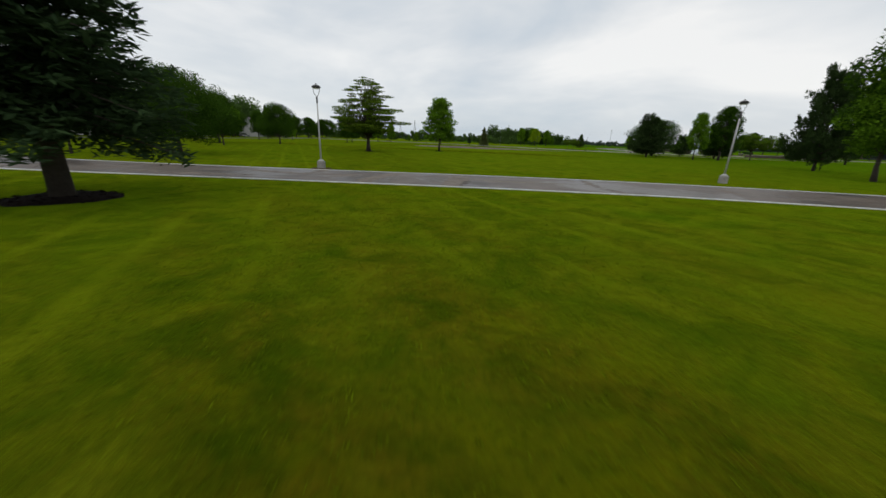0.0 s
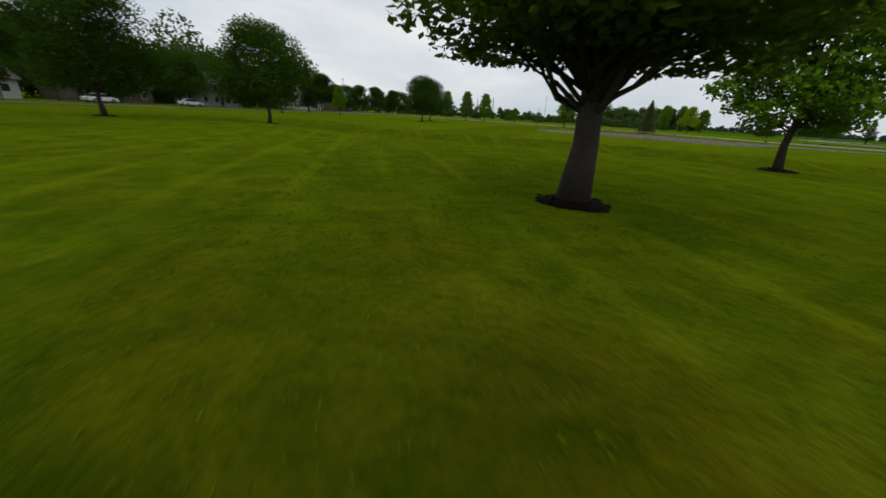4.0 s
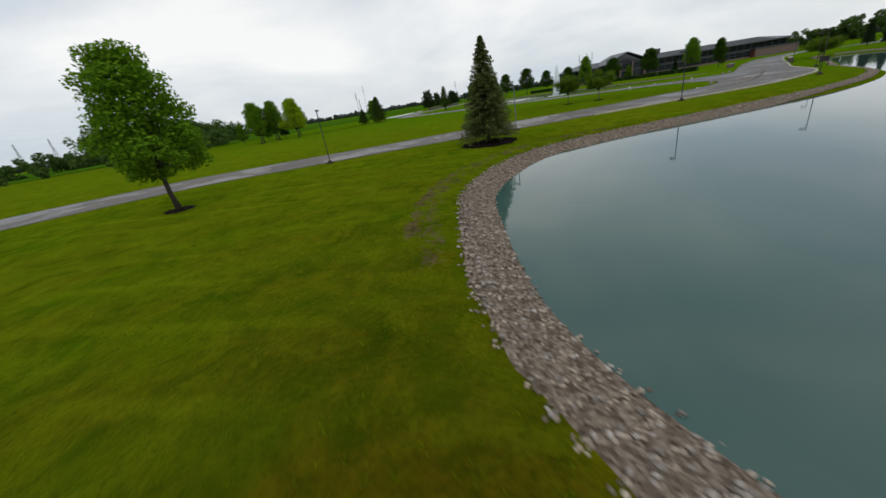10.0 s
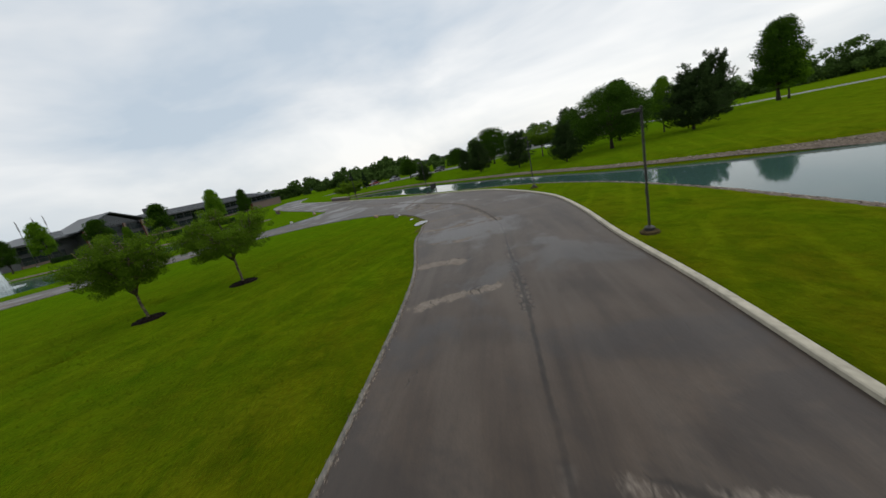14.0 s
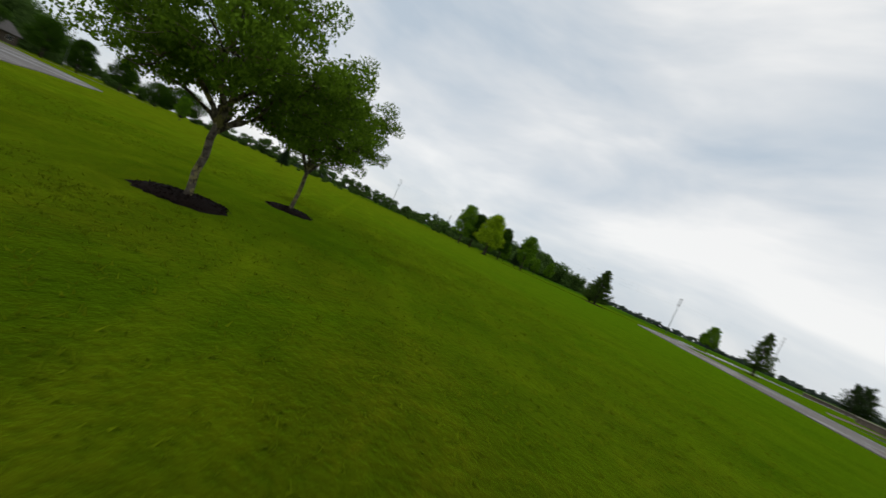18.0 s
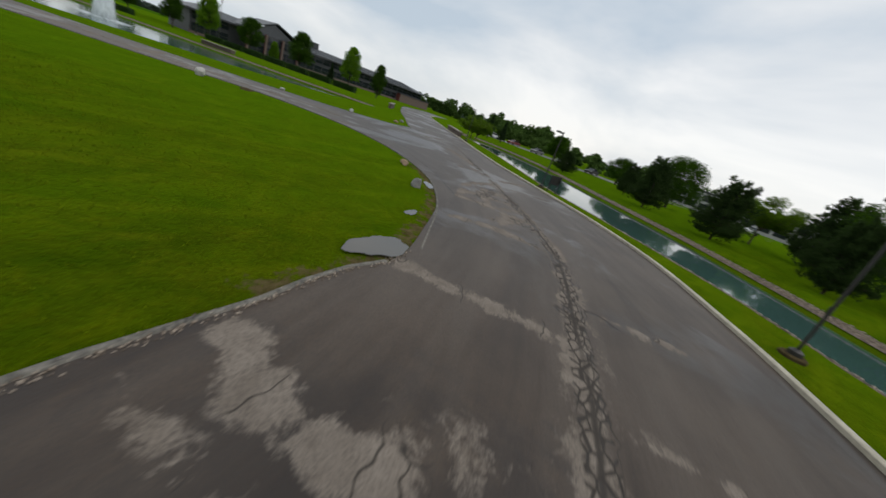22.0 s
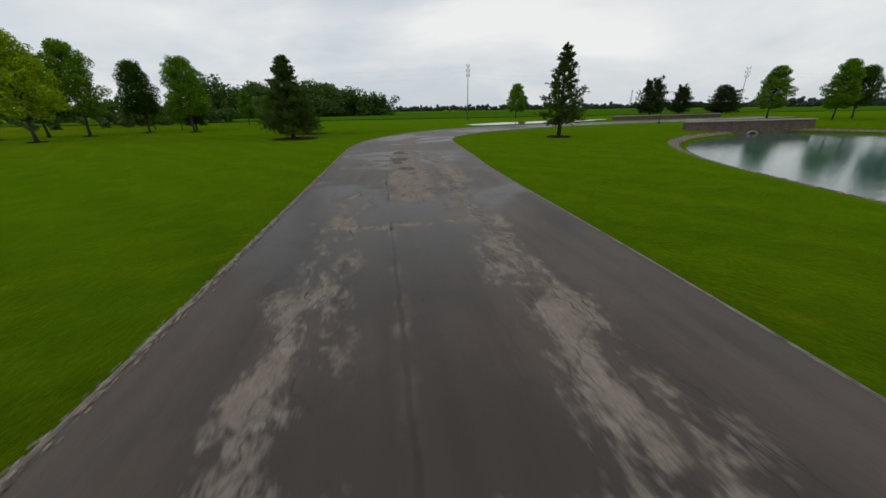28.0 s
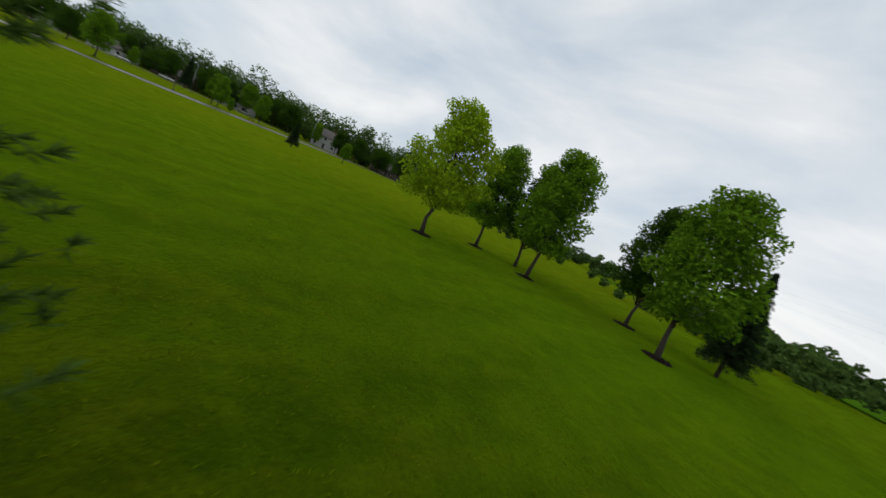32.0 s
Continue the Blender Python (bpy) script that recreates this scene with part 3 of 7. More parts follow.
def swale(x, y):
    """One at the bottom of the drainage swale, falling to nothing at its brims."""
    d = np.min(np.hypot(x[:, None] - SWALE[None, :, 0], y[:, None] - SWALE[None, :, 1]), axis=1)
    south = y < np.interp(x, SWALE[:, 0], SWALE[:, 1])
    u = np.clip(d / np.where(south, 5.0, 4.6), 0, 1)
    return (1 - u) ** np.where(south, 1.1, 0.85) * np.clip((30 - x) / 12, 0, 1)


def beside(x, y, line, half):
    """One on a line, falling to nothing at the distance half from it."""
    d = np.min(np.hypot(x[:, None] - line[None, :, 0], y[:, None] - line[None, :, 1]), axis=1)
    return np.clip(1 - d / half, 0, 1)


def ground_z(x, y):
    x, y = np.asarray(x, float), np.asarray(y, float)
    z = np.zeros(x.shape)
    for poly, box in ((POND, (-20, 90, 116, 141)), (POOL, (76, 115, 136, 203))):
        near = (x > box[0]) & (x < box[2]) & (y > box[1]) & (y < box[3])
        if near.any():
            z[near] = np.minimum(z[near], bank(signed_distance(x[near], y[near], poly)))
    near = (x > -45) & (x < 36) & (y > 58) & (y < 95)
    if near.any():
        z[near] -= 1.0 * swale(x[near], y[near])
    far = np.hypot(x - 40, y - 120)
    z += 0.10 * np.sin(x * 0.11 + 1.3) * np.sin(y * 0.09) * np.clip((np.abs(y - 60) < 30) * 1.0, 0, 1) * 0.4
    return z - np.clip((far - 260) / 400, 0, 1) * 1.2


def axis(parts):
    out = [parts[0][0]]
    for a, b, step in parts:
        n = max(int(round((b - a) / step)), 1)
        out += list(np.linspace(a, b, n + 1)[1:])
    return np.array(out)


gx = axis([(-2600, -1200, 700), (-1200, -400, 200), (-400, -120, 40), (-120, -46, 4), (-46, -20, 1.0), (-20, -12, 0.6), (-12, 18, 0.3), (18, 136, 0.6), (136, 200, 4), (200, 480, 40), (480, 1200, 180), (1200, 2600, 700)])
gy = axis([(-2600, -1200, 700), (-1200, -320, 200), (-320, -40, 40), (-40, 56, 3), (56, 70, 0.8), (70, 80, 0.25), (80, 92, 0.8), (92, 120, 0.6), (120, 136, 0.3), (136, 204, 0.6), (204, 260, 4), (260, 560, 40), (560, 1300, 180), (1300, 2600, 700)])
GX, GY = np.meshgrid(gx, gy)
GZ = ground_z(GX.ravel(), GY.ravel()).reshape(GX.shape)
idx = np.arange(GX.size).reshape(GX.shape)
quads = np.stack([idx[:-1, :-1], idx[:-1, 1:], idx[1:, 1:], idx[1:, :-1]], -1).reshape(-1, 4)
ground = part("ground", raw_mesh("ground", np.stack([GX, GY, GZ], -1), quads, M_LAWN, True))
swale_tint, bare = np.zeros(GX.size), np.zeros(GX.size)
fx, fy = GX.ravel(), GY.ravel()
near = (fx > -46) & (fx < 34) & (fy > 56) & (fy < 96)
swale_tint[near] = swale(fx[near], fy[near]) * (fy[near] > np.interp(fx[near], SWALE[:, 0], SWALE[:, 1]) - 0.6)
for line, half in (
    ([(-5.5, 131.4), (-2.6, 133.1), (-0.3, 134.0), (2.8, 134.6), (5.1, 134.7), (10, 133.8)], 0.42),
    ([(-6.6, 129.9), (-2.7, 132.5), (-0.2, 133.6), (1.5, 134.0), (5.1, 134.3), (9.8, 133.5), (13, 131.5), (16, 129.2)], 1.0),
    ([(40.6, 126.7), (42.0, 125.3), (43.2, 124.4), (46.5, 123.0), (50, 122.4), (53, 122.6)], 0.6),
    ([(-21.6, 76.0), (-19.4, 75.9), (-17.6, 75.8)], 0.7),
    ([(16, 141.2), (23, 133.6), (29, 127.2), (33, 122.9)], 0.5),
):
    line = spline(line, 0.3)
    near = (fx > line[:, 0].min() - 2) & (fx < line[:, 0].max() + 2) & (fy > line[:, 1].min() - 2) & (fy < line[:, 1].max() + 2)
    bare[near] = np.maximum(bare[near], beside(fx[near], fy[near], line, half) * (0.62 if half == 1.0 else 1.0))
for name, val in (("swale_tint", swale_tint), ("bare", bare)):
    ground.data.attributes.new(name, "FLOAT", "POINT").data.foreach_set("value", val.astype(np.float32))
tagged(ground, "mown green lawn with dry patches and shallow swale", "lawn", "", "structure")


def fan_surface(name, ring, z, mat, label, category):
    bm = bmesh.new()
    vs = [bm.verts.new((x, y, z)) for x, y in ring]
    bm.faces.new(vs)
    bmesh.ops.triangulate(bm, faces=bm.faces[:])
    me = bpy.data.meshes.new(name)
    bm.to_mesh(me)
    bm.free()
    me.materials.append(mat)
    return tagged(part(name, me), label, category, "", "structure")


fan_surface("water", POND, WATER_Z, M_POND, "calm teal pond and canal mirroring the sky", "pond")
fan_surface("water_pool", POOL, WATER_Z, M_POOL, "rippled teal fountain pond between lawns", "pond")


def margin(x):
    """The stone lining is broad round the pond and a thin line along the canal and the pool."""
    return np.interp(x, [16, 30], [1.0, 0.34])


def stone_bank(name, ring, label):
    """Gravel lining from the lawn's edge down into the water."""
    nrm = normals2(ring, True)
    mid = ring + nrm * 0.3
    out = 1 if signed_distance(mid[:1, 0], mid[:1, 1], ring)[0] > 0 else -1
    rows = []
    for s in (0.12, -0.35, -0.85, -1.4, -2.4):
        off = s * margin(ring[:, 0]) + 0.07 * np.sin(np.arange(len(ring)) * 0.9) * (s > 0)
        rows.append(np.c_[ring + nrm * out * off[:, None], bank(off) + (0.045 if s < 0 else -0.02)])
    v = np.stack(rows, 1).reshape(-1, 3)
    n, w = len(ring), len(rows)
    i = np.arange(n)[:, None] * w + np.arange(w - 1)[None]
    j = (np.arange(n)[:, None] + 1) % n * w + np.arange(w - 1)[None]
    f = np.stack([i, j, j + 1, i + 1], -1).reshape(-1, 4)
    ob = part(name, raw_mesh(name, v, f, M_GRAVEL, True))
    return tagged(ob, label, "gravel bank", "", "structure"), nrm * out


pond_bank, pond_out = stone_bank("pond_bank", POND, "pale gravel and cobble bank lining the pond")
pool_bank, pool_out = stone_bank("pool_bank", POOL, "pale gravel bank lining the fountain pond")


# ---------------------------------------------------------------- roads
SW_EDGE = spline([(-92, 183), (-70, 179), (-47, 172.4), (-31, 166.4), (-17, 162), (-5, 158), (0.5, 155.2), (4, 151.8), (9.8, 146.4), (15.9, 140.2), (19.3, 136.5), (22.6, 133.0), (25.8, 129.5), (29.2, 126.1), (32.6, 122.4), (36.2, 119.0), (39.4, 117.0), (42.2, 115.6),
    (46.6, 113.9), (52, 113.2), (59.6, 113.2), (67, 113.0), (82, 111.3), (108, 108.4), (140, 103), (170, 90)], 0.8)
NE_EDGE = spline([(-90, 190), (-68, 186), (-44.5, 179.4), (-28, 173.4), (-13.5, 169), (-0.5, 164), (5, 159.8), (9.6, 155.6), (14.6, 150.4), (19.9, 145.9), (22.8, 142.6), (25.7, 139.9), (29.3, 136.1), (33.8, 131.8), (38.6, 128.3), (40.4, 126.6), (41.5, 125.7), (42.4, 124.6), (44.4, 123.7), (47.4, 122.6),
    (52, 121.4), (61, 120.4), (70, 119.9), (76, 119.2), (89, 117.8), (104, 116.4), (122, 114.0), (146, 109.6), (176, 97)], 0.8)
BR_W = spline([(43, 124.0), (46.6, 122.8), (49.7, 122.25), (52, 122.3), (54.8, 122.9), (57.2, 123.9), (59.7, 125.6), (61.6, 127.7), (63.3, 130.6), (64.1, 134), (64.9, 139.6), (66, 145.7), (67.5, 154.6), (69.3, 164.3), (71.4, 178), (72.4, 184.6), (73.3, 190.0), (74.7, 194.8), (76.2, 197.8), (78.7, 201.7), (81.6, 205.1),
    (86.3, 208.8), (93.2, 211.9), (102.4, 214.2), (112, 215.4), (130, 217), (160, 221)], 0.8)
BR_E = spline([(67, 114.2), (72.5, 117.2), (74.8, 118.8), (73.6, 120.2), (71.9, 121.9), (70.8, 125.2), (70.3, 128.2), (70.5, 132.8), (71.2, 138), (72, 142.3), (73.3, 148.2), (74.5, 154.4), (76.7, 166), (78.5, 177.4), (79.6, 182.8), (80.8, 189.0), (82.1, 194.1), (83.9, 197.0), (86.4, 199.7),
    (89.4, 201.9), (95.6, 204.9), (104, 207.8), (114, 209.4), (131, 210.8), (161, 214)], 0.8)
R0_N = spline([(-110, 34), (-70, 30.4), (-41, 26.4), (-24, 23.9), (-9.2, 23.6), (0, 23.7), (10, 23.3), (24, 21.0), (38, 16.4), (60, 5.4), (90, -14.6)], 1.0)
R0_S = spline([(-112, 28), (-71, 24.2), (-43, 20.2), (-26, 18.1), (-10, 17.85), (0, 17.75), (6, 17.5), (12, 17.0), (22, 15.0), (35, 10.6), (57, -0.2), (86, -20)], 1.0)


def ribbon(name, a, b, z, across, label, mat=M_ROAD, crown=0.012, joint=None, step=0.0):
    """A road between two edges; its points know their metres along and across it."""
    n = max(len(a), len(b))

    def length_of(c):
        return np.r_[0, np.cumsum(np.linalg.norm(np.diff(c, axis=0), axis=1))]

    if step:
        n = int(max(length_of(a)[-1], length_of(b)[-1]) / step)
    u = np.linspace(0, 1, n)

    def re(c):
        s = length_of(c)
        return np.stack([np.interp(u * s[-1], s, c[:, j]) for j in (0, 1)], 1)

    a, b = re(a), re(b)
    w = np.linspace(0, 1, across + 1)
    p = a[:, None] * (1 - w[None, :, None]) + b[:, None] * w[None, :, None]
    zz = np.broadcast_to(z + crown * (1 - (2 * w - 1) ** 2), p.shape[:2])
    v = np.concatenate([p, zz[..., None]], -1).reshape(-1, 3)
    k = across + 1
    i = np.arange(n - 1)[:, None] * k + np.arange(across)[None]
    f = np.stack([i, i + k, i + k + 1, i + 1], -1).reshape(-1, 4)
    me = raw_mesh(name, v, f[:, ::-1], mat, True)
    run = length_of((a + b) / 2)
    if joint is not None:
        tree = kdtree.KDTree(len(joint))
        for j, q in enumerate(joint):
            tree.insert((q[0], q[1], 0), j)
        tree.balance()
        flat = p.reshape(-1, 2)
        near = np.array([tree.find((q[0], q[1], 0))[1] for q in flat])
        offset = ((flat - joint[near]) * normals2(joint)[near]).sum(1).reshape(n, k)
        uv = np.stack([np.broadcast_to(run[:, None], (n, k)), offset, np.zeros((n, k))], -1)
        me.attributes.new("road", "FLOAT_VECTOR", "POINT").data.foreach_set("vector", uv.astype(np.float32).ravel())
    return tagged(part(name, me), label, "road", "", "structure")


def wear(road, strokes, channel=0):
    """Rub worn strokes (half width, strength, points along it) into a road's surface."""
    me = road.data
    n = len(me.vertices)
    co = np.empty(n * 3, np.float32)
    me.vertices.foreach_get("co", co)
    co = co.reshape(-1, 3)
    at = me.attributes.get("worn") or me.attributes.new("worn", "FLOAT_VECTOR", "POINT")
    field = np.empty(n * 3, np.float32)
    at.data.foreach_get("vector", field)
    field = field.reshape(-1, 3)
    for half, strength, pts in strokes:
        line = spline(pts, 0.1) if len(pts) > 2 else np.linspace(pts[0], pts[-1], 24)
        lo, hi = line.min(0) - half * 1.3, line.max(0) + half * 1.3
        near = np.where((co[:, 0] > lo[0]) & (co[:, 0] < hi[0]) & (co[:, 1] > lo[1]) & (co[:, 1] < hi[1]))[0]
        if len(near):
            val = strength * np.minimum(beside(co[near, 0], co[near, 1], line, half * 1.25) * 1.25, 1)
            field[near, channel] = np.maximum(field[near, channel], val)
    at.data.foreach_set("vector", field.ravel())


JOINT = spline([(-91, 186.5), (-69, 182.5), (-46, 175.8), (-29.5, 169.8), (-15, 165.4), (-2.7, 160.6), (3, 157), (8, 152.2), (13, 147.2), (18.3, 142.7), (21.8, 139.1), (25.1, 135.8), (29, 131.6), (32.6, 128.0), (35.4, 125.2), (38.1, 123.1), (40.5, 121.7), (44.2, 119.8), (48.4, 118.7),
    (53, 117.9), (61, 116.8), (68, 115.9), (78, 115.2), (100, 113.2), (140, 106.5), (172, 93.5)], 0.25)
SEAM = spline([(45, 121.6), (54, 121.9), (60.6, 124.4), (64.6, 128.4), (66.8, 133.6), (69.0, 142.3), (70.9, 153.4), (72.5, 166), (74.1, 178.6), (74.9, 183.8), (76.2, 190.2), (78.6, 196.8), (83.4, 203), (90, 207.4), (102.6, 211), (130, 213.6), (160, 217)], 0.25)
CENTRE = spline([(x, float(np.interp(x, R0_N[:, 0], R0_N[:, 1]) + np.interp(x, R0_S[:, 0], R0_S[:, 1])) / 2) for x in (-108, -70, -42, -25, -10, 0, 8, 22, 36, 58, 86)], 0.25)
main = ribbon("road", NE_EDGE, SW_EDGE, 0.035, 48, "cracked damp asphalt drive with pale dry patches", M_ROAD, 0.012, JOINT, 0.22)
branch = ribbon("road_branch", BR_W, BR_E, 0.031, 44, "worn asphalt side drive with pale dry streaks", M_ROAD_SIDE, 0.012, SEAM, 0.2)
entrance = ribbon("road_entrance", R0_N, R0_S, 0.03, 36, "cracked grey asphalt entrance drive with white edges", M_ROAD_IN, 0.012, CENTRE, 0.3)
# cracks with pale rims across the main drive
wear(main, [(0.30, 0.9, [(42.2, 124.6), (41.7, 123.9), (41.0, 122.9), (40.5, 122.2)]), (0.26, 0.8, [(41.3, 120.6), (40.6, 119.2)]), (0.20, 0.6, [(38.9, 122.4), (38.0, 121.3)]),
    (0.40, 1.0, [(39.8, 126.6), (39.1, 126.3), (38.6, 125.7), (38.2, 125.2)]), (0.55, 0.5, [(38.6, 125.4), (38.4, 124.3)]), (0.34, 0.9, [(46, 122.5), (45.8, 121.3), (45, 120.2)])])
wear(main, [(0.30, 0.9, [(51.2, 121.7), (51.2, 120.8), (52.3, 119.7), (53.7, 118.1)]), (0.34, 0.8, [(49.2, 121.9), (48.7, 120.8), (48.4, 120), (48.8, 119.1)]), (0.4, 0.9, [(50.2, 121.1), (49.9, 119.7), (49.8, 118.9)]),
    (0.26, 0.8, [(53.5, 117.5), (53.4, 114.5)]), (0.34, 0.8, [(47.2, 120), (48.4, 119.8)]), (0.5, 0.8, [(55.7, 121.3), (56.8, 119.4), (57.4, 117.5)]), (0.5, 0.8, [(64.9, 117.6), (61.2, 117.1), (58.2, 117.3)])])
wear(main, [(0.30, 0.8, [(19.2, 141.5), (18.3, 140.7), (17.6, 139.9)]), (0.24, 0.7, [(22.4, 142.7), (21.4, 141.5)]), (0.34, 0.8, [(21.3, 138.7), (20.4, 138), (19.6, 137.5)]), (0.26, 0.7, [(24.9, 135.1), (23, 134)]),
    (0.28, 0.8, [(22.2, 136), (21.3, 136.3), (21.4, 135.4)]), (0.3, 0.8, [(27.1, 137.7), (25.7, 136.8), (25.2, 135.9)]), (0.4, 0.7, [(17.8, 146.1), (17, 144.3)]), (0.34, 0.7, [(18.6, 144.6), (20.8, 143.7)])])
wear(main, [(0.27, 1.0, [(37.4, 123.5), (40.5, 121.7), (44.2, 119.8), (48.4, 118.7), (52, 118.05)]), (0.28, 0.8, [(28.5, 132.1), (31, 129.6)]), (0.3, 0.8, [(58, 117.2), (63, 116.5)])], 1)
wear(main, [(0.5, 0.75, [(36.6, 124.2), (40.5, 121.7), (44.2, 119.8), (48.4, 118.7), (54, 117.8)]), (0.5, 0.5, [(54, 117.8), (61, 116.8), (70, 115.8)])])
wear(main, [(0.3, 0.9, [(58.5, 121.6), (59.6, 120.0), (61.5, 119.2)]), (0.4, 0.9, [(62.6, 121.5), (63.5, 119.6)]), (0.35, 0.9, [(66.2, 121.4), (66.0, 119.2)]), (0.4, 0.8, [(69.5, 118.6), (72, 116.4)]), (0.35, 0.9, [(55.5, 116.6), (56.6, 114.6)])])
wear(main, [(0.42, 1.0, [(34.9, 131.6), (34.4, 130.9), (33.6, 130.2), (33.1, 130.0)]), (0.28, 0.75, [(37.3, 129.0), (36.3, 128.0), (35.6, 127.8), (35.3, 126.4)]), (0.2, 0.7, [(39.1, 127.3), (38.0, 126.2), (37.2, 124.5)]),
    (0.4, 0.9, [(15.7, 143.7), (15.6, 145.0), (14.7, 143.6)]), (0.35, 0.8, [(18.2, 145.4), (16.5, 144.6)]), (0.35, 0.8, [(13.3, 149.0), (13.8, 148.0)]), (0.35, 0.8, [(31.5, 133.6), (30.2, 131.2)]), (0.3, 0.8, [(8.6, 155), (7.4, 152.4)])])
wear(main, [(0.65, 0.75, [(49.9, 121.2), (50.5, 119.8), (51.4, 119.0)]), (0.45, 0.7, [(48.4, 120.6), (49.6, 120.0)]), (0.5, 0.9, [(46.6, 120.6), (47.6, 119.5)])])
wear(main, [(0.30, 0.8, [(49.6, 120.4), (51.0, 119.2), (52.2, 118.6)])], 1)
# the side drive: two worn wheel tracks beside a straight seam, with tongues of dry stone
wear(branch, [(0.9, 0.52, [(66.6, 136), (67.6, 142), (68.1, 147), (69.6, 156), (71.2, 166), (72.6, 175)]), (0.85, 0.62, [(70.4, 138), (71.1, 143.7), (71.7, 149), (73.2, 158), (74.7, 167), (76.0, 176)]),
    (1.0, 1.15, [(74.3, 174), (75.2, 179), (75.7, 182.5), (76.2, 185.4)]), (0.28, 0.9, [(76.2, 185.6), (76.9, 188.6), (77.5, 191.6)]), (0.6, 1.0, [(76.4, 176), (76.9, 180), (77.3, 184)]), (0.5, 0.7, [(65.2, 130), (66.2, 135), (67.4, 140)])])
wear(branch, [(0.5, 0.9, [(65.8, 139.2), (67.8, 139), (70.7, 139.4)]), (0.5, 0.9, [(64.9, 135.8), (66.1, 135.5), (67.1, 134.5)]), (0.6, 0.8, [(66, 136.6), (67, 139.6), (68.1, 142.8)]), (0.4, 0.8, [(66.2, 134.2), (65.5, 131.9), (65.3, 130.6)]),
    (0.5, 0.8, [(66, 131.3), (65.9, 130.4)]), (0.5, 0.8, [(61.3, 126.6), (61.1, 125.4)]), (0.4, 0.9, [(66.3, 131.1), (65.6, 128.2), (64.3, 126.5)]), (0.4, 0.8, [(69.3, 121.4), (68.3, 120.1), (68.4, 117.2)])])
wear(branch, [(0.45, 0.85, [(72.6, 180.2), (73.6, 180.1), (74.4, 180.4)]), (0.4, 0.8, [(72.9, 182.4), (74.6, 182.2)]), (0.45, 0.85, [(73.1, 184.4), (75, 184.2)]), (0.4, 0.8, [(73.4, 186.7), (75.6, 186.5)]),
    (0.4, 0.9, [(76.8, 183.5), (78.1, 183.4)]), (0.4, 0.9, [(76.6, 179.5), (78.1, 179.4)]), (0.4, 0.9, [(75.5, 194.2), (76.9, 193.9), (77.3, 193.3)]), (0.9, 1.15, [(77.6, 191.6), (78.1, 194.0), (79.3, 196.4)]), (0.5, 1.0, [(78.4, 192.8), (80.4, 193.8), (81.9, 195.2)]), (0.5, 1.0, [(79.3, 196.4), (81.3, 196.8)]), (0.6, 0.7, [(82, 202), (86, 205.6), (92, 208.4)])])
wear(branch, [(0.5, 1.0, [(75.4, 182.6), (75.3, 182.2)]), (0.4, 1.0, [(75.1, 181.3), (75.1, 181.0)]), (0.45, 1.0, [(75, 179.4), (75, 179.1)]), (0.45, 1.0, [(75.9, 185.4), (75.9, 185.1)]), (0.3, 0.9, [(69.2, 143.5), (70.0, 148), (70.9, 153.4)]), (0.5, 1.2, [(79.5, 194.6), (80.0, 195.3)])], 2)
wear(branch, [(0.5, 0.85, [(66.6, 144.6), (68.0, 144.2), (68.8, 143.6)]), (0.4, 0.8, [(70.2, 146.4), (71.8, 146.0)]), (0.5, 0.8, [(68.2, 149.6), (69.4, 150.4)]), (0.45, 0.8, [(71.6, 151.5), (73.0, 153.4)]), (0.4, 0.8, [(69.4, 158.6), (71.4, 158.2)]), (0.4, 0.8, [(71.2, 165.2), (74.4, 164.6)]), (0.4, 0.8, [(72.2, 171.4), (75.8, 171.2)])])
# the entrance drive
wear(entrance, [(0.55, 1.0, [(-4.2, 20.3), (-4.2, 20.1)]), (0.6, 1.1, [(-4.6, 18), (-4.5, 19.4), (-4, 21.3), (-3.4, 23.7)]), (0.35, 0.8, [(-8.6, 21.4), (-8.2, 23.3)]), (0.35, 0.8, [(-13.8, 20.3), (-13.3, 21.2)]),
    (0.75, 1.3, [(0.55, 23.5), (0.4, 20.6), (0.05, 17.9)]), (0.4, 1.0, [(-12, 21.6), (-9, 20.8), (-6, 21.0)]), (0.35, 1.0, [(-18, 19.4), (-14, 19.0), (-11, 19.3)]), (0.4, 0.8, [(8.4, 23), (8.0, 20), (8.6, 17.6)]), (0.4, 0.8, [(15.5, 21), (14.9, 18.6)]), (0.4, 0.7, [(-20, 23.4), (-19.6, 19)])])


def kerb(name, line, side, width, height, mat, label, start=0.0, stop=1.0, gap=0.0):
    """A raised or flush strip along an edge; side +1 lies to the right of its way."""
    n = len(line)
    line = line[int(start * n) : int(stop * n)]
    nr = normals2(line) * side
    prof = [(0.0, -0.05), (0.0, height - 0.015), (0.02, height), (width - 0.02, height), (width, height - 0.015), (width, -0.05)]
    v = np.stack([np.c_[line + nr * (o + gap), np.full(len(line), h)] for o, h in prof], 1).reshape(-1, 3)
    k = len(prof)
    i = np.arange(len(line) - 1)[:, None] * k + np.arange(k - 1)[None]
    f = np.stack([i, i + 1, i + k + 1, i + k], -1).reshape(-1, 4)
    return tagged(part(name, raw_mesh(name, v, f, mat)), label, "kerb", "", "structure")


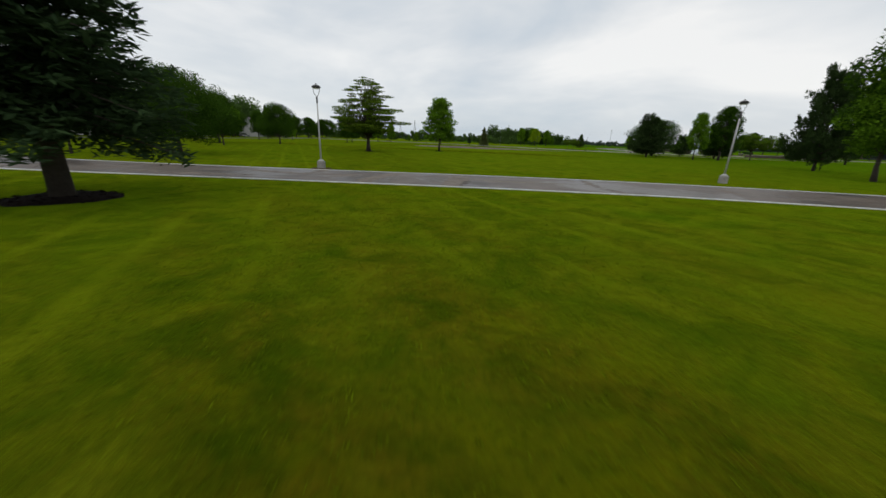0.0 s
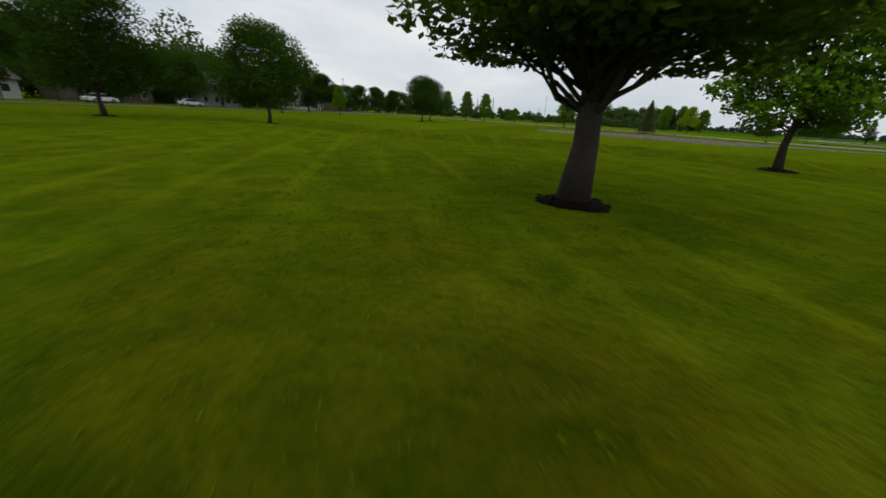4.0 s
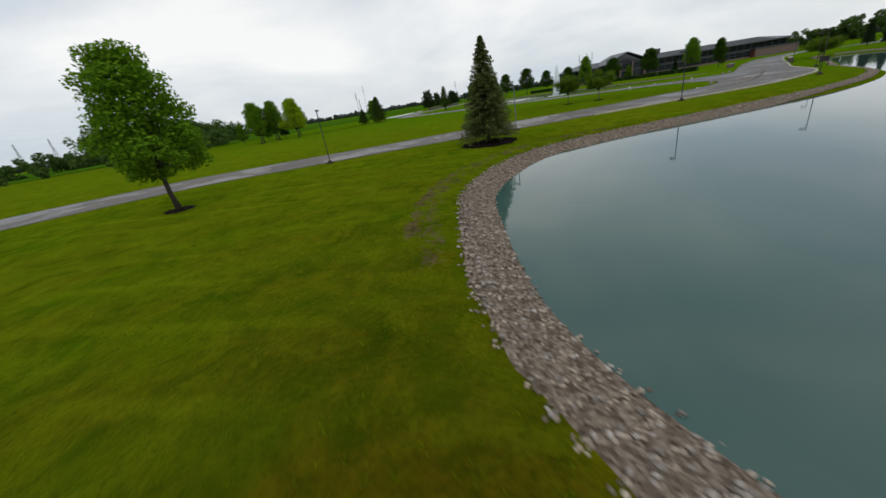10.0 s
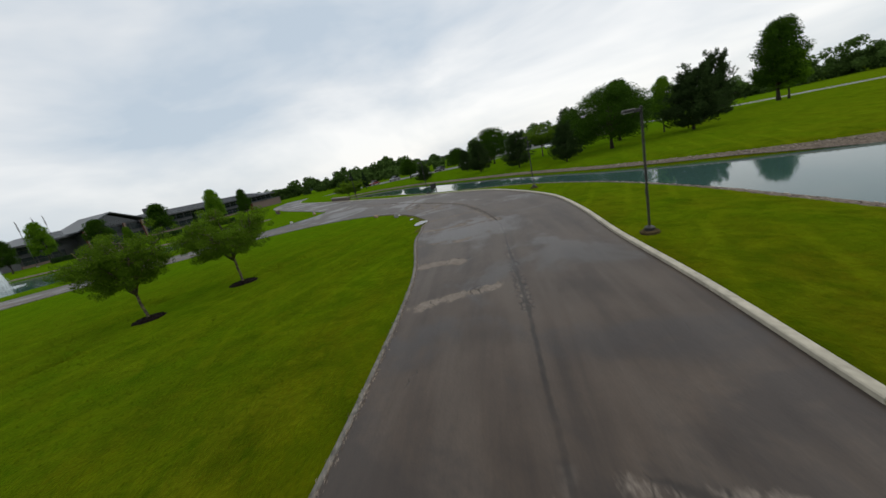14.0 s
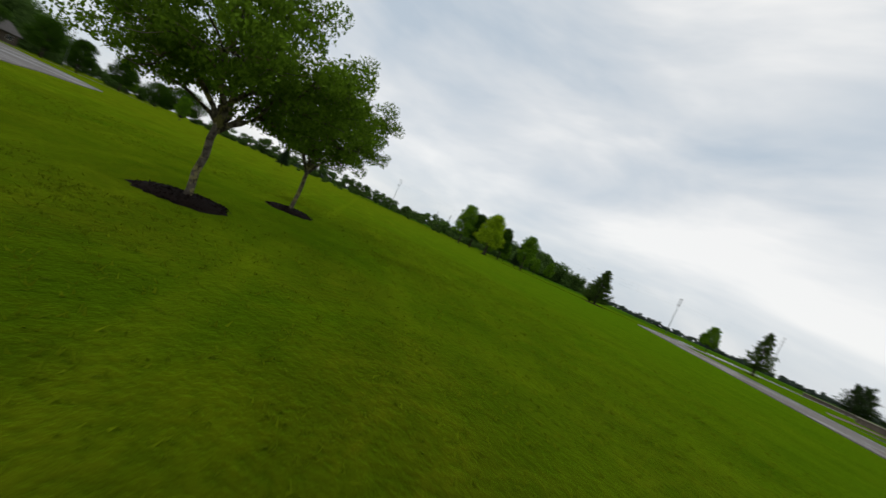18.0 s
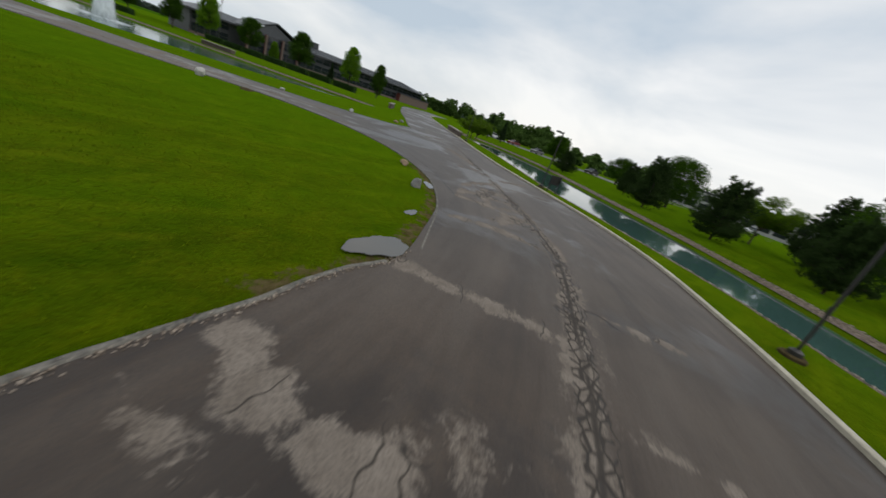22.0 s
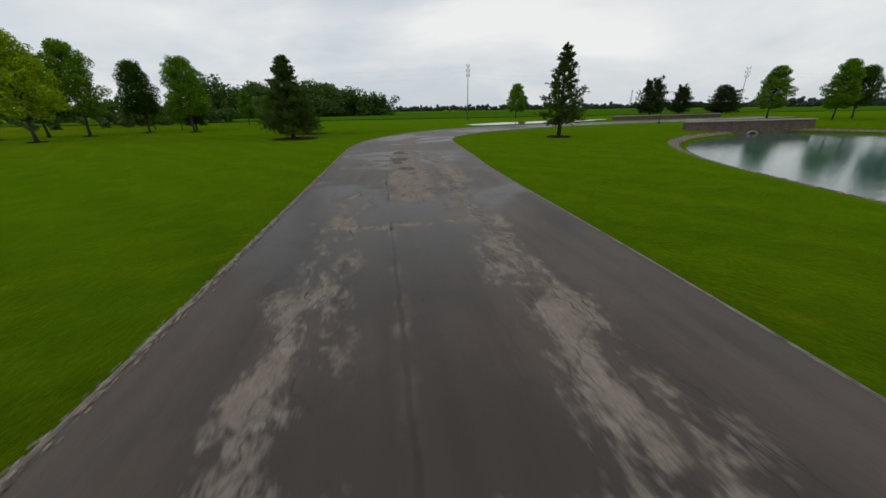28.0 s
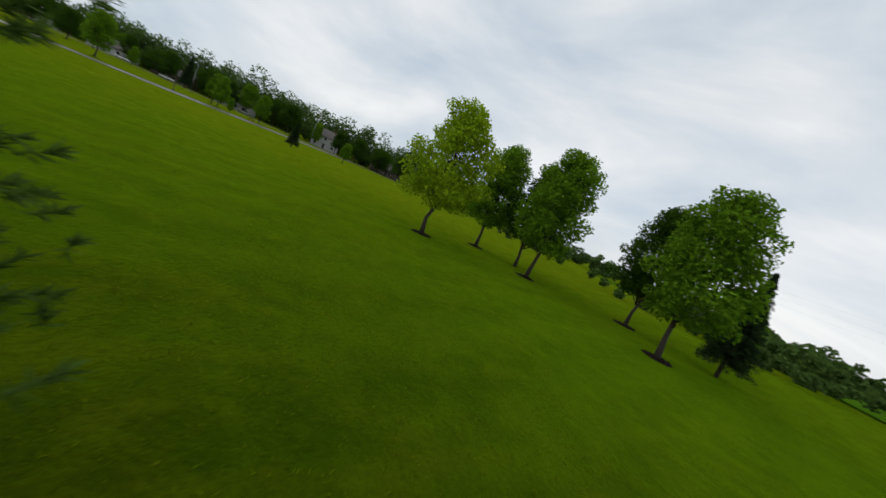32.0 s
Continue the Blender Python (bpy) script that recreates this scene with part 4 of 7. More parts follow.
KERB_AT = int(np.argmin(np.hypot(SW_EDGE[:, 0] - 23.0, SW_EDGE[:, 1] - 132.6))) / len(SW_EDGE)
ISLAND_AT = int(np.argmin(np.hypot(NE_EDGE[:, 0] - 43.0, NE_EDGE[:, 1] - 124.3))) / len(NE_EDGE)
FORK_AT = int(np.argmin(np.hypot(NE_EDGE[:, 0] - 76.0, NE_EDGE[:, 1] - 119.2))) / len(NE_EDGE)
kerb("kerb", SW_EDGE, 1, 0.19, 0.13, M_CURB, "raised cream concrete kerb along the drive", KERB_AT, 0.92)
kerb("kerb_edge", SW_EDGE, 1, 0.10, 0.05, M_EDGE, "flush crumbling pale edge of the drive", 0.0, KERB_AT - 0.002)
kerb("kerb_edge", NE_EDGE, -1, 0.10, 0.05, M_EDGE, "flush crumbling pale edge beside the lawn", 0.0, ISLAND_AT)
kerb("kerb_edge", NE_EDGE, -1, 0.16, 0.06, M_EDGE, "flush pale edge beside the pond lawn", FORK_AT, 0.95)
kerb("kerb_edge", BR_W, -1, 0.065, 0.045, M_EDGE, "flush grey concrete edge of the side drive", 0.0, 1.0)
kerb("kerb_edge", BR_E, 1, 0.06, 0.045, M_EDGE, "flush pale edge of the side drive", 0.05, 1.0)
kerb("kerb_white", R0_S, 1, 0.11, 0.05, M_LINE, "white painted edge of the entrance drive")
kerb("kerb_white", R0_N, -1, 0.09, 0.05, M_LINE, "thin worn white edge of the entrance drive")


def on_ground(x, y):
    return float(ground_z(np.array([x]), np.array([y]))[0])


# ---------------------------------------------------------------- trees
def leaf_quads(rng, p, out, size, long=1.5, lift=0.3):
    """One small kite for each point, turned at random but leaning outwards."""
    n = len(p)
    d = rng.normal(size=(n, 3)) * 0.8 + out
    d[:, 2] += lift
    d /= np.linalg.norm(d, axis=1, keepdims=True) + 1e-9
    a = np.cross(d, rng.normal(size=(n, 3)))
    a /= np.linalg.norm(a, axis=1, keepdims=True) + 1e-9
    b = np.cross(d, a)
    s = (size * rng.uniform(0.6, 1.3, n))[:, None]
    v = np.stack([p - a * s * long, p - b * s * 0.75 + d * s * 0.15, p + a * s * long, p + b * s * 0.75 + d * s * 0.15], 1)
    return v.reshape(-1, 3), np.arange(n * 4).reshape(-1, 4)


def puffs(rng, centres, radii, count, size, flat=0.8, long=1.3):
    """Leaves on and in the shells of many puffs."""
    per = np.maximum((count * radii**2 / (radii**2).sum()).astype(int), 8)
    u = rng.normal(size=(per.sum(), 3))
    u /= np.linalg.norm(u, axis=1, keepdims=True)
    r = np.repeat(radii, per) * rng.uniform(0.55, 1.08, per.sum())
    p = np.repeat(centres, per, 0) + u * r[:, None] * np.array([1, 1, flat])
    return leaf_quads(rng, p, u * 0.7, size, long)


def limb(rng, a, b, r0, r1, bend=0.15, n=5):
    a, b = np.array(a, float), np.array(b, float)
    L = np.linalg.norm(b - a)
    t = np.linspace(0, 1, n)
    off = rng.normal(size=(n, 3)) * bend * L * (np.sin(np.pi * t))[:, None] * 0.5
    off[:, 2] += bend * L * np.sin(np.pi * t) * 0.35
    return [tuple(a + (b - a) * s + o) for s, o in zip(t, off)], [r0 + (r1 - r0) * s for s in t]


def broadleaf(name, seed, h, r, leaf_mat, bark, trunk_h, trunk_r, n_puff, leaves, size, shape="round", crown_lo=0.25):
    """A broad-leaved tree at the origin: trunk with limbs, and a crown of leaf puffs."""
    rng = np.random.default_rng(seed)
    tree = thing(name, Matrix(), "tree", "tree")
    wood = Shape()
    top = (rng.normal() * 0.15, rng.normal() * 0.15, h * 0.86)
    pts, rad = limb(rng, (0, 0, -0.1), top, trunk_r, trunk_r * 0.15, 0.05, 8)
    rad[0] *= 1.35
    wood.tube(pts, rad, 9)
    cen, rads = [], []
    lo, hi = h * crown_lo, h
    for i in range(n_puff):
        t = (i + rng.uniform(0, 1)) / n_puff
        if shape == "round":
            prof = math.sqrt(max(1 - (2 * t - 0.82) ** 2 / 1.42, 0.03))
        elif shape == "oval":
            prof = min(0.62 + 1.5 * t, 1.0) * (1.04 - t) ** 0.55 * rng.uniform(0.8, 1.12)
        elif shape == "layered":
            prof = (1.1 - 0.9 * t) * min(0.35 + 2.2 * t, 1.0) * rng.uniform(0.55, 1.1)
        else:
            prof = 0.35 + 0.75 * math.sin(math.pi * min(t * 0.75 + 0.2, 1))
        ang = i * 2.4 + rng.uniform(-0.5, 0.5)
        rr = r * prof * math.sqrt(rng.uniform(0.18, 1.0)) * rng.uniform(0.74, 1.0)
        pr = r * rng.uniform(0.16, 0.34) * (0.95 - 0.6 * t if shape == "layered" else 1.0 if shape == "oval" else 1.12)
        z = lo + pr * 0.6 + (hi - lo - pr) * t
        cen.append((rr * math.cos(ang), rr * math.sin(ang), z))
        rads.append(pr)
        if i % 3 == 0 or shape in ("vase", "layered"):
            base = min(max(trunk_h * rng.uniform(0.9, 1.25), z * 0.45), z - 0.2)
            q, w = limb(rng, (0, 0, base), cen[-1], trunk_r * rng.uniform(0.25, 0.42), trunk_r * 0.06, 0.14)
            wood.tube(q, w, 5)
    part("trunk", wood.mesh("trunk", bark, True), tree)
    v, f = puffs(rng, np.array(cen), np.array(rads), leaves, size, 0.20 if shape == "layered" else 0.62)
    part("crown", raw_mesh("crown", v, f, leaf_mat), tree)
    return tree


def crabapple(name, seed):
    """A low spreading tree: short mottled trunk, a vase of crooked limbs, leafy clumps with gaps between."""
    rng = np.random.default_rng(seed)
    tree = thing(name, Matrix(), "tree", "tree")
    wood = Shape()
    pts, rad = limb(rng, (0, 0, -0.1), (0.04, 0.02, 1.30), 0.058, 0.054, 0.02, 6)
    rad[0] = 0.085
    wood.tube(pts, rad, 10)
    cen, rads = [], []
    n = 7
    for i in range(n):
        az = 2 * math.pi * i / (n - 1) + rng.uniform(-0.25, 0.25)
        el = math.radians(rng.uniform(30, 62)) if i < n - 1 else math.radians(84)
        L = rng.uniform(2.4, 2.9) * (0.72 + 0.3 * math.sin(el))
        start = np.array([0.05, 0.03, rng.uniform(1.12, 1.30)])
        end = start + L * np.array([math.cos(az) * math.cos(el), math.sin(az) * math.cos(el), math.sin(el)])
        q, w = limb(rng, start, end, rng.uniform(0.042, 0.055), 0.014, 0.13, 9)
        wood.tube(q, w, 7)
        for j in range(13):
            s = 0.26 + 0.70 * (j + rng.uniform(0, 1)) / 13
            root = np.array(q[min(int(s * 8), 8)])
            out = np.array([math.cos(az), math.sin(az), 0.0])
            d = out * rng.uniform(0.0, 0.9) + np.array([-out[1], out[0], 0]) * rng.uniform(-1.0, 1.0) + np.array([0, 0, rng.uniform(-0.25, 0.55)])
            tip = root + d * min(rng.uniform(0.6, 1.15) * (1.25 - 0.75 * s), 0.75 / np.linalg.norm(d))
            tip[2] = max(tip[2], 1.75 - 0.12 * np.hypot(tip[0], tip[1]))
            q2, w2 = limb(rng, root, tip, 0.022, 0.007, 0.2, 5)
            wood.tube(q2, w2, 5)
            for m in range(4):
                base = np.array(q2[rng.integers(2, 5)])
                end2 = base + rng.normal(size=3) * np.array([0.30, 0.30, 0.18]) + out * 0.1
                end2[2] = max(end2[2], 1.6)
                wood.tube([tuple(base), tuple((base + end2) / 2 + rng.normal(size=3) * 0.03), tuple(end2)], [0.008, 0.006, 0.003], 3)
                cen.append(tuple(end2))
                rads.append(rng.uniform(0.15, 0.31))
    part("trunk", wood.mesh("trunk", M_BARKG, True), tree)
    v, f = puffs(rng, np.array(cen), np.array(rads), 46000, 0.025, 0.7, 1.4)
    part("crown", raw_mesh("crown", v, f, M_CRAB), tree)
    return tree


def spruce(name, seed, h, r, mat, lo=0.05, levels=26, sprays=11, size=0.16, droop=0.32):
    """A conical spruce: whorls of drooping boughs clothed with sprays of needles."""
    rng = np.random.default_rng(seed)
    tree = thing(name, Matrix(), "tree", "tree")
    wood = Shape()
    tr = h * 0.017 + 0.03
    wood.tube([(0, 0, -0.1), (0, 0, h * 0.4), (0, 0, h * 0.97)], [tr * 1.2, tr * 0.75, 0.012], 8)
    P, O = [], []
    for i in range(levels):
        t = (i + 0.2) / levels
        z = h * (lo + (1 - lo) * t)
        nb = 11 if t < 0.6 else 8
        for j in range(nb):
            ang = 2 * math.pi * (j + 0.5 * (i % 2)) / nb + rng.uniform(-0.22, 0.22)
            L = r * ((1 - t) ** 0.85) * rng.uniform(0.72, 1.08) + 0.05
            d = np.array([math.cos(ang), math.sin(ang), 0.0])
            zb = z + rng.uniform(-0.5, 0.5) * h / levels
            n = max(int(sprays * (0.3 + L / r)), 4)
            s = np.linspace(0.12, 1.0, n)
            line = np.outer(s * L, d)
            line[:, 2] = zb - droop * L * s**1.4 + 0.16 * L * s**4
            if i % 2 == 0 and j % 2 == 0:
                wood.tube([tuple(line[0]), tuple(line[n // 2]), tuple(line[-1])], [tr * 0.22, tr * 0.15, 0.006], 4)
            side = np.array([-d[1], d[0], 0.0])
            for q, sq in zip(line, s):
                half = 0.30 * L * (1.15 - sq) + size * 0.5
                for o in (-1, -0.55, 0, 0.55, 1):
                    P.append(q + side * o * half * rng.uniform(0.5, 1.0) + np.array([0, 0, -abs(o) * half * 0.22 - rng.uniform(0, 0.4) * size + rng.normal() * 0.012 * h * (0.3 + 0.7 * (1 - t))]))
                    O.append(d * 0.55 + side * o * 0.6 + np.array([0, 0, 0.55]))
    P, O = np.array(P), np.array(O)
    part("trunk", wood.mesh("trunk", M_BARK, True), tree)
    n = len(P)
    # sprays lie along their bough, flat and hanging
    a = O + rng.normal(size=(n, 3)) * 0.25
    a[:, 2] -= droop * 1.1
    a /= np.linalg.norm(a, axis=1, keepdims=True)
    b = np.cross(a, np.array([0, 0, 1.0]) + rng.normal(size=(n, 3)) * 0.5)
    b /= np.linalg.norm(b, axis=1, keepdims=True)
    s = (size * rng.uniform(0.6, 1.35, n))[:, None]
    v = np.stack([P - a * s * 0.9, P - b * s * 0.30, P + a * s * 1.25, P + b * s * 0.30], 1).reshape(-1, 3)
    part("crown", raw_mesh("crown", v, np.arange(n * 4).reshape(-1, 4), mat), tree)
    return tree


def pine(name, seed, h, r, mat=None, lo=0.12, boughs=46, tufts=15, size=0.13, taper=0.75):
    """A pine with irregular upswept boughs that end in tufts of needles."""
    rng = np.random.default_rng(seed)
    tree = thing(name, Matrix(), "tree", "tree")
    wood = Shape()
    tr = h * 0.016 + 0.04
    wood.tube([(0, 0, -0.1), (0.05, 0, h * 0.35), (-0.05, 0.04, h * 0.7), (0, 0, h * 0.97)], [tr * 1.25, tr * 0.9, tr * 0.5, 0.015], 8)
    P, O = [], []
    for i in range(boughs):
        t = (i + rng.uniform(0.0, 1.0)) / boughs
        z = h * (lo + (0.95 - lo) * t)
        ang = i * 2.399 + rng.uniform(-0.35, 0.35)
        L = r * (1 - taper * t**1.15) * rng.uniform(0.62, 1.08) * (0.85 if t < 0.08 else 1)
        d = np.array([math.cos(ang), math.sin(ang), 0.0])
        rise = rng.uniform(0.05, 0.40) + 0.55 * t * t
        e = d * L + np.array([0, 0, z + rise * L])
        q, w = limb(rng, (0, 0, z), e, tr * 0.38 * (1 - 0.6 * t), 0.012, 0.10, 5)
        wood.tube(q, w, 5)
        for j in range(max(int(tufts * (0.35 + 0.65 * L / r)), 12)):
            s = rng.uniform(0.25, 1.0) ** 0.8
            base = np.array([0, 0, z]) + d * L * s + np.array([0, 0, rise * L * s])
            c = base + rng.normal(size=3) * np.array([0.17, 0.17, 0.10]) * L * (1.2 - 0.6 * s)
            # a shoot clothed with needles like a bottle brush
            axis_ = d * rng.uniform(0.2, 1.0) + rng.normal(size=3) * 0.45 + np.array([0, 0, 0.55])
            axis_ /= np.linalg.norm(axis_)
            k = 32
            along = rng.uniform(0, 1, (k, 1))
            o = rng.normal(size=(k, 3))
            o = o / np.linalg.norm(o, axis=1, keepdims=True) + axis_ * (0.45 + 0.6 * along)
            o /= np.linalg.norm(o, axis=1, keepdims=True)
            P.append(c + axis_ * along * size * 2.6 + o * size * 0.6)
            O.append(o)
    # the leading shoot
    top = np.c_[rng.normal(size=(120, 2)) * 0.05, h * rng.uniform(0.93, 1.0, 120)]
    P.append(top)
    O.append(rng.normal(size=(120, 3)) * 0.5 + np.array([0, 0, 0.8]))
    P, O = np.vstack(P), np.vstack(O)
    n = len(P)
    part("trunk", wood.mesh("trunk", M_BARK, True), tree)
    b = np.cross(O, rng.normal(size=(n, 3)))
    b /= np.linalg.norm(b, axis=1, keepdims=True)
    s = (size * rng.uniform(0.6, 1.2, n))[:, None]
    v = np.stack([P - O * s, P - b * s * 0.17, P + O * s * 1.1, P + b * s * 0.17], 1).reshape(-1, 3)
    part("crown", raw_mesh("crown", v, np.arange(n * 4).reshape(-1, 4), mat or M_PINE), tree)
    return tree


PROTO = {}
for key, ob in (
    ("maple", broadleaf("maple_tree", 11, 10.6, 6.2, M_MAPLE, M_BARK, 2.0, 0.24, 84, 40000, 0.085, "round", 0.11)),
    ("maple_b", broadleaf("maple_tree", 12, 10.2, 5.2, M_MAPLE, M_BARK, 1.9, 0.20, 72, 30000, 0.09, "round", 0.15)),
    ("upright", broadleaf("maple_tree", 13, 9.4, 3.0, M_MAPLE2, M_BARK, 1.7, 0.13, 74, 18000, 0.085, "oval", 0.17)),
    ("upright_b", broadleaf("maple_tree", 14, 10.0, 3.6, M_MAPLE2, M_BARK, 2.0, 0.15, 70, 18000, 0.09, "oval", 0.20)),
    ("locust", broadleaf("honeylocust_tree", 15, 9.6, 3.7, M_YELLOWG, M_BARK, 1.9, 0.14, 66, 18000, 0.085, "oval", 0.20)),
    ("dark", broadleaf("hardwood_tree", 16, 10.0, 3.9, M_MAPLE, M_BARK, 2.0, 0.16, 70, 16000, 0.10, "oval", 0.22)),
    ("layered", broadleaf("larch_tree", 17, 13.0, 6.0, M_LARCH, M_BARK, 2.2, 0.22, 105, 36000, 0.07, "layered", 0.20)),
    ("tall", broadleaf("hardwood_tree", 18, 16.0, 6.0, M_MAPLE, M_BARK, 3.0, 0.34, 120, 22000, 0.14, "oval", 0.2)),
    ("crab", crabapple("crabapple_tree", 21)),
    ("crab_b", crabapple("crabapple_tree", 25)),
    ("spruce", spruce("blue_spruce_tree", 31, 6.4, 2.05, M_SPRUCE, 0.13, 44, 34, 0.068, 0.42)),
    ("spruce_d", spruce("spruce_tree", 32, 15.0, 4.4, M_SPRUCE_D, 0.20, 34, 24, 0.20, 0.50)),
    ("pine", pine("pine_tree", 41, 8.0, 3.0, None, 0.06, 90, 86, 0.078, 0.93)),
    ("pine_s", pine("pine_tree", 42, 8.0, 2.5, None, 0.12, 60, 64, 0.085, 0.90)),
    ("pine_w", pine("pine_tree", 43, 7.6, 4.6, M_PINE_D, 0.05, 80, 56, 0.14, 0.66)),
):
    ob.location = (0, 0, -400)
    PROTO[key] = [ob, False]


def plant(kind, x, y, h, label, turn=0.0, wide=1.0, group="", category="tree"):
    """A tree of a kind at a place, at the height h."""
    ob, used = PROTO[kind]
    full = {"maple": 10.6, "maple_b": 10.2, "upright": 9.4, "upright_b": 10.0, "locust": 9.6, "dark": 10.0, "layered": 13.0, "tall": 16.0, "crab": 4.7, "crab_b": 4.7, "spruce": 6.4, "spruce_d": 15.0, "pine": 8.0, "pine_s": 8.0, "pine_w": 7.6}[kind]
    s = h / full * (1.0 if kind in ("spruce", "crab", "crab_b") else 0.66 if group == "trees on the south lawn" else 0.96 if group == "trees along the building's lawn" else 0.86 if group == "row of trees on the north lawn" else 0.83)
    m = pose(x, y, on_ground(x, y), 0, 0, turn) @ Matrix.Diagonal((s * wide, s * wide, s, 1))
    if used:
        ob = copy_thing(ob, m)
    else:
        PROTO[kind][1] = True
    ob.matrix_basis = m
    return tagged(ob, label, category, group)


# ---------------------------------------------------------------- the planting, from the entrance drive to the fields
# lawn by the entrance drive
plant("spruce_d", -12.7, 11.2, 16.0, "tall dark spruce with bare lower trunk on mown lawn", 20, 1.12)
plant("maple", -26.7, 34.8, 9.2, "large round deep green maple on the lawn", 0, 1.06)
plant("maple_b", -45.0, 69.0, 10.8, "round deep green maple on the lawn", 70)
plant("maple_b", -37.2, 77.0, 9.8, "spreading deep green maple on the lawn", 190, 1.0)
plant("layered", -13.0, 55.2, 12.4, "tall larch with layered feathery boughs", 0, 1.62)
plant("upright", -2.7, 67.0, 11.0, "leaning upright maple with fresh green crown", 40, 1.35)
plant("dark", -37.7, 80.8 - 22, 8.0, "young hardwood tree on the lawn", 10)
plant("maple_b", -57.7, 51.4, 9.5, "round green maple beside the drive", 130)
plant("dark", -32.2, 29.7, 9.0, "slender hardwood tree beside the drive", 220, 0.8)
plant("tall", 38.4, 31.8, 19.0, "tall leafy hardwood with ragged crown", 15)
plant("upright_b", 36.8, 32.2, 12.5, "bright green hardwood with open crown", 110, 1.2)
plant("pine_w", 45.6, 46.8, 13.0, "dark ragged pine at the lawn's edge", 80, 0.62)
plant("pine_w", 57.0, 81.0, 7.6, "low broad dark pine beyond the lawn", 30)
plant("pine_w", 40.6, 77.6, 9.0, "broad dark pine on the lawn", 140)
plant("dark", -57.6, 106.6, 9.5, "hardwood tree on the far lawn", 50)
plant("upright", -53.6, 120.1, 7.0, "young maple on the far lawn", 90)

# west lawn
plant("maple_b", -32.8, 111.2, 8.8, "round green maple standing in a pair", 260, 0.95, "pair of maples")
plant("maple_b", -33.6, 119.6, 8.8, "green maple standing behind its neighbour", 310, 0.9, "pair of maples")
plant("upright", -32.2, 154.0, 9.4, "fresh green young maple by the path", 60, 1.0, "young maples by the path")
plant("upright_b", -40.0, 163.0, 9.8, "fresh green young maple by the path", 160, 0.9, "young maples by the path")
plant("upright", -27.4, 158.0, 9.2, "fresh green young maple with tiered crown", 250, 1.05, "young maples by the path")
plant("upright_b", -5.4, 147.6, 9.7, "dense green upright maple between path and pond", 130, 1.08)
plant("upright", -20.4, 164.0, 4.2, "thin young sapling beside the path", 20, 0.8)
plant("upright_b", -20.0, 191.0, 6.0, "young tree on the field's edge", 70)
plant("spruce", 11.0, 136.85, 6.8, "conical blue spruce in a ring of dark mulch", 0, 1.0)
plant("spruce_d", 7.6, 187.0, 5.0, "small dark spruce on the far lawn", 0, 1.0)

# island lawn
plant("crab", 43.85, 135.85, 4.9, "crabapple with mottled trunk in a mulch ring", 0, 0.95, "crabapple pair")
plant("crab_b", 43.1, 139.8, 4.8, "crabapple with spreading crown in a mulch ring", 75, 0.92, "crabapple pair")

# row of trees on the north lawn
ROW = "row of trees on the north lawn"
plant("upright_b", 38.6, 213.6, 11.2, "tall fresh green maple in the row", 0, 0.95, ROW)
plant("locust", 45.4, 207.8, 10.8, "yellow-green honeylocust at the head of the row", 0, 1.05, ROW)
plant("dark", 41.2, 216.8, 10.2, "deep green hardwood in the row", 60, 0.95, ROW)
plant("upright_b", 45.3, 216.2, 11.4, "tall bright green maple in the row", 90, 0.95, ROW)
plant("dark", 48.6, 222.8, 10.0, "deep green hardwood in the row", 200, 0.85, ROW)
plant("upright", 45.0, 234.0, 6.4, "young maple at the back of the row", 140, 1.0, ROW)
plant("upright_b", 54.8, 220.0, 10.4, "bright green maple at the end of the row", 215, 1.0, ROW)
plant("upright", 50.2, 229.5, 6.0, "small fresh maple at the back of the row", 300, 1.0, ROW)
plant("upright", 56.8, 244.5, 7.0, "small round maple near the field", 20, 1.1, ROW)
plant("spruce_d", 53.4, 225.5, 8.0, "dark spruce behind the row", 50, 0.8)
plant("upright", 65.4, 248.6, 7.0, "round young maple near the crop field", 70, 1.1)
plant("upright", 60.6, 244.5, 6.4, "round young maple near the crop field", 170, 1.1)

# by the drive's bend
plant("pine", 68.6, 200.9, 8.5, "large dark pine with dense upswept boughs", 0, 1.16)
plant("pine", 69.5, 208.0, 5.2, "small bushy pine in a bed of needles", 100, 1.2)
plant("pine_s", 91.2, 191.8, 8.8, "slender open pine on the pond lawn", 30, 1.0)

# round the bridge and behind the fountain pond
plant("upright", 150.0, 213.0, 10.6, "dense upright maple behind the stone bridge", 30, 1.15)
plant("dark", 150.5, 196.0, 11.4, "dark round maple beside the canal", 80, 1.0)
plant("upright", 149.0, 203.0, 10.5, "upright green maple beside the canal", 190, 1.0)
plant("dark", 158.0, 205.0, 9.8, "dark green hardwood behind the canal", 260, 0.9)
plant("pine_w", 150.0, 240.0, 9.4, "broad dark pine beyond the bridge", 10, 0.9)
plant("pine_w", 163.0, 243.0, 8.0, "dark pine beyond the bridge", 80, 0.8)
plant("pine_w", 172.0, 238.0, 7.6, "dark spruce beyond the bridge", 120, 1.3)
plant("upright", 117.0, 249.0, 9.6, "round green tree at the field's corner", 0, 1.25)
plant("dark", 243.0, 476.0, 16.0, "lone tree far out in the fields", 0, 1.3)
POOLROW = "trees along the building's lawn"
plant("dark", 147.0, 185.0, 10.5, "green maple behind the fountain", 20, 1.0, POOLROW)
plant("dark", 146.0, 176.0, 8.2, "rounded green tree on the building's lawn", 70, 1.0, POOLROW)
plant("dark", 145.0, 167.0, 8.0, "rounded green tree on the building's lawn", 150, 1.0, POOLROW)
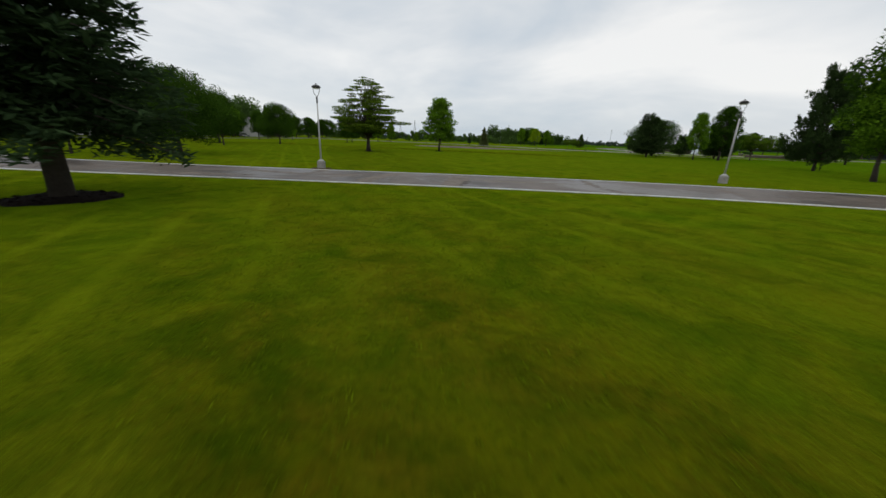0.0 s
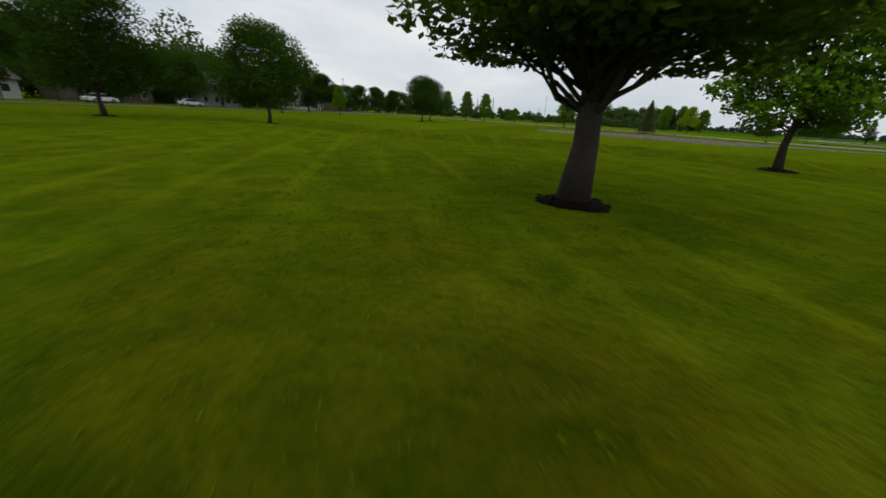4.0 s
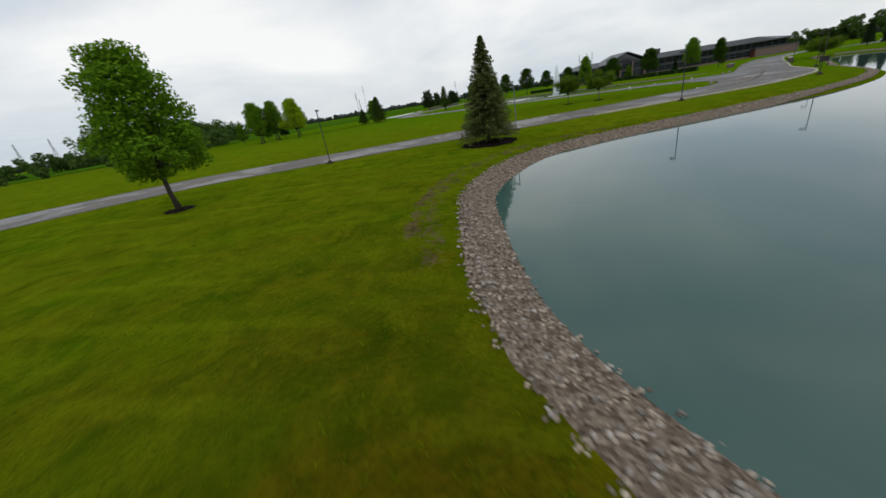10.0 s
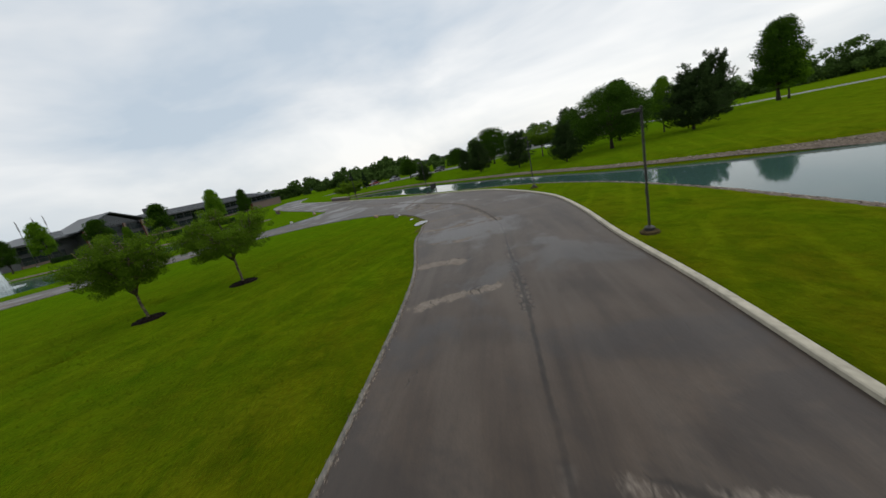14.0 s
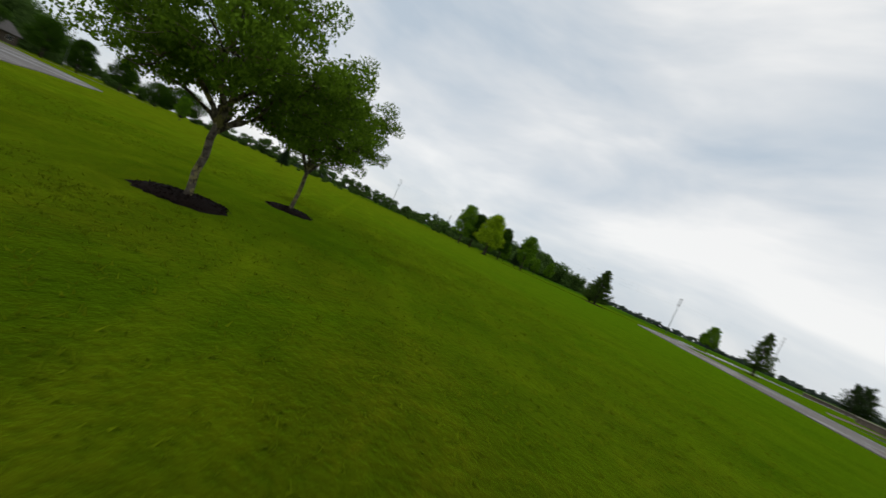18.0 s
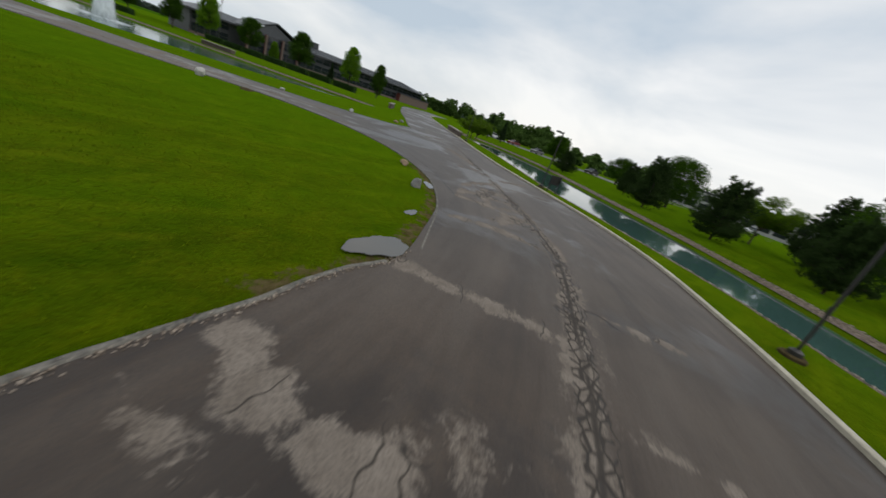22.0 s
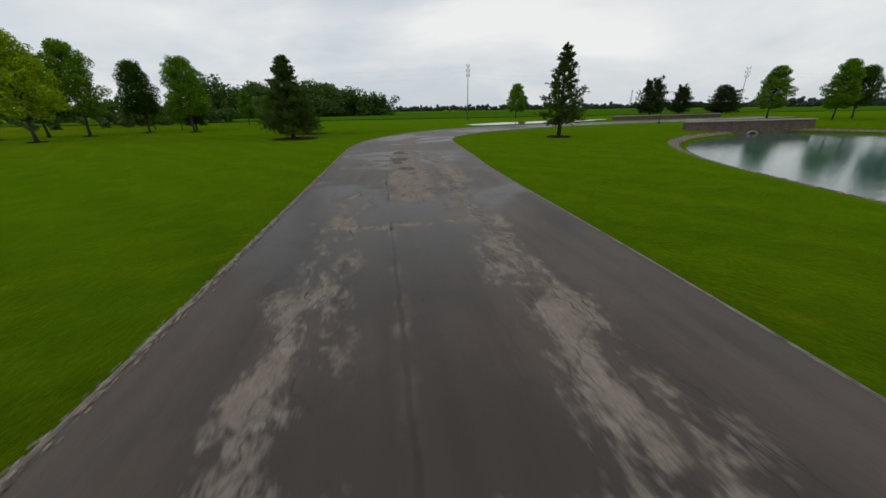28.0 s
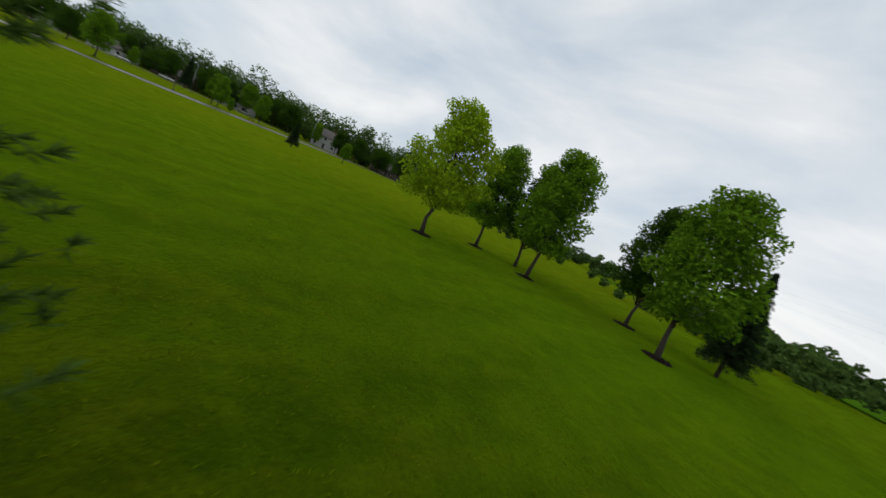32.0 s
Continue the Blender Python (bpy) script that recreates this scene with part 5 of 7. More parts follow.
plant("upright_b", 152.0, 162.0, 11.0, "tall loose-crowned tree before the building", 210, 0.9, POOLROW)
plant("dark", 146.0, 151.0, 8.4, "dense rounded tree by the hedge", 20, 1.15, POOLROW)
plant("upright", 149.0, 146.0, 5.0, "small grey-green tree before the building", 110, 1.1, POOLROW)
plant("dark", 139.0, 138.5, 9.0, "dense rounded tree by the hedge", 280, 1.1, POOLROW)
plant("upright_b", 133.0, 126.5, 9.6, "fresh green maple at the hedge's end", 10, 0.95, POOLROW)
plant("spruce_d", 141.0, 131.0, 5.0, "small dark conifer before the building", 0, 0.8, POOLROW)
plant("dark", 133.0, 119.5, 8.0, "upright dark tree near the bridge wall", 60, 0.75, POOLROW)
plant("pine_s", 150.0, 118.0, 4.2, "small pine beside the parking area", 60, 1.1, POOLROW)

# south of the canal
SOUTH = "trees on the south lawn"
plant("crab", 100.5, 103.6, 5.0, "wide low crabapple at the canal's end", 40, 1.25, SOUTH)
plant("crab_b", 96.0, 104.2, 5.0, "wide low crabapple at the canal's end", 140, 1.2, SOUTH)
plant("pine_w", 67.7, 93.2, 7.4, "broad dark pine on the south lawn", 20, 0.85, SOUTH)
plant("maple", 80.0, 76.0, 12.0, "great round maple on the south lawn", 90, 0.9, SOUTH)
plant("pine_w", 58.0, 94.8, 7.0, "broad bushy pine near the canal", 100, 0.9, SOUTH)
plant("maple", 47.2, 88.0, 12.4, "great dark spreading tree near the canal", 200, 1.2, SOUTH)
plant("pine_w", 48.7, 97.0, 6.6, "dark pine near the pond's bank", 160, 0.8, SOUTH)
plant("pine_w", 84.8, 93.0, 4.6, "small dark spruce on the south lawn", 0, 1.1, SOUTH)
plant("pine_w", 78.7, 86.0, 6.0, "broad pine on the south lawn", 60, 0.8, SOUTH)
plant("tall", 52.6, 73.5, 15.0, "tall hardwood on the south lawn", 40, 1.0, SOUTH)
plant("upright_b", 46.4, 71.5, 13.0, "tall open-crowned hardwood on the lawn", 100, 0.8, SOUTH)
plant("crab", 64.0, 80.0, 7.0, "low wide crabapple on the south lawn", 100, 1.2, SOUTH)
plant("dark", 106.0, 82.0, 8.5, "fresh green round tree", 10, 1.2, SOUTH)
plant("maple_b", 118.0, 74.0, 9.0, "dark round tree by the lots", 60, 1.0, SOUTH)
plant("spruce_d", 122.0, 92.0, 9.0, "dark spruce by the lots", 60, 0.8, SOUTH)
plant("spruce_d", 118.0, 90.0, 8.0, "dark spruce by the lots", 160, 0.8, SOUTH)
plant("maple_b", 99.0, 70.0, 8.5, "round tree by the lots", 160, 1.0, SOUTH)
WEST = "trees along the west street"
for i in range(26):
    y = 20 + i * 9.2
    rr = random.Random(i)
    plant(rr.choice(("maple_b", "dark", "upright_b", "maple", "dark")), -88 - rr.uniform(0, 16) + 0.05 * y, y, rr.uniform(10.0, 14.5), "leafy street tree before the houses", rr.uniform(0, 360), rr.uniform(0.9, 1.25), WEST)
plant("maple_b", -73.0, 66.0, 12.5, "leafy street tree before the houses", 40, 1.2, WEST)
plant("dark", -75.0, 74.5, 12.0, "leafy street tree before the houses", 120, 1.3, WEST)
plant("maple_b", -70.0, 57.0, 11.5, "leafy street tree before the houses", 220, 1.2, WEST)
plant("spruce_d", -66.0, 128.0, 13.5, "tall thin spruce by the west street", 0, 0.75, WEST)

for ob, used in PROTO.values():
    if not used:
        for o in (*ob.children_recursive, ob):
            bpy.data.objects.remove(o)


# ---------------------------------------------------------------- woods and hedges
def woods(name, line, depth, height, count, size, mat, label, seed, category="woods", base=0.1):
    """A belt of far trees: leaf puffs over a line, with trunks inside."""
    rng = np.random.default_rng(seed)
    line = spline(line, 3.0)
    n = count
    c = line[rng.integers(0, len(line), n)] + rng.normal(size=(n, 2)) * depth * 0.4
    wob = 0.72 + 0.28 * np.sin(c[:, 0] * 0.11 + seed) * np.sin(c[:, 1] * 0.13 + 2 * seed) + rng.uniform(-0.12, 0.16, n)
    z = height * wob * rng.uniform(base, 0.88, n)
    r = height * rng.uniform(0.12, 0.22, n)
    zz = np.array([on_ground(a, b) for a, b in c[:: max(1, n // 6)]]).mean()
    v, f = puffs(rng, np.c_[c, z + zz], r, n * 90, size * 0.8, 0.85)
    ob = part(name, raw_mesh(name, v, f, mat))
    return tagged(ob, label, category, "", "stuff")


woods("north_woods", [(34, 318), (52, 322), (70, 327), (84, 331), (92, 334)], 11, 14.5, 620, 0.5, M_WOODS, "dense green wood beyond the crop field", 1)
woods("north_hedgerow", [(-190, 250), (-120, 262), (-60, 285), (0, 300), (30, 316), (66, 345)], 12, 8.0, 520, 0.45, M_WOODS, "hedgerow trees along the field's edge", 2)
woods("west_woods", [(-138, -20), (-115, 60), (-113, 140), (-120, 210), (-180, 255)], 14, 20.0, 1500, 0.55, M_WOODS, "dense tree belt behind the west street", 3)
woods("south_woods", [(-150, -30), (-80, -80), (20, -110), (120, -80), (200, -40)], 20, 13.0, 1900, 0.6, M_WOODS, "tree belt to the south", 4, "woods", 0.02)
woods("hill_woods", [(190, 40), (230, 20), (270, 40), (300, 70)], 24, 11.5, 420, 0.7, M_WOODS, "dark wooded ridge beyond the lots", 5)
woods("south_east_woods", [(118, 30), (140, 40), (165, 50), (185, 60)], 10, 6.0, 160, 0.5, M_WOODS, "trees behind the parking lots", 6)
# these two belts carry the haze in their leaf colour
woods("far_treeline", [(-500, 640), (-200, 720), (120, 760), (420, 700), (700, 560)], 30, 9.0, 2400, 1.2, M_HAZE, "far treeline across the fields, haze in its leaf colour", 7)
woods("far_treeline", [(520, 420), (640, 250), (660, 60), (560, -160), (300, -330)], 30, 10.0, 2200, 1.2, M_HAZE, "far treeline to the east, haze in its leaf colour", 8)
woods("north_shrubs", [(-30, 232), (0, 236), (25, 240), (42, 252)], 6, 4.2, 60, 0.3, M_WOODS, "shrubs at the lawn's north edge", 9)
woods("field_copse", [(20, 262), (44, 268), (60, 280)], 9, 7.5, 70, 0.4, M_WOODS, "copse on the edge of the crop field", 10)
ribbon("crop_field", spline([(-30, 268), (60, 264), (130, 256), (230, 246), (340, 214)], 20.0), spline([(-30, 470), (80, 470), (170, 460), (320, 430), (460, 340)], 20.0), 0.14, 10, "low green crop field beyond the lawn", M_CROP, 0.0)
tagged(bpy.data.objects["crop_field"], "low green crop field beyond the lawn", "field", "", "structure")


def hedge(x0, y0, x1, y1, h, w, seed, label):
    rng = np.random.default_rng(seed)
    L = math.hypot(x1 - x0, y1 - y0)
    n = int(L * 260)
    ang = math.atan2(y1 - y0, x1 - x0)
    u = rng.uniform(0, 1, (n, 3))
    face = rng.integers(0, 3, n)
    p = np.c_[u[:, 0] * L, (u[:, 1] - 0.5) * w, u[:, 2] * h]
    p[face == 0, 2] = h
    p[face == 1, 1] = w / 2
    p[face == 2, 1] = -w / 2
    p += rng.normal(size=(n, 3)) * 0.05
    out = np.zeros((n, 3))
    out[face == 0, 2] = 1
    out[face == 1, 1] = 1
    out[face == 2, 1] = -1
    v, f = leaf_quads(rng, p, out, 0.09)
    ob = part("hedge", raw_mesh("hedge", v, f, M_HEDGE), None, pose(x0, y0, on_ground(x0, y0), 0, 0, math.degrees(ang)))
    core = Shape().box(0.05, -w / 2 + 0.08, 0, L - 0.05, w / 2 - 0.08, h - 0.08, 0.05)
    part("core", core.mesh("core", M_HEDGE), ob)
    return tagged(ob, label, "hedge")


for i in range(7):
    a, b = i / 7, (i + 0.86) / 7
    hedge(148 - 28 * a, 161 - 37 * a, 148 - 28 * b, 161 - 37 * b, 1.1, 1.0, 60 + i, "clipped dark green hedge before the building")
hedge(141, 181, 137, 171, 1.0, 1.0, 70, "clipped dark green hedge by the fountain pond")


# ---------------------------------------------------------------- mulch rings
def bed(name, x, y, r, mat, label, seed, squash=1.0, lumps=240, size=0.05):
    """A low mound of mulch with an uneven rim and loose chips."""
    rng = np.random.default_rng(seed)
    n = 40
    v = [(0, 0, 0.09)]
    for ring, z in ((0.45, 0.085), (0.8, 0.06), (1.0, 0.004)):
        for i in range(n):
            a = 2 * math.pi * i / n
            w = r * ring * (1 + 0.05 * math.sin(3 * a + seed) + 0.05 * rng.normal() * (ring == 1.0))
            v.append((w * math.cos(a), w * math.sin(a) * squash, z))
    f = [(0, 1 + i, 1 + (i + 1) % n) for i in range(n)]
    for k in range(2):
        f += [(1 + k * n + i, 1 + (k + 1) * n + i, 1 + (k + 1) * n + (i + 1) % n, 1 + k * n + (i + 1) % n) for i in range(n)]
    ob = thing(name, pose(x, y, on_ground(x, y), 0, 0, 0), label, "mulch bed")
    part("mound", raw_mesh("mound", v, f, mat, True), ob)
    a, q = rng.uniform(0, 2 * math.pi, lumps), r * np.sqrt(rng.uniform(0, 1.02, lumps))
    p = np.c_[q * np.cos(a), q * np.sin(a) * squash, 0.09 - 0.075 * (q / r) ** 2 + 0.012]
    lv, lf = leaf_quads(rng, p, np.tile([0, 0, 1.2], (lumps, 1)), size)
    tagged(part("bark_litter", raw_mesh("bark_litter", lv, lf, mat), ob), "loose bark chips", "", "", "stuff")
    return ob


bed("mulch_ring", 11.0, 136.85, 2.15, M_MULCH, "round bed of dark wet mulch under the spruce", 1, 0.9, 600)
bed("mulch_ring", 43.85, 135.85, 0.66, M_MULCH, "dark mulch ring round the crabapple trunk", 2, 1.0, 500, 0.022)
bed("mulch_ring", 43.1, 139.8, 0.62, M_MULCH, "dark mulch ring round the crabapple trunk", 3, 1.0, 400, 0.022)
bed("needle_bed", 68.8, 200.8, 1.95, M_NEEDLES, "brown needle bed under the large pine", 4, 1.0, 1500, 0.03)
bed("needle_bed", 69.9, 207.9, 1.8, M_NEEDLES, "brown needle bed under the small pine", 5, 1.0, 800, 0.03)
bed("needle_bed", 91.2, 191.8, 1.0, M_NEEDLES, "brown needle bed under the slender pine", 6, 1.0, 200, 0.07)
M_STRAW = plain("bleached_needle_litter", (0.22, 0.15, 0.085), 0.95, 0, 0.6, 12.0, 0.3, 0.05)
for x, y, r, seed in ((68.8, 200.8, 1.95, 91), (69.9, 207.9, 1.8, 92)):
    rng = np.random.default_rng(seed)
    a, q = rng.uniform(0, 2 * math.pi, 420), r * rng.uniform(0.55, 1.04, 420)
    at = np.c_[x + q * np.cos(a), y + q * np.sin(a), on_ground(x, y) + 0.10 - 0.075 * (q / r) ** 2]
    lv, lf = leaf_quads(rng, at, np.tile([0, 0, 1.4], (420, 1)), 0.022, 2.2)
    tagged(part("needle_litter", raw_mesh("needle_litter", lv, lf, M_STRAW)), "bleached dead needles and twigs on the bed", "litter", "", "stuff")
bed("mulch_ring", -12.7, 11.2, 1.5, M_MULCH, "dark bare soil ring under the spruce", 7, 1.0, 200)
for i, (x, y) in enumerate(((-26.7, 34.8), (-45.0, 69.0), (-37.2, 77.0), (-13.0, 55.2), (-2.7, 67.0), (-32.8, 111.2), (-33.6, 119.6), (-5.4, 147.6), (-27.4, 158.0), (-32.2, 154.0), (38.6, 213.6), (45.4, 207.8), (45.3, 216.2), (48.6, 222.8), (54.8, 220.0))):
    bed("mulch_ring", x, y, 0.75, M_MULCH, "small dark mulch ring round a trunk", 20 + i, 1.0, 60)
bed("bare_patch", 62.95, 132.0, 0.6, M_DIRT, "bare brown soil patch beside the drive", 50, 0.6, 60, 0.02)


# ---------------------------------------------------------------- lamps
def post_lamp(x, y, label):
    """A tall pale pole on a concrete plinth with a post-top lantern."""
    z = on_ground(x, y)
    ob = thing("street_lamp", pose(x, y, z) @ Matrix.Diagonal((1, 1, 0.93, 1)), label, "street lamp", "entrance drive lamps")
    part("plinth", Shape().lathe([(0.27, -0.1), (0.27, 0.50), (0.24, 0.56), (0.13, 0.58)], 16).mesh("plinth", M_CONCRETE), ob, None, "weathered concrete plinth")
    part("base_plate", Shape().lathe([(0.17, 0.58), (0.17, 0.62), (0.10, 0.66)], 12).mesh("base_plate", M_POLE_W), ob)
    part("pole", Shape().lathe([(0.055, 0.6), (0.048, 3.0), (0.042, 4.62)], 12).mesh("pole", M_POLE_W, True), ob)
    part("collar", Shape().lathe([(0.055, 4.55), (0.055, 4.95), (0.04, 4.98)], 12).mesh("collar", M_POLE_D), ob)
    yoke = Shape()
    for s in (-1, 1):
        yoke.tube([(0, 0, 4.95), (s * 0.13, 0, 5.12), (s * 0.2, 0, 5.35), (s * 0.22, 0, 5.58)], [0.02] * 4, 6)
    head = part("lantern", Shape().lathe([(0.05, 5.52), (0.27, 5.56), (0.29, 5.61), (0.20, 5.70), (0.08, 5.74)], 16).mesh("lantern", M_POLE_D, True), ob)
    part("yoke", yoke.mesh("yoke", M_POLE_G, True), ob)
    part("lens", Shape().lathe([(0.20, 5.49), (0.24, 5.515), (0.24, 5.522)], 16).mesh("lens", M_LENS), head)
    part("sensor", Shape().lathe([(0.04, 5.75), (0.04, 5.82), (0.03, 5.83)], 8).mesh("sensor", M_POLE_D), head)
    return ob


def arm_lamp(x, y, turn, mat, label, h=4.1):
    """A square pole with one flat lamp head on a short arm, in a round footing."""
    z = on_ground(x, y)
    ob = thing("drive_lamp", pose(x, y, z, 0, 0, turn), label, "street lamp", "lamps along the drive")
    part("footing", Shape().lathe([(0.30, -0.1), (0.30, 0.07), (0.26, 0.10)], 18).mesh("footing", M_DIRT), ob, None, "round brown footing ring")
    part("base_cover", Shape().lathe([(0.16, 0.08), (0.16, 0.2), (0.07, 0.26)], 12).mesh("base_cover", mat), ob)
    part("pole", Shape().box(-0.032, -0.032, 0.1, 0.032, 0.032, h, 0.010).mesh("pole", mat), ob)
    part("arm", Shape().box(0.05, -0.035, h - 0.17, 0.26, 0.035, h - 0.06, 0.01).mesh("arm", mat), ob)
    head = part("lamp_head", Shape().box(0.22, -0.13, h - 0.13, 0.56, 0.13, h - 0.03, 0.03).mesh("lamp_head", mat), ob)
    part("lens", Shape().box(0.26, -0.10, h - 0.15, 0.52, 0.10, h - 0.126, 0.008).mesh("lens", M_LENS), head)
    part("hand_hole_cover", Shape().box(-0.03, -0.063, 1.3, 0.03, -0.05, 1.5, 0.004).mesh("hand_hole_cover", mat), ob)
    return ob


post_lamp(-9.1, 24.75, "white pole lamp on a concrete plinth")
post_lamp(18.9, 25.4, "white pole lamp on a round plinth")
arm_lamp(6.2, 148.8, 45, M_POLE_D, "dark slim lamp post beside the drive")
arm_lamp(17.1, 137.25, 48, M_POLE_G, "grey square lamp post in a round footing", 3.55)
arm_lamp(28.2, 125.8, 48, M_POLE_D, "dark bronze lamp post between drive and pond")
arm_lamp(41.0, 114.6, 60, M_POLE_D, "dark bronze lamp post beside the kerb")
arm_lamp(59.4, 111.6, 90, M_POLE_D, "dark lamp post near the black sign")
arm_lamp(82.0, 110.6, 90, M_POLE_D, "dark lamp post beside the kerb")
arm_lamp(119.0, 207.6, 180, M_POLE_D, "dark bronze lamp post at the stone bridge")
arm_lamp(-12.0, 157.0, 60, M_POLE_D, "dark slim lamp post on the west path")


# ---------------------------------------------------------------- rocks
def rock(x, y, sx, sy, sz, mat, label, seed, turn=0):
    rng = np.random.default_rng(seed)
    bm = bmesh.new()
    bmesh.ops.create_icosphere(bm, subdivisions=3, radius=1.0)
    dirs = rng.normal(size=(16, 3))
    dirs /= np.linalg.norm(dirs, axis=1, keepdims=True)
    cut = rng.uniform(0.55, 0.85, 16)
    for vtx in bm.verts:
        p = np.array(vtx.co)
        for d, c in zip(dirs, cut):
            e = p @ d
            if e > c:
                p = p - d * (e - c)
        p *= 1 + 0.05 * noise.noise(Vector(p * 3 + seed))
        vtx.co = Vector(p * (sx, sy, sz))
    me = bpy.data.meshes.new("boulder")
    bm.to_mesh(me)
    bm.free()
    me.materials.append(mat)
    return tagged(part("boulder", me, None, pose(x, y, on_ground(x, y) + sz * 0.55, 0, 0, turn)), label, "boulder", "boulders along the drive")


rock(48.7, 123.15, 0.27, 0.24, 0.24, M_ROCKG, "grey mottled boulder at the lawn's corner", 1)
rock(52.4, 123.1, 0.30, 0.22, 0.20, M_ROCKT, "tan boulder at the lawn's corner", 2)
rock(62.9, 134.5, 0.34, 0.30, 0.38, M_ROCKW, "white boulder on the lawn beside the drive", 3, 20)
rock(71.1, 131.2, 0.38, 0.22, 0.16, M_ROCKW, "pale flat boulder on the pond lawn", 4, -20)
rock(71.3, 125.4, 0.30, 0.22, 0.20, M_ROCKW, "pale boulder on the pond lawn's edge", 5, 30)
rock(75.6, 120.8, 0.30, 0.20, 0.20, M_ROCKT, "buff boulder on the lawn's tip", 6, 70)
rock(79.0, 119.7, 0.25, 0.2, 0.18, M_ROCKG, "grey boulder near the bridge wall", 7, 70)


# ---------------------------------------------------------------- storm drain in the swale
def drain(x, y):
    z = on_ground(x, y)
    bed("gravel_patch", x - 0.3, y, 1.05, M_GRAVEL, "stony wash round the storm drain", 80, 0.62, 900, 0.035)
    ob = thing("storm_drain", pose(x, y, z + 0.05), "domed rusty iron drain grate in stony swale", "drain")
    part("rim", Shape().lathe([(0.36, -0.05), (0.36, 0.05), (0.30, 0.06), (0.28, 0.0)], 20, None, False).mesh("rim", M_IRON), ob)
    for i in range(9):
        u = (i - 4) / 4.6
        w = 0.30 * math.sqrt(1 - u * u)
        part("bar", Shape().tube([(u * 0.3, -w, 0.05), (u * 0.3, -w * 0.6, 0.16 - 0.06 * u * u), (u * 0.3, 0, 0.20 - 0.08 * u * u), (u * 0.3, w * 0.6, 0.16 - 0.06 * u * u), (u * 0.3, w, 0.05)], [0.016] * 5, 5).mesh("bar", M_IRON), ob)
    # flat dark disc under the bars, painted for the shade of the shaft
    part("pit", Shape().lathe([(0.28, -0.02), (0.27, 0.01)], 16).mesh("pit", M_POLE_D), ob)


drain(-19.6, 75.9)
tagged(part("brick_piece", Shape().box(-0.1, -0.05, 0, 0.1, 0.05, 0.06, 0.015).mesh("brick_piece", M_BRICK), None, pose(-20.35, 75.9, on_ground(-20.35, 75.9) + 0.06, 6, 4, 30)), "broken orange brick by the storm drain", "brick")


# ---------------------------------------------------------------- fountain
def fountain(x, y):
    rng = np.random.default_rng(5)
    ob = thing("fountain", pose(x, y, WATER_Z), "tall white plume fountain in the pond", "fountain")
    part("float", Shape().lathe([(0.5, -0.1), (0.6, 0.02), (0.5, 0.1), (0.1, 0.14)], 18).mesh("float", M_POLE_D), ob)
    H = 8.2
    core = Shape().lathe([(1.25, 0.02), (1.12, 1.2), (0.92, 3.0), (0.68, 5.0), (0.45, 6.6), (0.24, 7.5), (0.05, H - 0.3)], 24)
    part("plume", core.mesh("plume", M_SPRAY, True), ob)
    n = 9000
    t = rng.uniform(0, 1, n) ** 1.2
    a = rng.uniform(0, 2 * math.pi, n)
    r = (1.5 - 1.25 * t) * np.sqrt(rng.uniform(0.15, 1.2, n))
    p = np.c_[r * np.cos(a), r * np.sin(a), t * H]
    s = rng.uniform(0.02, 0.07, n)[:, None]
    up = np.c_[np.cos(a) * -0.06, np.sin(a) * -0.06, np.ones(n)]
    side = np.c_[-np.sin(a), np.cos(a), np.zeros(n)]
    v = np.stack([p - up * s * 1.6, p - side * s * 0.28, p + up * s * 1.6, p + side * s * 0.28], 1).reshape(-1, 3)
    tagged(part("spray", raw_mesh("spray", v, np.arange(n * 4).reshape(-1, 4), M_SPRAY), ob), "flying droplets", "", "", "stuff")
    n = 900
    a, r = rng.uniform(0, 2 * math.pi, n), rng.uniform(0.6, 2.6, n) ** 1.1
    p = np.c_[r * np.cos(a), r * np.sin(a), rng.uniform(0.01, 0.16, n) * np.exp(-r * 0.3)]
    v, f = leaf_quads(rng, p, np.tile([0, 0, 1.0], (n, 1)), 0.07)
    tagged(part("foam", raw_mesh("foam", v, f, M_SPRAY), ob), "white foam on the water", "", "", "stuff")


fountain(103.4, 159.2)


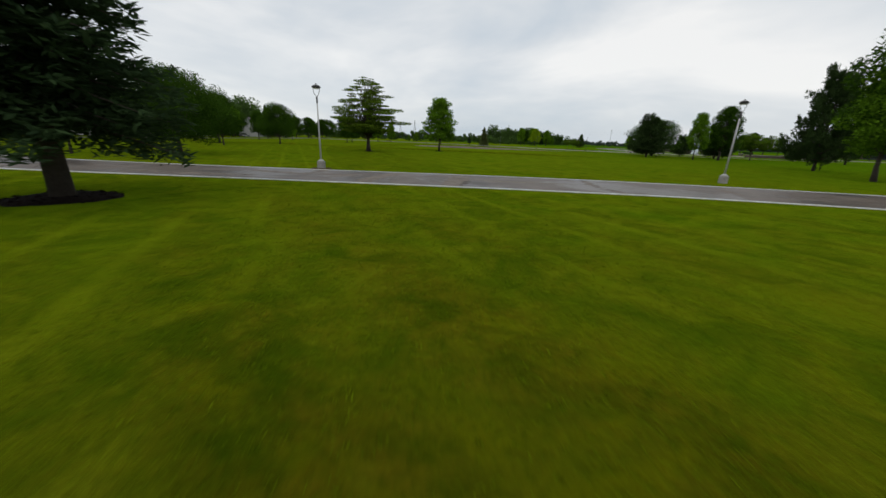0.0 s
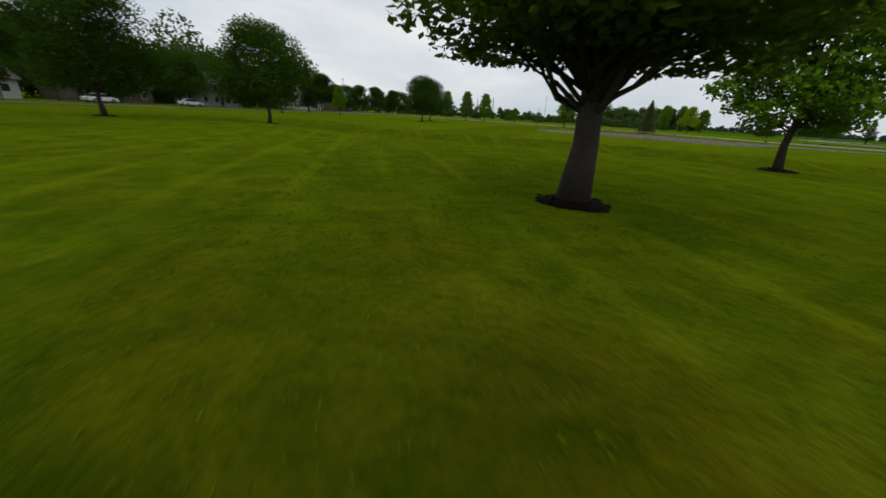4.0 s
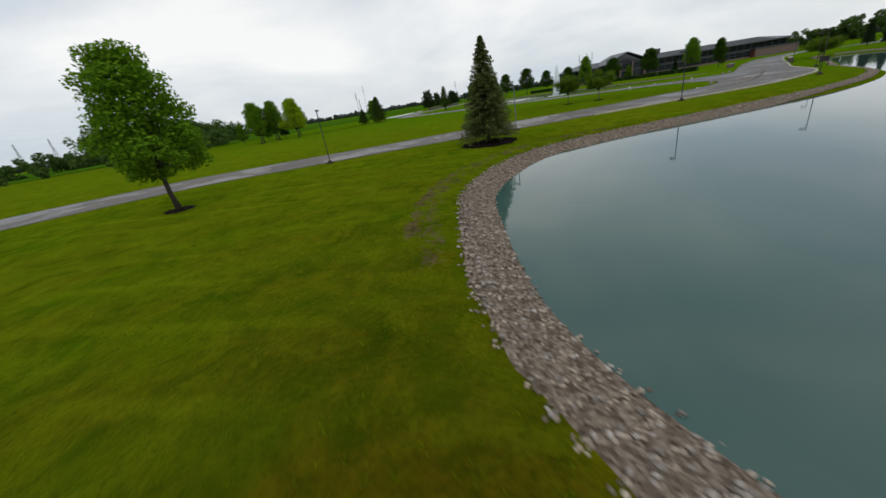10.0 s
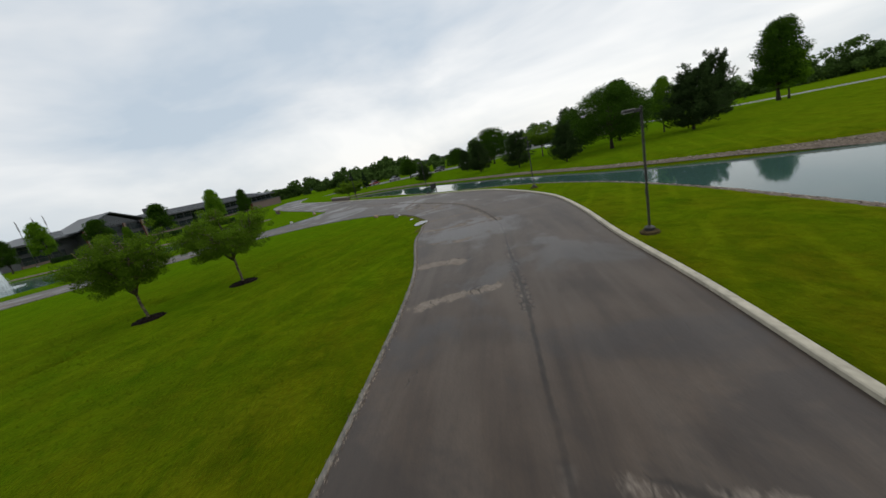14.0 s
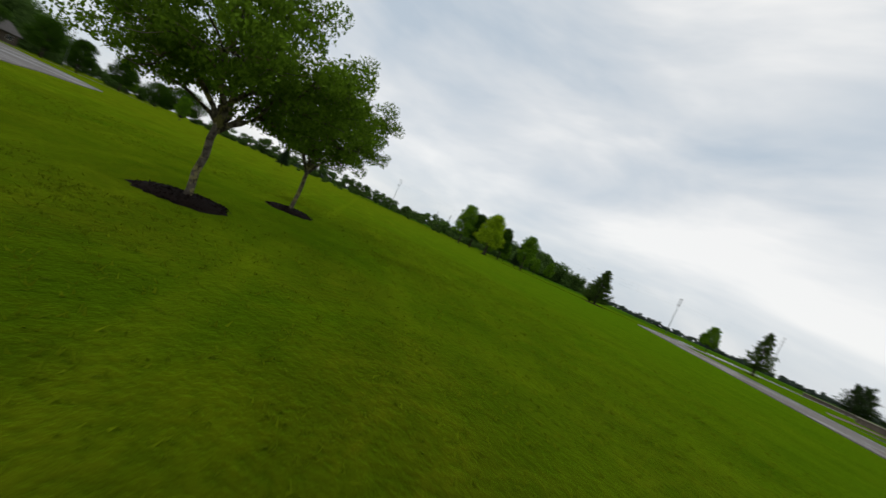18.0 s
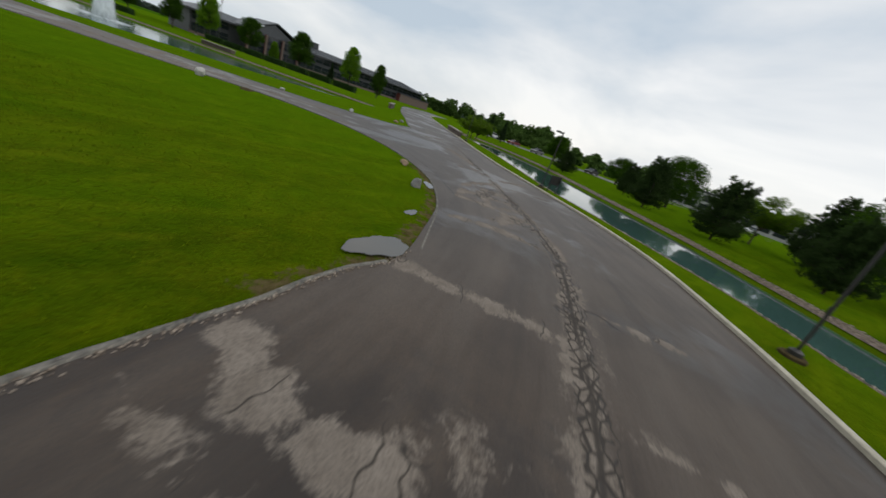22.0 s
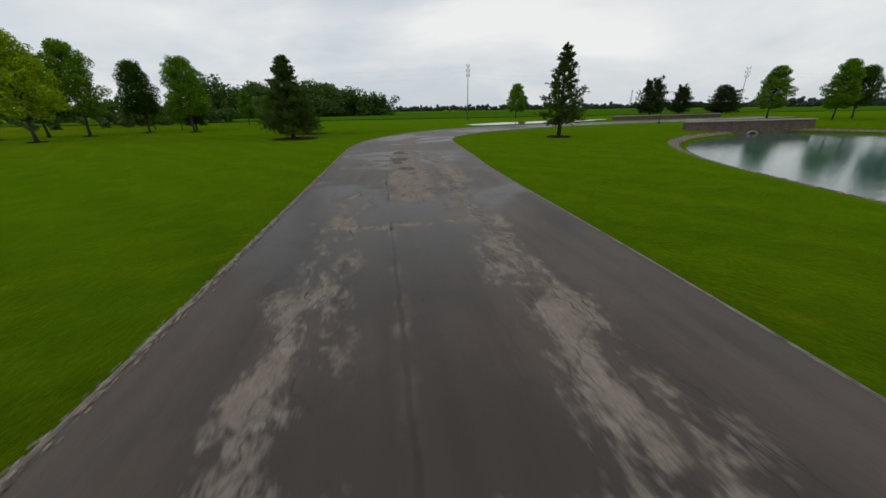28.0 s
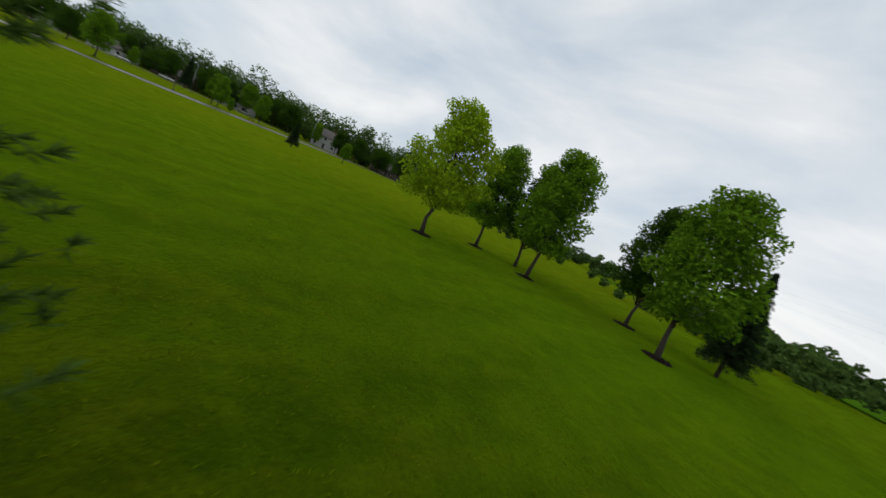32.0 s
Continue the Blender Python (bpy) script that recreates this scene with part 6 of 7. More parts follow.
# ---------------------------------------------------------------- the office building
def office(x0, y0, x1, y1):
    """A long two-storey building with banded glazing, a metal roof and a glazed centre gable; its front faces local -y."""
    L = math.hypot(x1 - x0, y1 - y0)
    ob = thing("office_building", pose(x0, y0, -0.3, 0, 0, math.degrees(math.atan2(y1 - y0, x1 - x0))), "long two-storey office with grey metal roof and dark glazing", "building")
    D, E, R = 18.0, 6.1, 8.2
    part("wall", Shape().box(0, 0.25, 0, L, D, E).mesh("wall", M_FASCIA), ob, None, "dark grey upper wall")
    part("plinth_wall", Shape().box(-0.05, 0.0, 0, L + 0.05, 0.45, 0.9).mesh("plinth_wall", M_BRICKW), ob, None, "red brick plinth")
    part("spandrel", Shape().box(0, 0.02, 2.95, L, 0.5, 3.75).mesh("spandrel", M_FASCIA), ob)
    part("end_pavilion", Shape().box(L - 15, -2.2, 0, L + 3.0, 1.0, 3.4).mesh("end_pavilion", M_BRICKW), ob, None, "red brick ground-floor pavilion")
    part("pavilion_cap", Shape().box(L - 15.2, -2.4, 3.4, L + 3.2, 1.1, 3.65, 0.03).mesh("pavilion_cap", M_FASCIA), ob)
    # roof: shallow slopes with standing seams and deep eaves
    roof = Shape()
    o = 1.5
    v = [(-o, -o, E + 0.1), (L + o, -o, E + 0.1), (L - 5, D / 2, R), (5, D / 2, R), (L + o, D + o, E + 0.1), (-o, D + o, E + 0.1)]
    roof.add(v + [(a, b, c - 0.25) for a, b, c in v], [(0, 1, 2, 3), (1, 4, 2), (4, 5, 3, 2), (5, 0, 3), (6, 7, 1, 0), (7, 10, 4, 1), (10, 11, 5, 4), (11, 6, 0, 5), (6, 11, 10, 7)])
    for i in range(int(L / 0.9)):
        x = 6 + i * 0.9
        if x < L - 6:
            roof.add([(x, -o, E + 0.1), (x + 0.06, -o, E + 0.1), (x + 0.06, D / 2, R), (x, D / 2, R), (x, -o, E + 0.2), (x + 0.06, -o, E + 0.2), (x + 0.06, D / 2, R + 0.1), (x, D / 2, R + 0.1)], [(0, 1, 5, 4), (1, 2, 6, 5), (3, 0, 4, 7), (4, 5, 6, 7)])
    part("roof", roof.mesh("roof", M_ROOF), ob, None, "grey standing-seam metal roof")
    part("fascia", Shape().box(-o - 0.05, -o - 0.12, E - 0.35, L + o + 0.05, -o + 0.02, E + 0.12, 0.02).mesh("fascia", M_FASCIA), ob)
    # bays of glazing
    gable0, gable1 = 12.0, 28.0
    frame_me = Shape()
    for a in (0.0, 2.86):
        frame_me.box(a, -0.06, 0, a + 0.14, 0.12, 2.2)
    for z in (0.0, 1.05, 2.1):
        frame_me.box(0.14, -0.05, z, 2.86, 0.1, z + 0.1)
    frame_me = frame_me.mesh("window", M_FRAME)
    pane_me = Shape().box(0.14, 0.0, 0.1, 2.86, 0.05, 2.1).mesh("pane", M_GLASS)
    for i in range(int(L / 3)):
        x = i * 3.0 + 0.4
        if gable0 - 3 < x < gable1 or x + 3 > L:
            continue
        for z in (0.85, 3.85):
            if z < 1 and x > L - 18:
                continue
            win = part("window", frame_me, ob, pose(x, 0.12, z))
            part("pane", pane_me, win)
    # centre gable, standing forward
    gw = gable1 - gable0
    m = (gable0 + gable1) / 2
    part("gable_wall", Shape().box(gable0 + 0.6, -4.0, 0, gable1 - 0.6, 1.0, 6.2).mesh("gable_wall", M_FASCIA), ob)
    g = [(gable0 - 1.2, -5.6, 6.3), (gable1 + 1.2, -5.6, 6.3), (m, -5.6, 10.0), (gable0 - 1.2, D / 2, 6.3), (gable1 + 1.2, D / 2, 6.3), (m, D / 2, 10.0)]
    part("gable_roof", Shape().add(g + [(a, b, c + 0.3) for a, b, c in g], [(0, 3, 5, 2), (1, 2, 5, 4), (6, 8, 11, 9), (7, 10, 11, 8), (0, 2, 8, 6), (2, 1, 7, 8), (0, 6, 9, 3), (1, 4, 10, 7)]).mesh("gable_roof", M_ROOF), ob, None, "grey metal gable roof")
    part("tympanum", Shape().add([(gable0 + 0.6, -3.9, 6.2), (gable1 - 0.6, -3.9, 6.2), (m, -3.9, 9.7), (gable0 + 0.6, -3.5, 6.2), (gable1 - 0.6, -3.5, 6.2), (m, -3.5, 9.7)], [(0, 1, 2), (3, 5, 4), (0, 2, 5, 3), (1, 4, 5, 2)]).mesh("tympanum", M_GLASS), ob, None, "glazed gable field")
    for i in range(5):
        for z in (0.85, 3.85):
            win = part("window", frame_me, ob, pose(gable0 + 0.65 + i * 2.95, -4.12, z))
            part("pane", pane_me, win)
    for x in (gable0 + 0.4, m - 2.5, m + 2.5, gable1 - 0.4):
        part("column", Shape().box(x - 0.3, -5.3, 0, x + 0.3, -4.7, 6.35, 0.04).mesh("column", M_BRICKW), ob, None, "red brick column")
    part("chimney", Shape().box(39, 8, 8.2, 41.5, 10, 10.0, 0.03).mesh("chimney", M_FASCIA), ob)
    return ob


office(158.9, 168.4, 211.0, 94.0)


def flagpole(x, y, h, label):
    ob = thing("flagpole", pose(x, y, on_ground(x, y)), label, "flagpole", "three flagpoles")
    part("base", Shape().lathe([(0.3, 0), (0.3, 0.12), (0.15, 0.25)], 12).mesh("base", M_CONCRETE), ob)
    part("pole", Shape().lathe([(0.085, 0.2), (0.075, h * 0.5), (0.045, h)], 10).mesh("pole", M_POLE_G, True), ob)
    part("finial", Shape().lathe([(0.02, h), (0.1, h + 0.08), (0.1, h + 0.14), (0.02, h + 0.22)], 10).mesh("finial", M_POLE_G, True), ob)
    # a limp flag hanging in folds beside the pole
    n = 9
    v = []
    for r in range(5):
        z = h - 0.15 - r * 0.5
        v += [(0.08 + 0.055 * i * (1 - 0.1 * r), 0.10 * math.sin(i * 1.9 + r * 0.5), z - 0.035 * i) for i in range(n)]
    f = [(r * n + i, r * n + i + 1, (r + 1) * n + i + 1, (r + 1) * n + i) for r in range(4) for i in range(n - 1)]
    part("flag", raw_mesh("flag", v, f, M_FLAG, True), ob, None, "limp dark flag in folds")


M_FLAG = plain("dark_red_and_blue_cloth", (0.060, 0.022, 0.035), 0.85, 0, 0.5, 2.0, 0.1)
for i, (x, y) in enumerate(((151.6, 164.4), (153.4, 161.9), (154.6, 160.2))):
    flagpole(x, y, 11.6 - 0.4 * (i == 0), "thin grey flagpole before the office building")


# ---------------------------------------------------------------- stone bridges
def stone_wall(x0, y0, x1, y1, z0, z1, label, culvert=None, seed=0, thick=0.45):
    """A wall of coursed fieldstone with a pale capping, and a round-arched culvert where asked."""
    rng = np.random.default_rng(seed)
    L = math.hypot(x1 - x0, y1 - y0)
    ob = thing("stone_wall", pose(x0, y0, 0, 0, 0, math.degrees(math.atan2(y1 - y0, x1 - x0))), label, "stone wall", "stone bridge walls")
    core = Shape().box(0.02, -thick / 2 + 0.05, z0, L - 0.02, thick / 2 - 0.05, z1 - 0.01)
    part("core", core.mesh("core", M_STONEW), ob)
    stones = Shape()
    z = z0
    while z < z1 - 0.05:
        h = min(rng.uniform(0.16, 0.26), z1 - z)
        x = -rng.uniform(0, 0.3)
        while x < L:
            w = rng.uniform(0.28, 0.62)
            a, b = max(x, 0) + 0.012, min(x + w, L) - 0.012
            keep = b - a > 0.06
            if culvert and abs((a + b) / 2 - culvert) < 0.95 and z < z0 + 0.75:
                keep = False
            if keep:
                p = rng.uniform(0.0, 0.05)
                stones.box(a, -thick / 2 - p, z + 0.012, b, thick / 2 + p, z + h - 0.012, 0.03)
            x += w
        z += h
    tagged(part("stonework", stones.mesh("stonework", M_STONEW), ob), "brown coursed fieldstones", "", "", "stuff")
    n = max(int(L / 1.3), 1)
    for i in range(n):
        part("cap_stone", Shape().box(i * L / n + 0.01, -thick / 2 - 0.1, z1, (i + 1) * L / n - 0.01, thick / 2 + 0.1, z1 + 0.13, 0.02).mesh("cap_stone", M_CAP), ob)
    if culvert:
        arch = Shape()
        for i in range(11):
            a = math.pi * i / 11
            b = math.pi * (i + 0.92) / 11
            v = []
            for y in (-thick / 2 - 0.1, thick / 2):
                v += [(culvert + r * math.cos(t), y, z0 + r * 0.75 * math.sin(t)) for r, t in ((0.75, a), (1.0, a), (1.0, b), (0.75, b))]
            arch.add(v, [(0, 1, 2, 3), (4, 7, 6, 5), (0, 4, 5, 1), (1, 5, 6, 2), (2, 6, 7, 3), (3, 7, 4, 0)])
        part("arch", arch.mesh("arch", M_CAP), ob, None, "arch ring of pale stones")
        # no hollow here: a dark disc stands for the shade inside the culvert
        part("culvert", Shape().lathe([(0.74, -0.3), (0.74, 0.0)], 20, pose(culvert, -thick / 2 - 0.01, z0, 90, 0, 0)).mesh("culvert", M_POLE_D), ob, None, "dark disc for the shaded culvert mouth")
    return ob


stone_wall(108.5, 194.4, 127.0, 193.4, -1.0, 0.72, "brown stone bridge wall with culvert above the pond", 9.2, 1, 0.6)
stone_wall(122.0, 220.6, 152.0, 223.4, -0.2, 0.65, "brown stone parapet along the far side of the drive", None, 2)
stone_wall(104.0, 118.7, 111.5, 117.3, -0.1, 0.75, "low brown stone parapet at the drive's bridge", None, 3)
stone_wall(86.5, 110.2, 97.5, 108.9, -0.5, 0.65, "low brown stone parapet above the canal", None, 4)
stone_wall(113.5, 146.0, 116.8, 151.6, -0.7, 0.42, "low stone seat wall at the fountain pond's bank", None, 5, 0.9)


# ---------------------------------------------------------------- black sign by the canal
def sign(x, y, turn):
    ob = thing("park_sign", pose(x, y, on_ground(x, y), 0, 0, turn), "black notice board on two posts beside the canal", "sign")
    for s in (-0.42, 0.42):
        part("post", Shape().box(s - 0.035, -0.035, -0.1, s + 0.035, 0.035, 1.15, 0.008).mesh("post", M_POLE_D), ob)
    board = part("board", Shape().box(-0.5, -0.06, 0.55, 0.5, -0.03, 1.2, 0.012).mesh("board", M_POLE_D), ob)
    for i in range(4):
        w = (0.36, 0.30, 0.38, 0.22)[i]
        part("writing_bar", Shape().box(-w, -0.066, 1.07 - i * 0.13, w, -0.0605, 1.11 - i * 0.13).mesh("writing_bar", M_POLE_W), board, None, "white unreadable line of writing")


sign(58.8, 111.0, 100)


# ---------------------------------------------------------------- power lines
def power_pole(x, y, h, turn, label, arms=3, lattice=False):
    z = on_ground(x, y)
    ob = thing("power_pole", pose(x, y, z, 0, 0, turn), label, "power pole", "power line poles")
    r = 0.006 * h + 0.04
    if lattice:
        s = Shape()
        b = h * 0.09
        legs = [(-b, -b), (b, -b), (b, b), (-b, b)]
        for lx, ly in legs:
            s.tube([(lx, ly, 0), (lx * 0.22, ly * 0.22, h * 0.7), (lx * 0.12, ly * 0.12, h)], [h * 0.004] * 3, 4)
        n = 9
        for i in range(n):
            t0, t1 = i / n, (i + 1) / n
            k0, k1 = 1 - 0.86 * min(t0 * 1.2, 1), 1 - 0.86 * min(t1 * 1.2, 1)
            for j in range(4):
                a, c = legs[j], legs[(j + 1) % 4]
                s.tube([(a[0] * k0, a[1] * k0, t0 * h), (c[0] * k1, c[1] * k1, t1 * h)], [h * 0.0022] * 2, 3)
                s.tube([(c[0] * k0, c[1] * k0, t0 * h), (a[0] * k1, a[1] * k1, t1 * h)], [h * 0.0022] * 2, 3)
        part("lattice", s.mesh("lattice", M_STEEL_FAR), ob)
    else:
        part("pole", Shape().lathe([(r, -0.2), (r * 0.8, h * 0.5), (r * 0.5, h)], 10).mesh("pole", M_STEEL_FAR, True), ob)
    for i in range(arms):
        za = h * (0.97 - 0.085 * i)
        w = h * (0.042 if i % 2 else 0.034) * (1.8 if lattice else 1)
        part("crossarm", Shape().tube([(-w, 0, za + 0.1), (0, 0, za), (w, 0, za + 0.1)], [r * 0.2, r * 0.28, r * 0.2], 5).mesh("crossarm", M_STEEL_FAR), ob)
        for sgn in (-1, 1):
            part("insulator", Shape().lathe([(0.05, 0.1), (0.11, 0.25), (0.05, 0.3), (0.11, 0.45), (0.05, 0.55)], 8, pose(sgn * w, 0, za + (0.05 if not lattice else -0.6))).mesh("insulator", M_POLE_D), ob)
    return [(x + sgn * h * 0.045 * math.cos(radians(turn)), y + sgn * h * 0.045 * math.sin(radians(turn)), z + h * 0.97 - h * 0.085 * i) for i in range(arms) for sgn in (-1, 1)]


def wires(a, b, label, sag=1.6, r=0.0025):
    s = Shape()
    for p, q in zip(a, b):
        p, q = Vector(p), Vector(q)
        s.tube([p.lerp(q, t) - Vector((0, 0, sag * 4 * t * (1 - t))) for t in np.linspace(0, 1, 9)], [r] * 9, 3)
    tagged(part("power_line", s.mesh("power_line", M_POLE_D)), label, "power line", "power line wires")


p0 = power_pole(101.3, 241.7, 10.8, 25, "grey steel power pole at the field's edge")
p1 = power_pole(185.0, 319.0, 20.0, 25, "tall grey steel power pole in the field")
p2 = power_pole(183.5, 242.3, 11.7, 100, "slim steel power pole beyond the bridge")
p3 = power_pole(262.0, 246.0, 13.0, 100, "slim steel power pole behind the trees")
p4 = power_pole(-6.0, 286.0, 15.0, 10, "thin grey power pole behind the north hedgerow")
wires(p4, p0, "thin power wires over the north lawn", 2.0)
wires(p0, p1, "thin power wires over the crop field", 1.4)
wires(p2, p3, "thin power wires beyond the bridge", 1.2)
power_pole(156.0, 1510.0, 62.0, 60, "far lattice transmission tower", 3, True)
power_pole(-175.0, 1182.0, 50.0, 20, "far lattice transmission tower", 3, True)
power_pole(-120.0, 1100.0, 52.0, 20, "far lattice transmission tower", 3, True)
power_pole(205.0, 1416.0, 60.0, 60, "far lattice transmission tower", 3, True)
power_pole(930.0, 1080.0, 48.0, 60, "far lattice transmission tower", 3, True)
for i, (x, y) in enumerate(((-84, 40), (-80, 82), (-77, 124), (-78, 168), (-84, 210))):
    power_pole(x, y, 10.5, 85, "plain utility pole along the west street", 1)


# ---------------------------------------------------------------- houses of the west street
def house(x, y, w, d, e, r, turn, wall, label, garage=False):
    """A gabled house: its front is local -y, its ridge runs along x."""
    ob = thing("house", pose(x, y, on_ground(x, y) - 0.1, 0, 0, turn), label, "house", "houses of the west street")
    W = Shape().box(-w / 2, -d / 2, 0, w / 2, d / 2, e)
    for s in (-1, 1):
        W.add([(s * w / 2, -d / 2, e), (s * w / 2, d / 2, e), (s * w / 2, 0, r), (s * (w / 2 - 0.2), -d / 2, e), (s * (w / 2 - 0.2), d / 2, e), (s * (w / 2 - 0.2), 0, r)], [(0, 1, 2), (3, 5, 4), (0, 2, 5, 3), (1, 4, 5, 2)])
    part("wall", W.mesh("wall", wall), ob)
    k = (r - e) / (d / 2)
    g = [(-w / 2 - 0.4, -d / 2 - 0.5, e - 0.5 * k), (w / 2 + 0.4, -d / 2 - 0.5, e - 0.5 * k), (w / 2 + 0.4, 0, r), (-w / 2 - 0.4, 0, r), (w / 2 + 0.4, d / 2 + 0.5, e - 0.5 * k), (-w / 2 - 0.4, d / 2 + 0.5, e - 0.5 * k)]
    part("roof", Shape().add(g + [(a, b, c + 0.22) for a, b, c in g], [(0, 3, 2, 1), (3, 5, 4, 2), (6, 7, 8, 9), (9, 8, 10, 11), (0, 1, 7, 6), (5, 11, 10, 4), (0, 6, 9, 3), (3, 9, 11, 5), (1, 2, 8, 7), (2, 4, 10, 8)]).mesh("roof", M_SHINGLE), ob)
    part("chimney", Shape().box(w * 0.2, -0.4, r - 1.2, w * 0.2 + 0.7, 0.4, r + 0.7, 0.02).mesh("chimney", M_BRICKW), ob)
    if garage:
        for s in (-1, 1):
            gd = part("garage_door", Shape().box(s * w * 0.24 - 1.3, -d / 2 - 0.04, 0, s * w * 0.24 + 1.3, -d / 2 + 0.02, 2.2, 0.02).mesh("garage_door", M_POLE_W), ob)
            for i in range(3):
                part("rail", Shape().box(s * w * 0.24 - 1.25, -d / 2 - 0.06, 0.5 + 0.55 * i, s * w * 0.24 + 1.25, -d / 2 - 0.035, 0.55 + 0.55 * i).mesh("rail", M_SIDING), gd)
        return ob
    part("door", Shape().box(-0.5, -d / 2 - 0.06, 0.2, 0.5, -d / 2 + 0.02, 2.3, 0.02).mesh("door", M_FRAME), ob)
    n = max(int(w / 3), 2)
    for z in (1.0, 3.7) if e > 4 else (1.0,):
        for i in range(n):
            xx = -w / 2 + (i + 0.5) * w / n
            if z < 2 and abs(xx) < 1.1:
                continue
            win = part("window", Shape().box(xx - 0.6, -d / 2 - 0.07, z, xx + 0.6, -d / 2 + 0.02, z + 1.3, 0.02).mesh("window", M_POLE_W), ob, None, "white window frame")
            part("pane", Shape().box(xx - 0.5, -d / 2 - 0.085, z + 0.1, xx + 0.5, -d / 2 - 0.065, z + 1.2).mesh("pane", M_GLASS), win)
    return ob


house(-95.0, 58.0, 11, 8, 2.7, 4.9, 80, M_SIDING, "low pale garage building at the drive's end", True)
house(-96.0, 84.0, 13, 8.5, 3.0, 5.6, 88, M_SIDING, "single-storey pale house behind the street trees")
house(-98.0, 106.0, 14, 8.5, 3.0, 5.4, 92, M_STONEW, "brown single-storey house behind the street trees")
house(-97.0, 131.0, 13, 8.0, 5.4, 8.0, 88, M_SIDING, "two-storey pale house behind the street trees")
house(-94.0, 170.0, 11, 8.0, 5.4, 8.2, 96, M_SIDING, "white two-storey gabled house among trees")
house(-97.0, 198.0, 14, 8.5, 3.0, 5.6, 98, M_STONEW, "low brown house with dark roof among trees")
house(-90.0, 33.0, 12, 8.0, 3.0, 5.4, 80, M_BRICKW, "low brick house at the entrance drive's end")


# ---------------------------------------------------------------- long white building and parking lot beyond the canal lawn
def lot_building(x, y, L, D, H, turn):
    ob = thing("office_block", pose(x, y, on_ground(x, y) - 0.1, 0, 0, turn), "long low white building beyond the parking lot", "building")
    part("wall", Shape().box(-L / 2, -D / 2, 0, L / 2, D / 2, H).mesh("wall", M_SIDING), ob)
    part("parapet", Shape().box(-L / 2 - 0.2, -D / 2 - 0.2, H, L / 2 + 0.2, D / 2 + 0.2, H + 0.45, 0.05).mesh("parapet", M_FASCIA), ob)
    for z in (0.8, 2.9):
        for i in range(int(L / 3.2)):
            x0 = -L / 2 + 0.5 + i * 3.2
            win = part("window", Shape().box(x0, D / 2 - 0.02, z, x0 + 2.6, D / 2 + 0.07, z + 1.5, 0.02).mesh("window", M_FRAME), ob)
            part("pane", Shape().box(x0 + 0.1, D / 2 + 0.05, z + 0.1, x0 + 2.5, D / 2 + 0.09, z + 1.4).mesh("pane", M_GLASS), win)


lot_building(100.0, 26.0, 44, 14, 4.9, 30)
lot = ribbon("parking_lot", np.array([(78.0, 52.0), (150.0, 92.0)]), np.array([(84.0, 40.0), (157.0, 80.0)]), 0.02, 4, "grey asphalt parking lot beyond the lawn", M_ROAD_IN, 0.0)


def car(x, y, turn, paint, label):
    """A small saloon: body with rounded nose and tail, glazed cabin, four wheels, lights."""
    ob = thing("parked_car", pose(x, y, on_ground(x, y) + 0.02, 0, 0, turn), label, "car", "parked cars")

    def loft(profile, half, inset):
        n = len(profile)
        v = [(px, s * (half - inset * (pz > 0.8)), pz) for s in (-1, 1) for px, pz in profile]
        return Shape().add(v, [tuple(range(n)), tuple(range(2 * n - 1, n - 1, -1))] + [(i, n + i, n + (i + 1) % n, (i + 1) % n) for i in range(n)])

    part("body", loft([(-2.2, 0.35), (2.15, 0.3), (2.25, 0.55), (2.1, 0.75), (1.1, 0.92), (-1.7, 0.95), (-2.2, 0.9), (-2.3, 0.6)], 0.88, 0.05).mesh("body", paint), ob)
    part("cabin", loft([(-1.65, 0.93), (1.0, 0.9), (0.35, 1.38), (-0.95, 1.42)], 0.74, 0.08).mesh("cabin", M_GLASS), ob, None, "dark glazed cabin")
    part("roof", Shape().box(-0.95, -0.64, 1.40, 0.36, 0.64, 1.45, 0.03).mesh("roof", paint), ob)
    for wx in (-1.35, 1.38):
        for wy in (-0.86, 0.86):
            wheel = part("wheel", Shape().lathe([(0.32, -0.1), (0.33, 0), (0.32, 0.1)], 14, pose(wx, wy, 0.33, 90, 0, 0)).mesh("wheel", M_TYRE), ob)
            part("rim", Shape().lathe([(0.2, -0.115), (0.2, 0.115)], 10, pose(wx, wy, 0.33, 90, 0, 0)).mesh("rim", M_POLE_G), wheel)
    for wy in (-0.62, 0.62):
        part("headlight", Shape().box(2.14, wy - 0.18, 0.58, 2.235, wy + 0.18, 0.7, 0.02).mesh("headlight", M_LENS), ob)
        part("tail_light", Shape().box(-2.32, wy - 0.18, 0.66, -2.24, wy + 0.18, 0.8, 0.02).mesh("tail_light", M_REDCAR), ob)


car(-86.5, 62.5, 10, M_REDCAR, "dark red saloon parked before the garage")
car(-84.0, 96.0, 88, M_WHITECAR, "white saloon parked on the west street")
car(-83.0, 112.0, 88, M_WHITECAR, "white saloon parked on the west street")
car(-82.0, 141.0, 88, M_POLE_G, "grey saloon parked on the west street")
for i in range(9):
    t = i / 9
    car(82 + 66 * t, 51 + 36 * t, 118, (M_WHITECAR, M_POLE_G, M_REDCAR, M_WHITECAR, M_POLE_D)[i % 5], ("white", "grey", "dark red", "white", "black")[i % 5] + " saloon in the parking lot row")


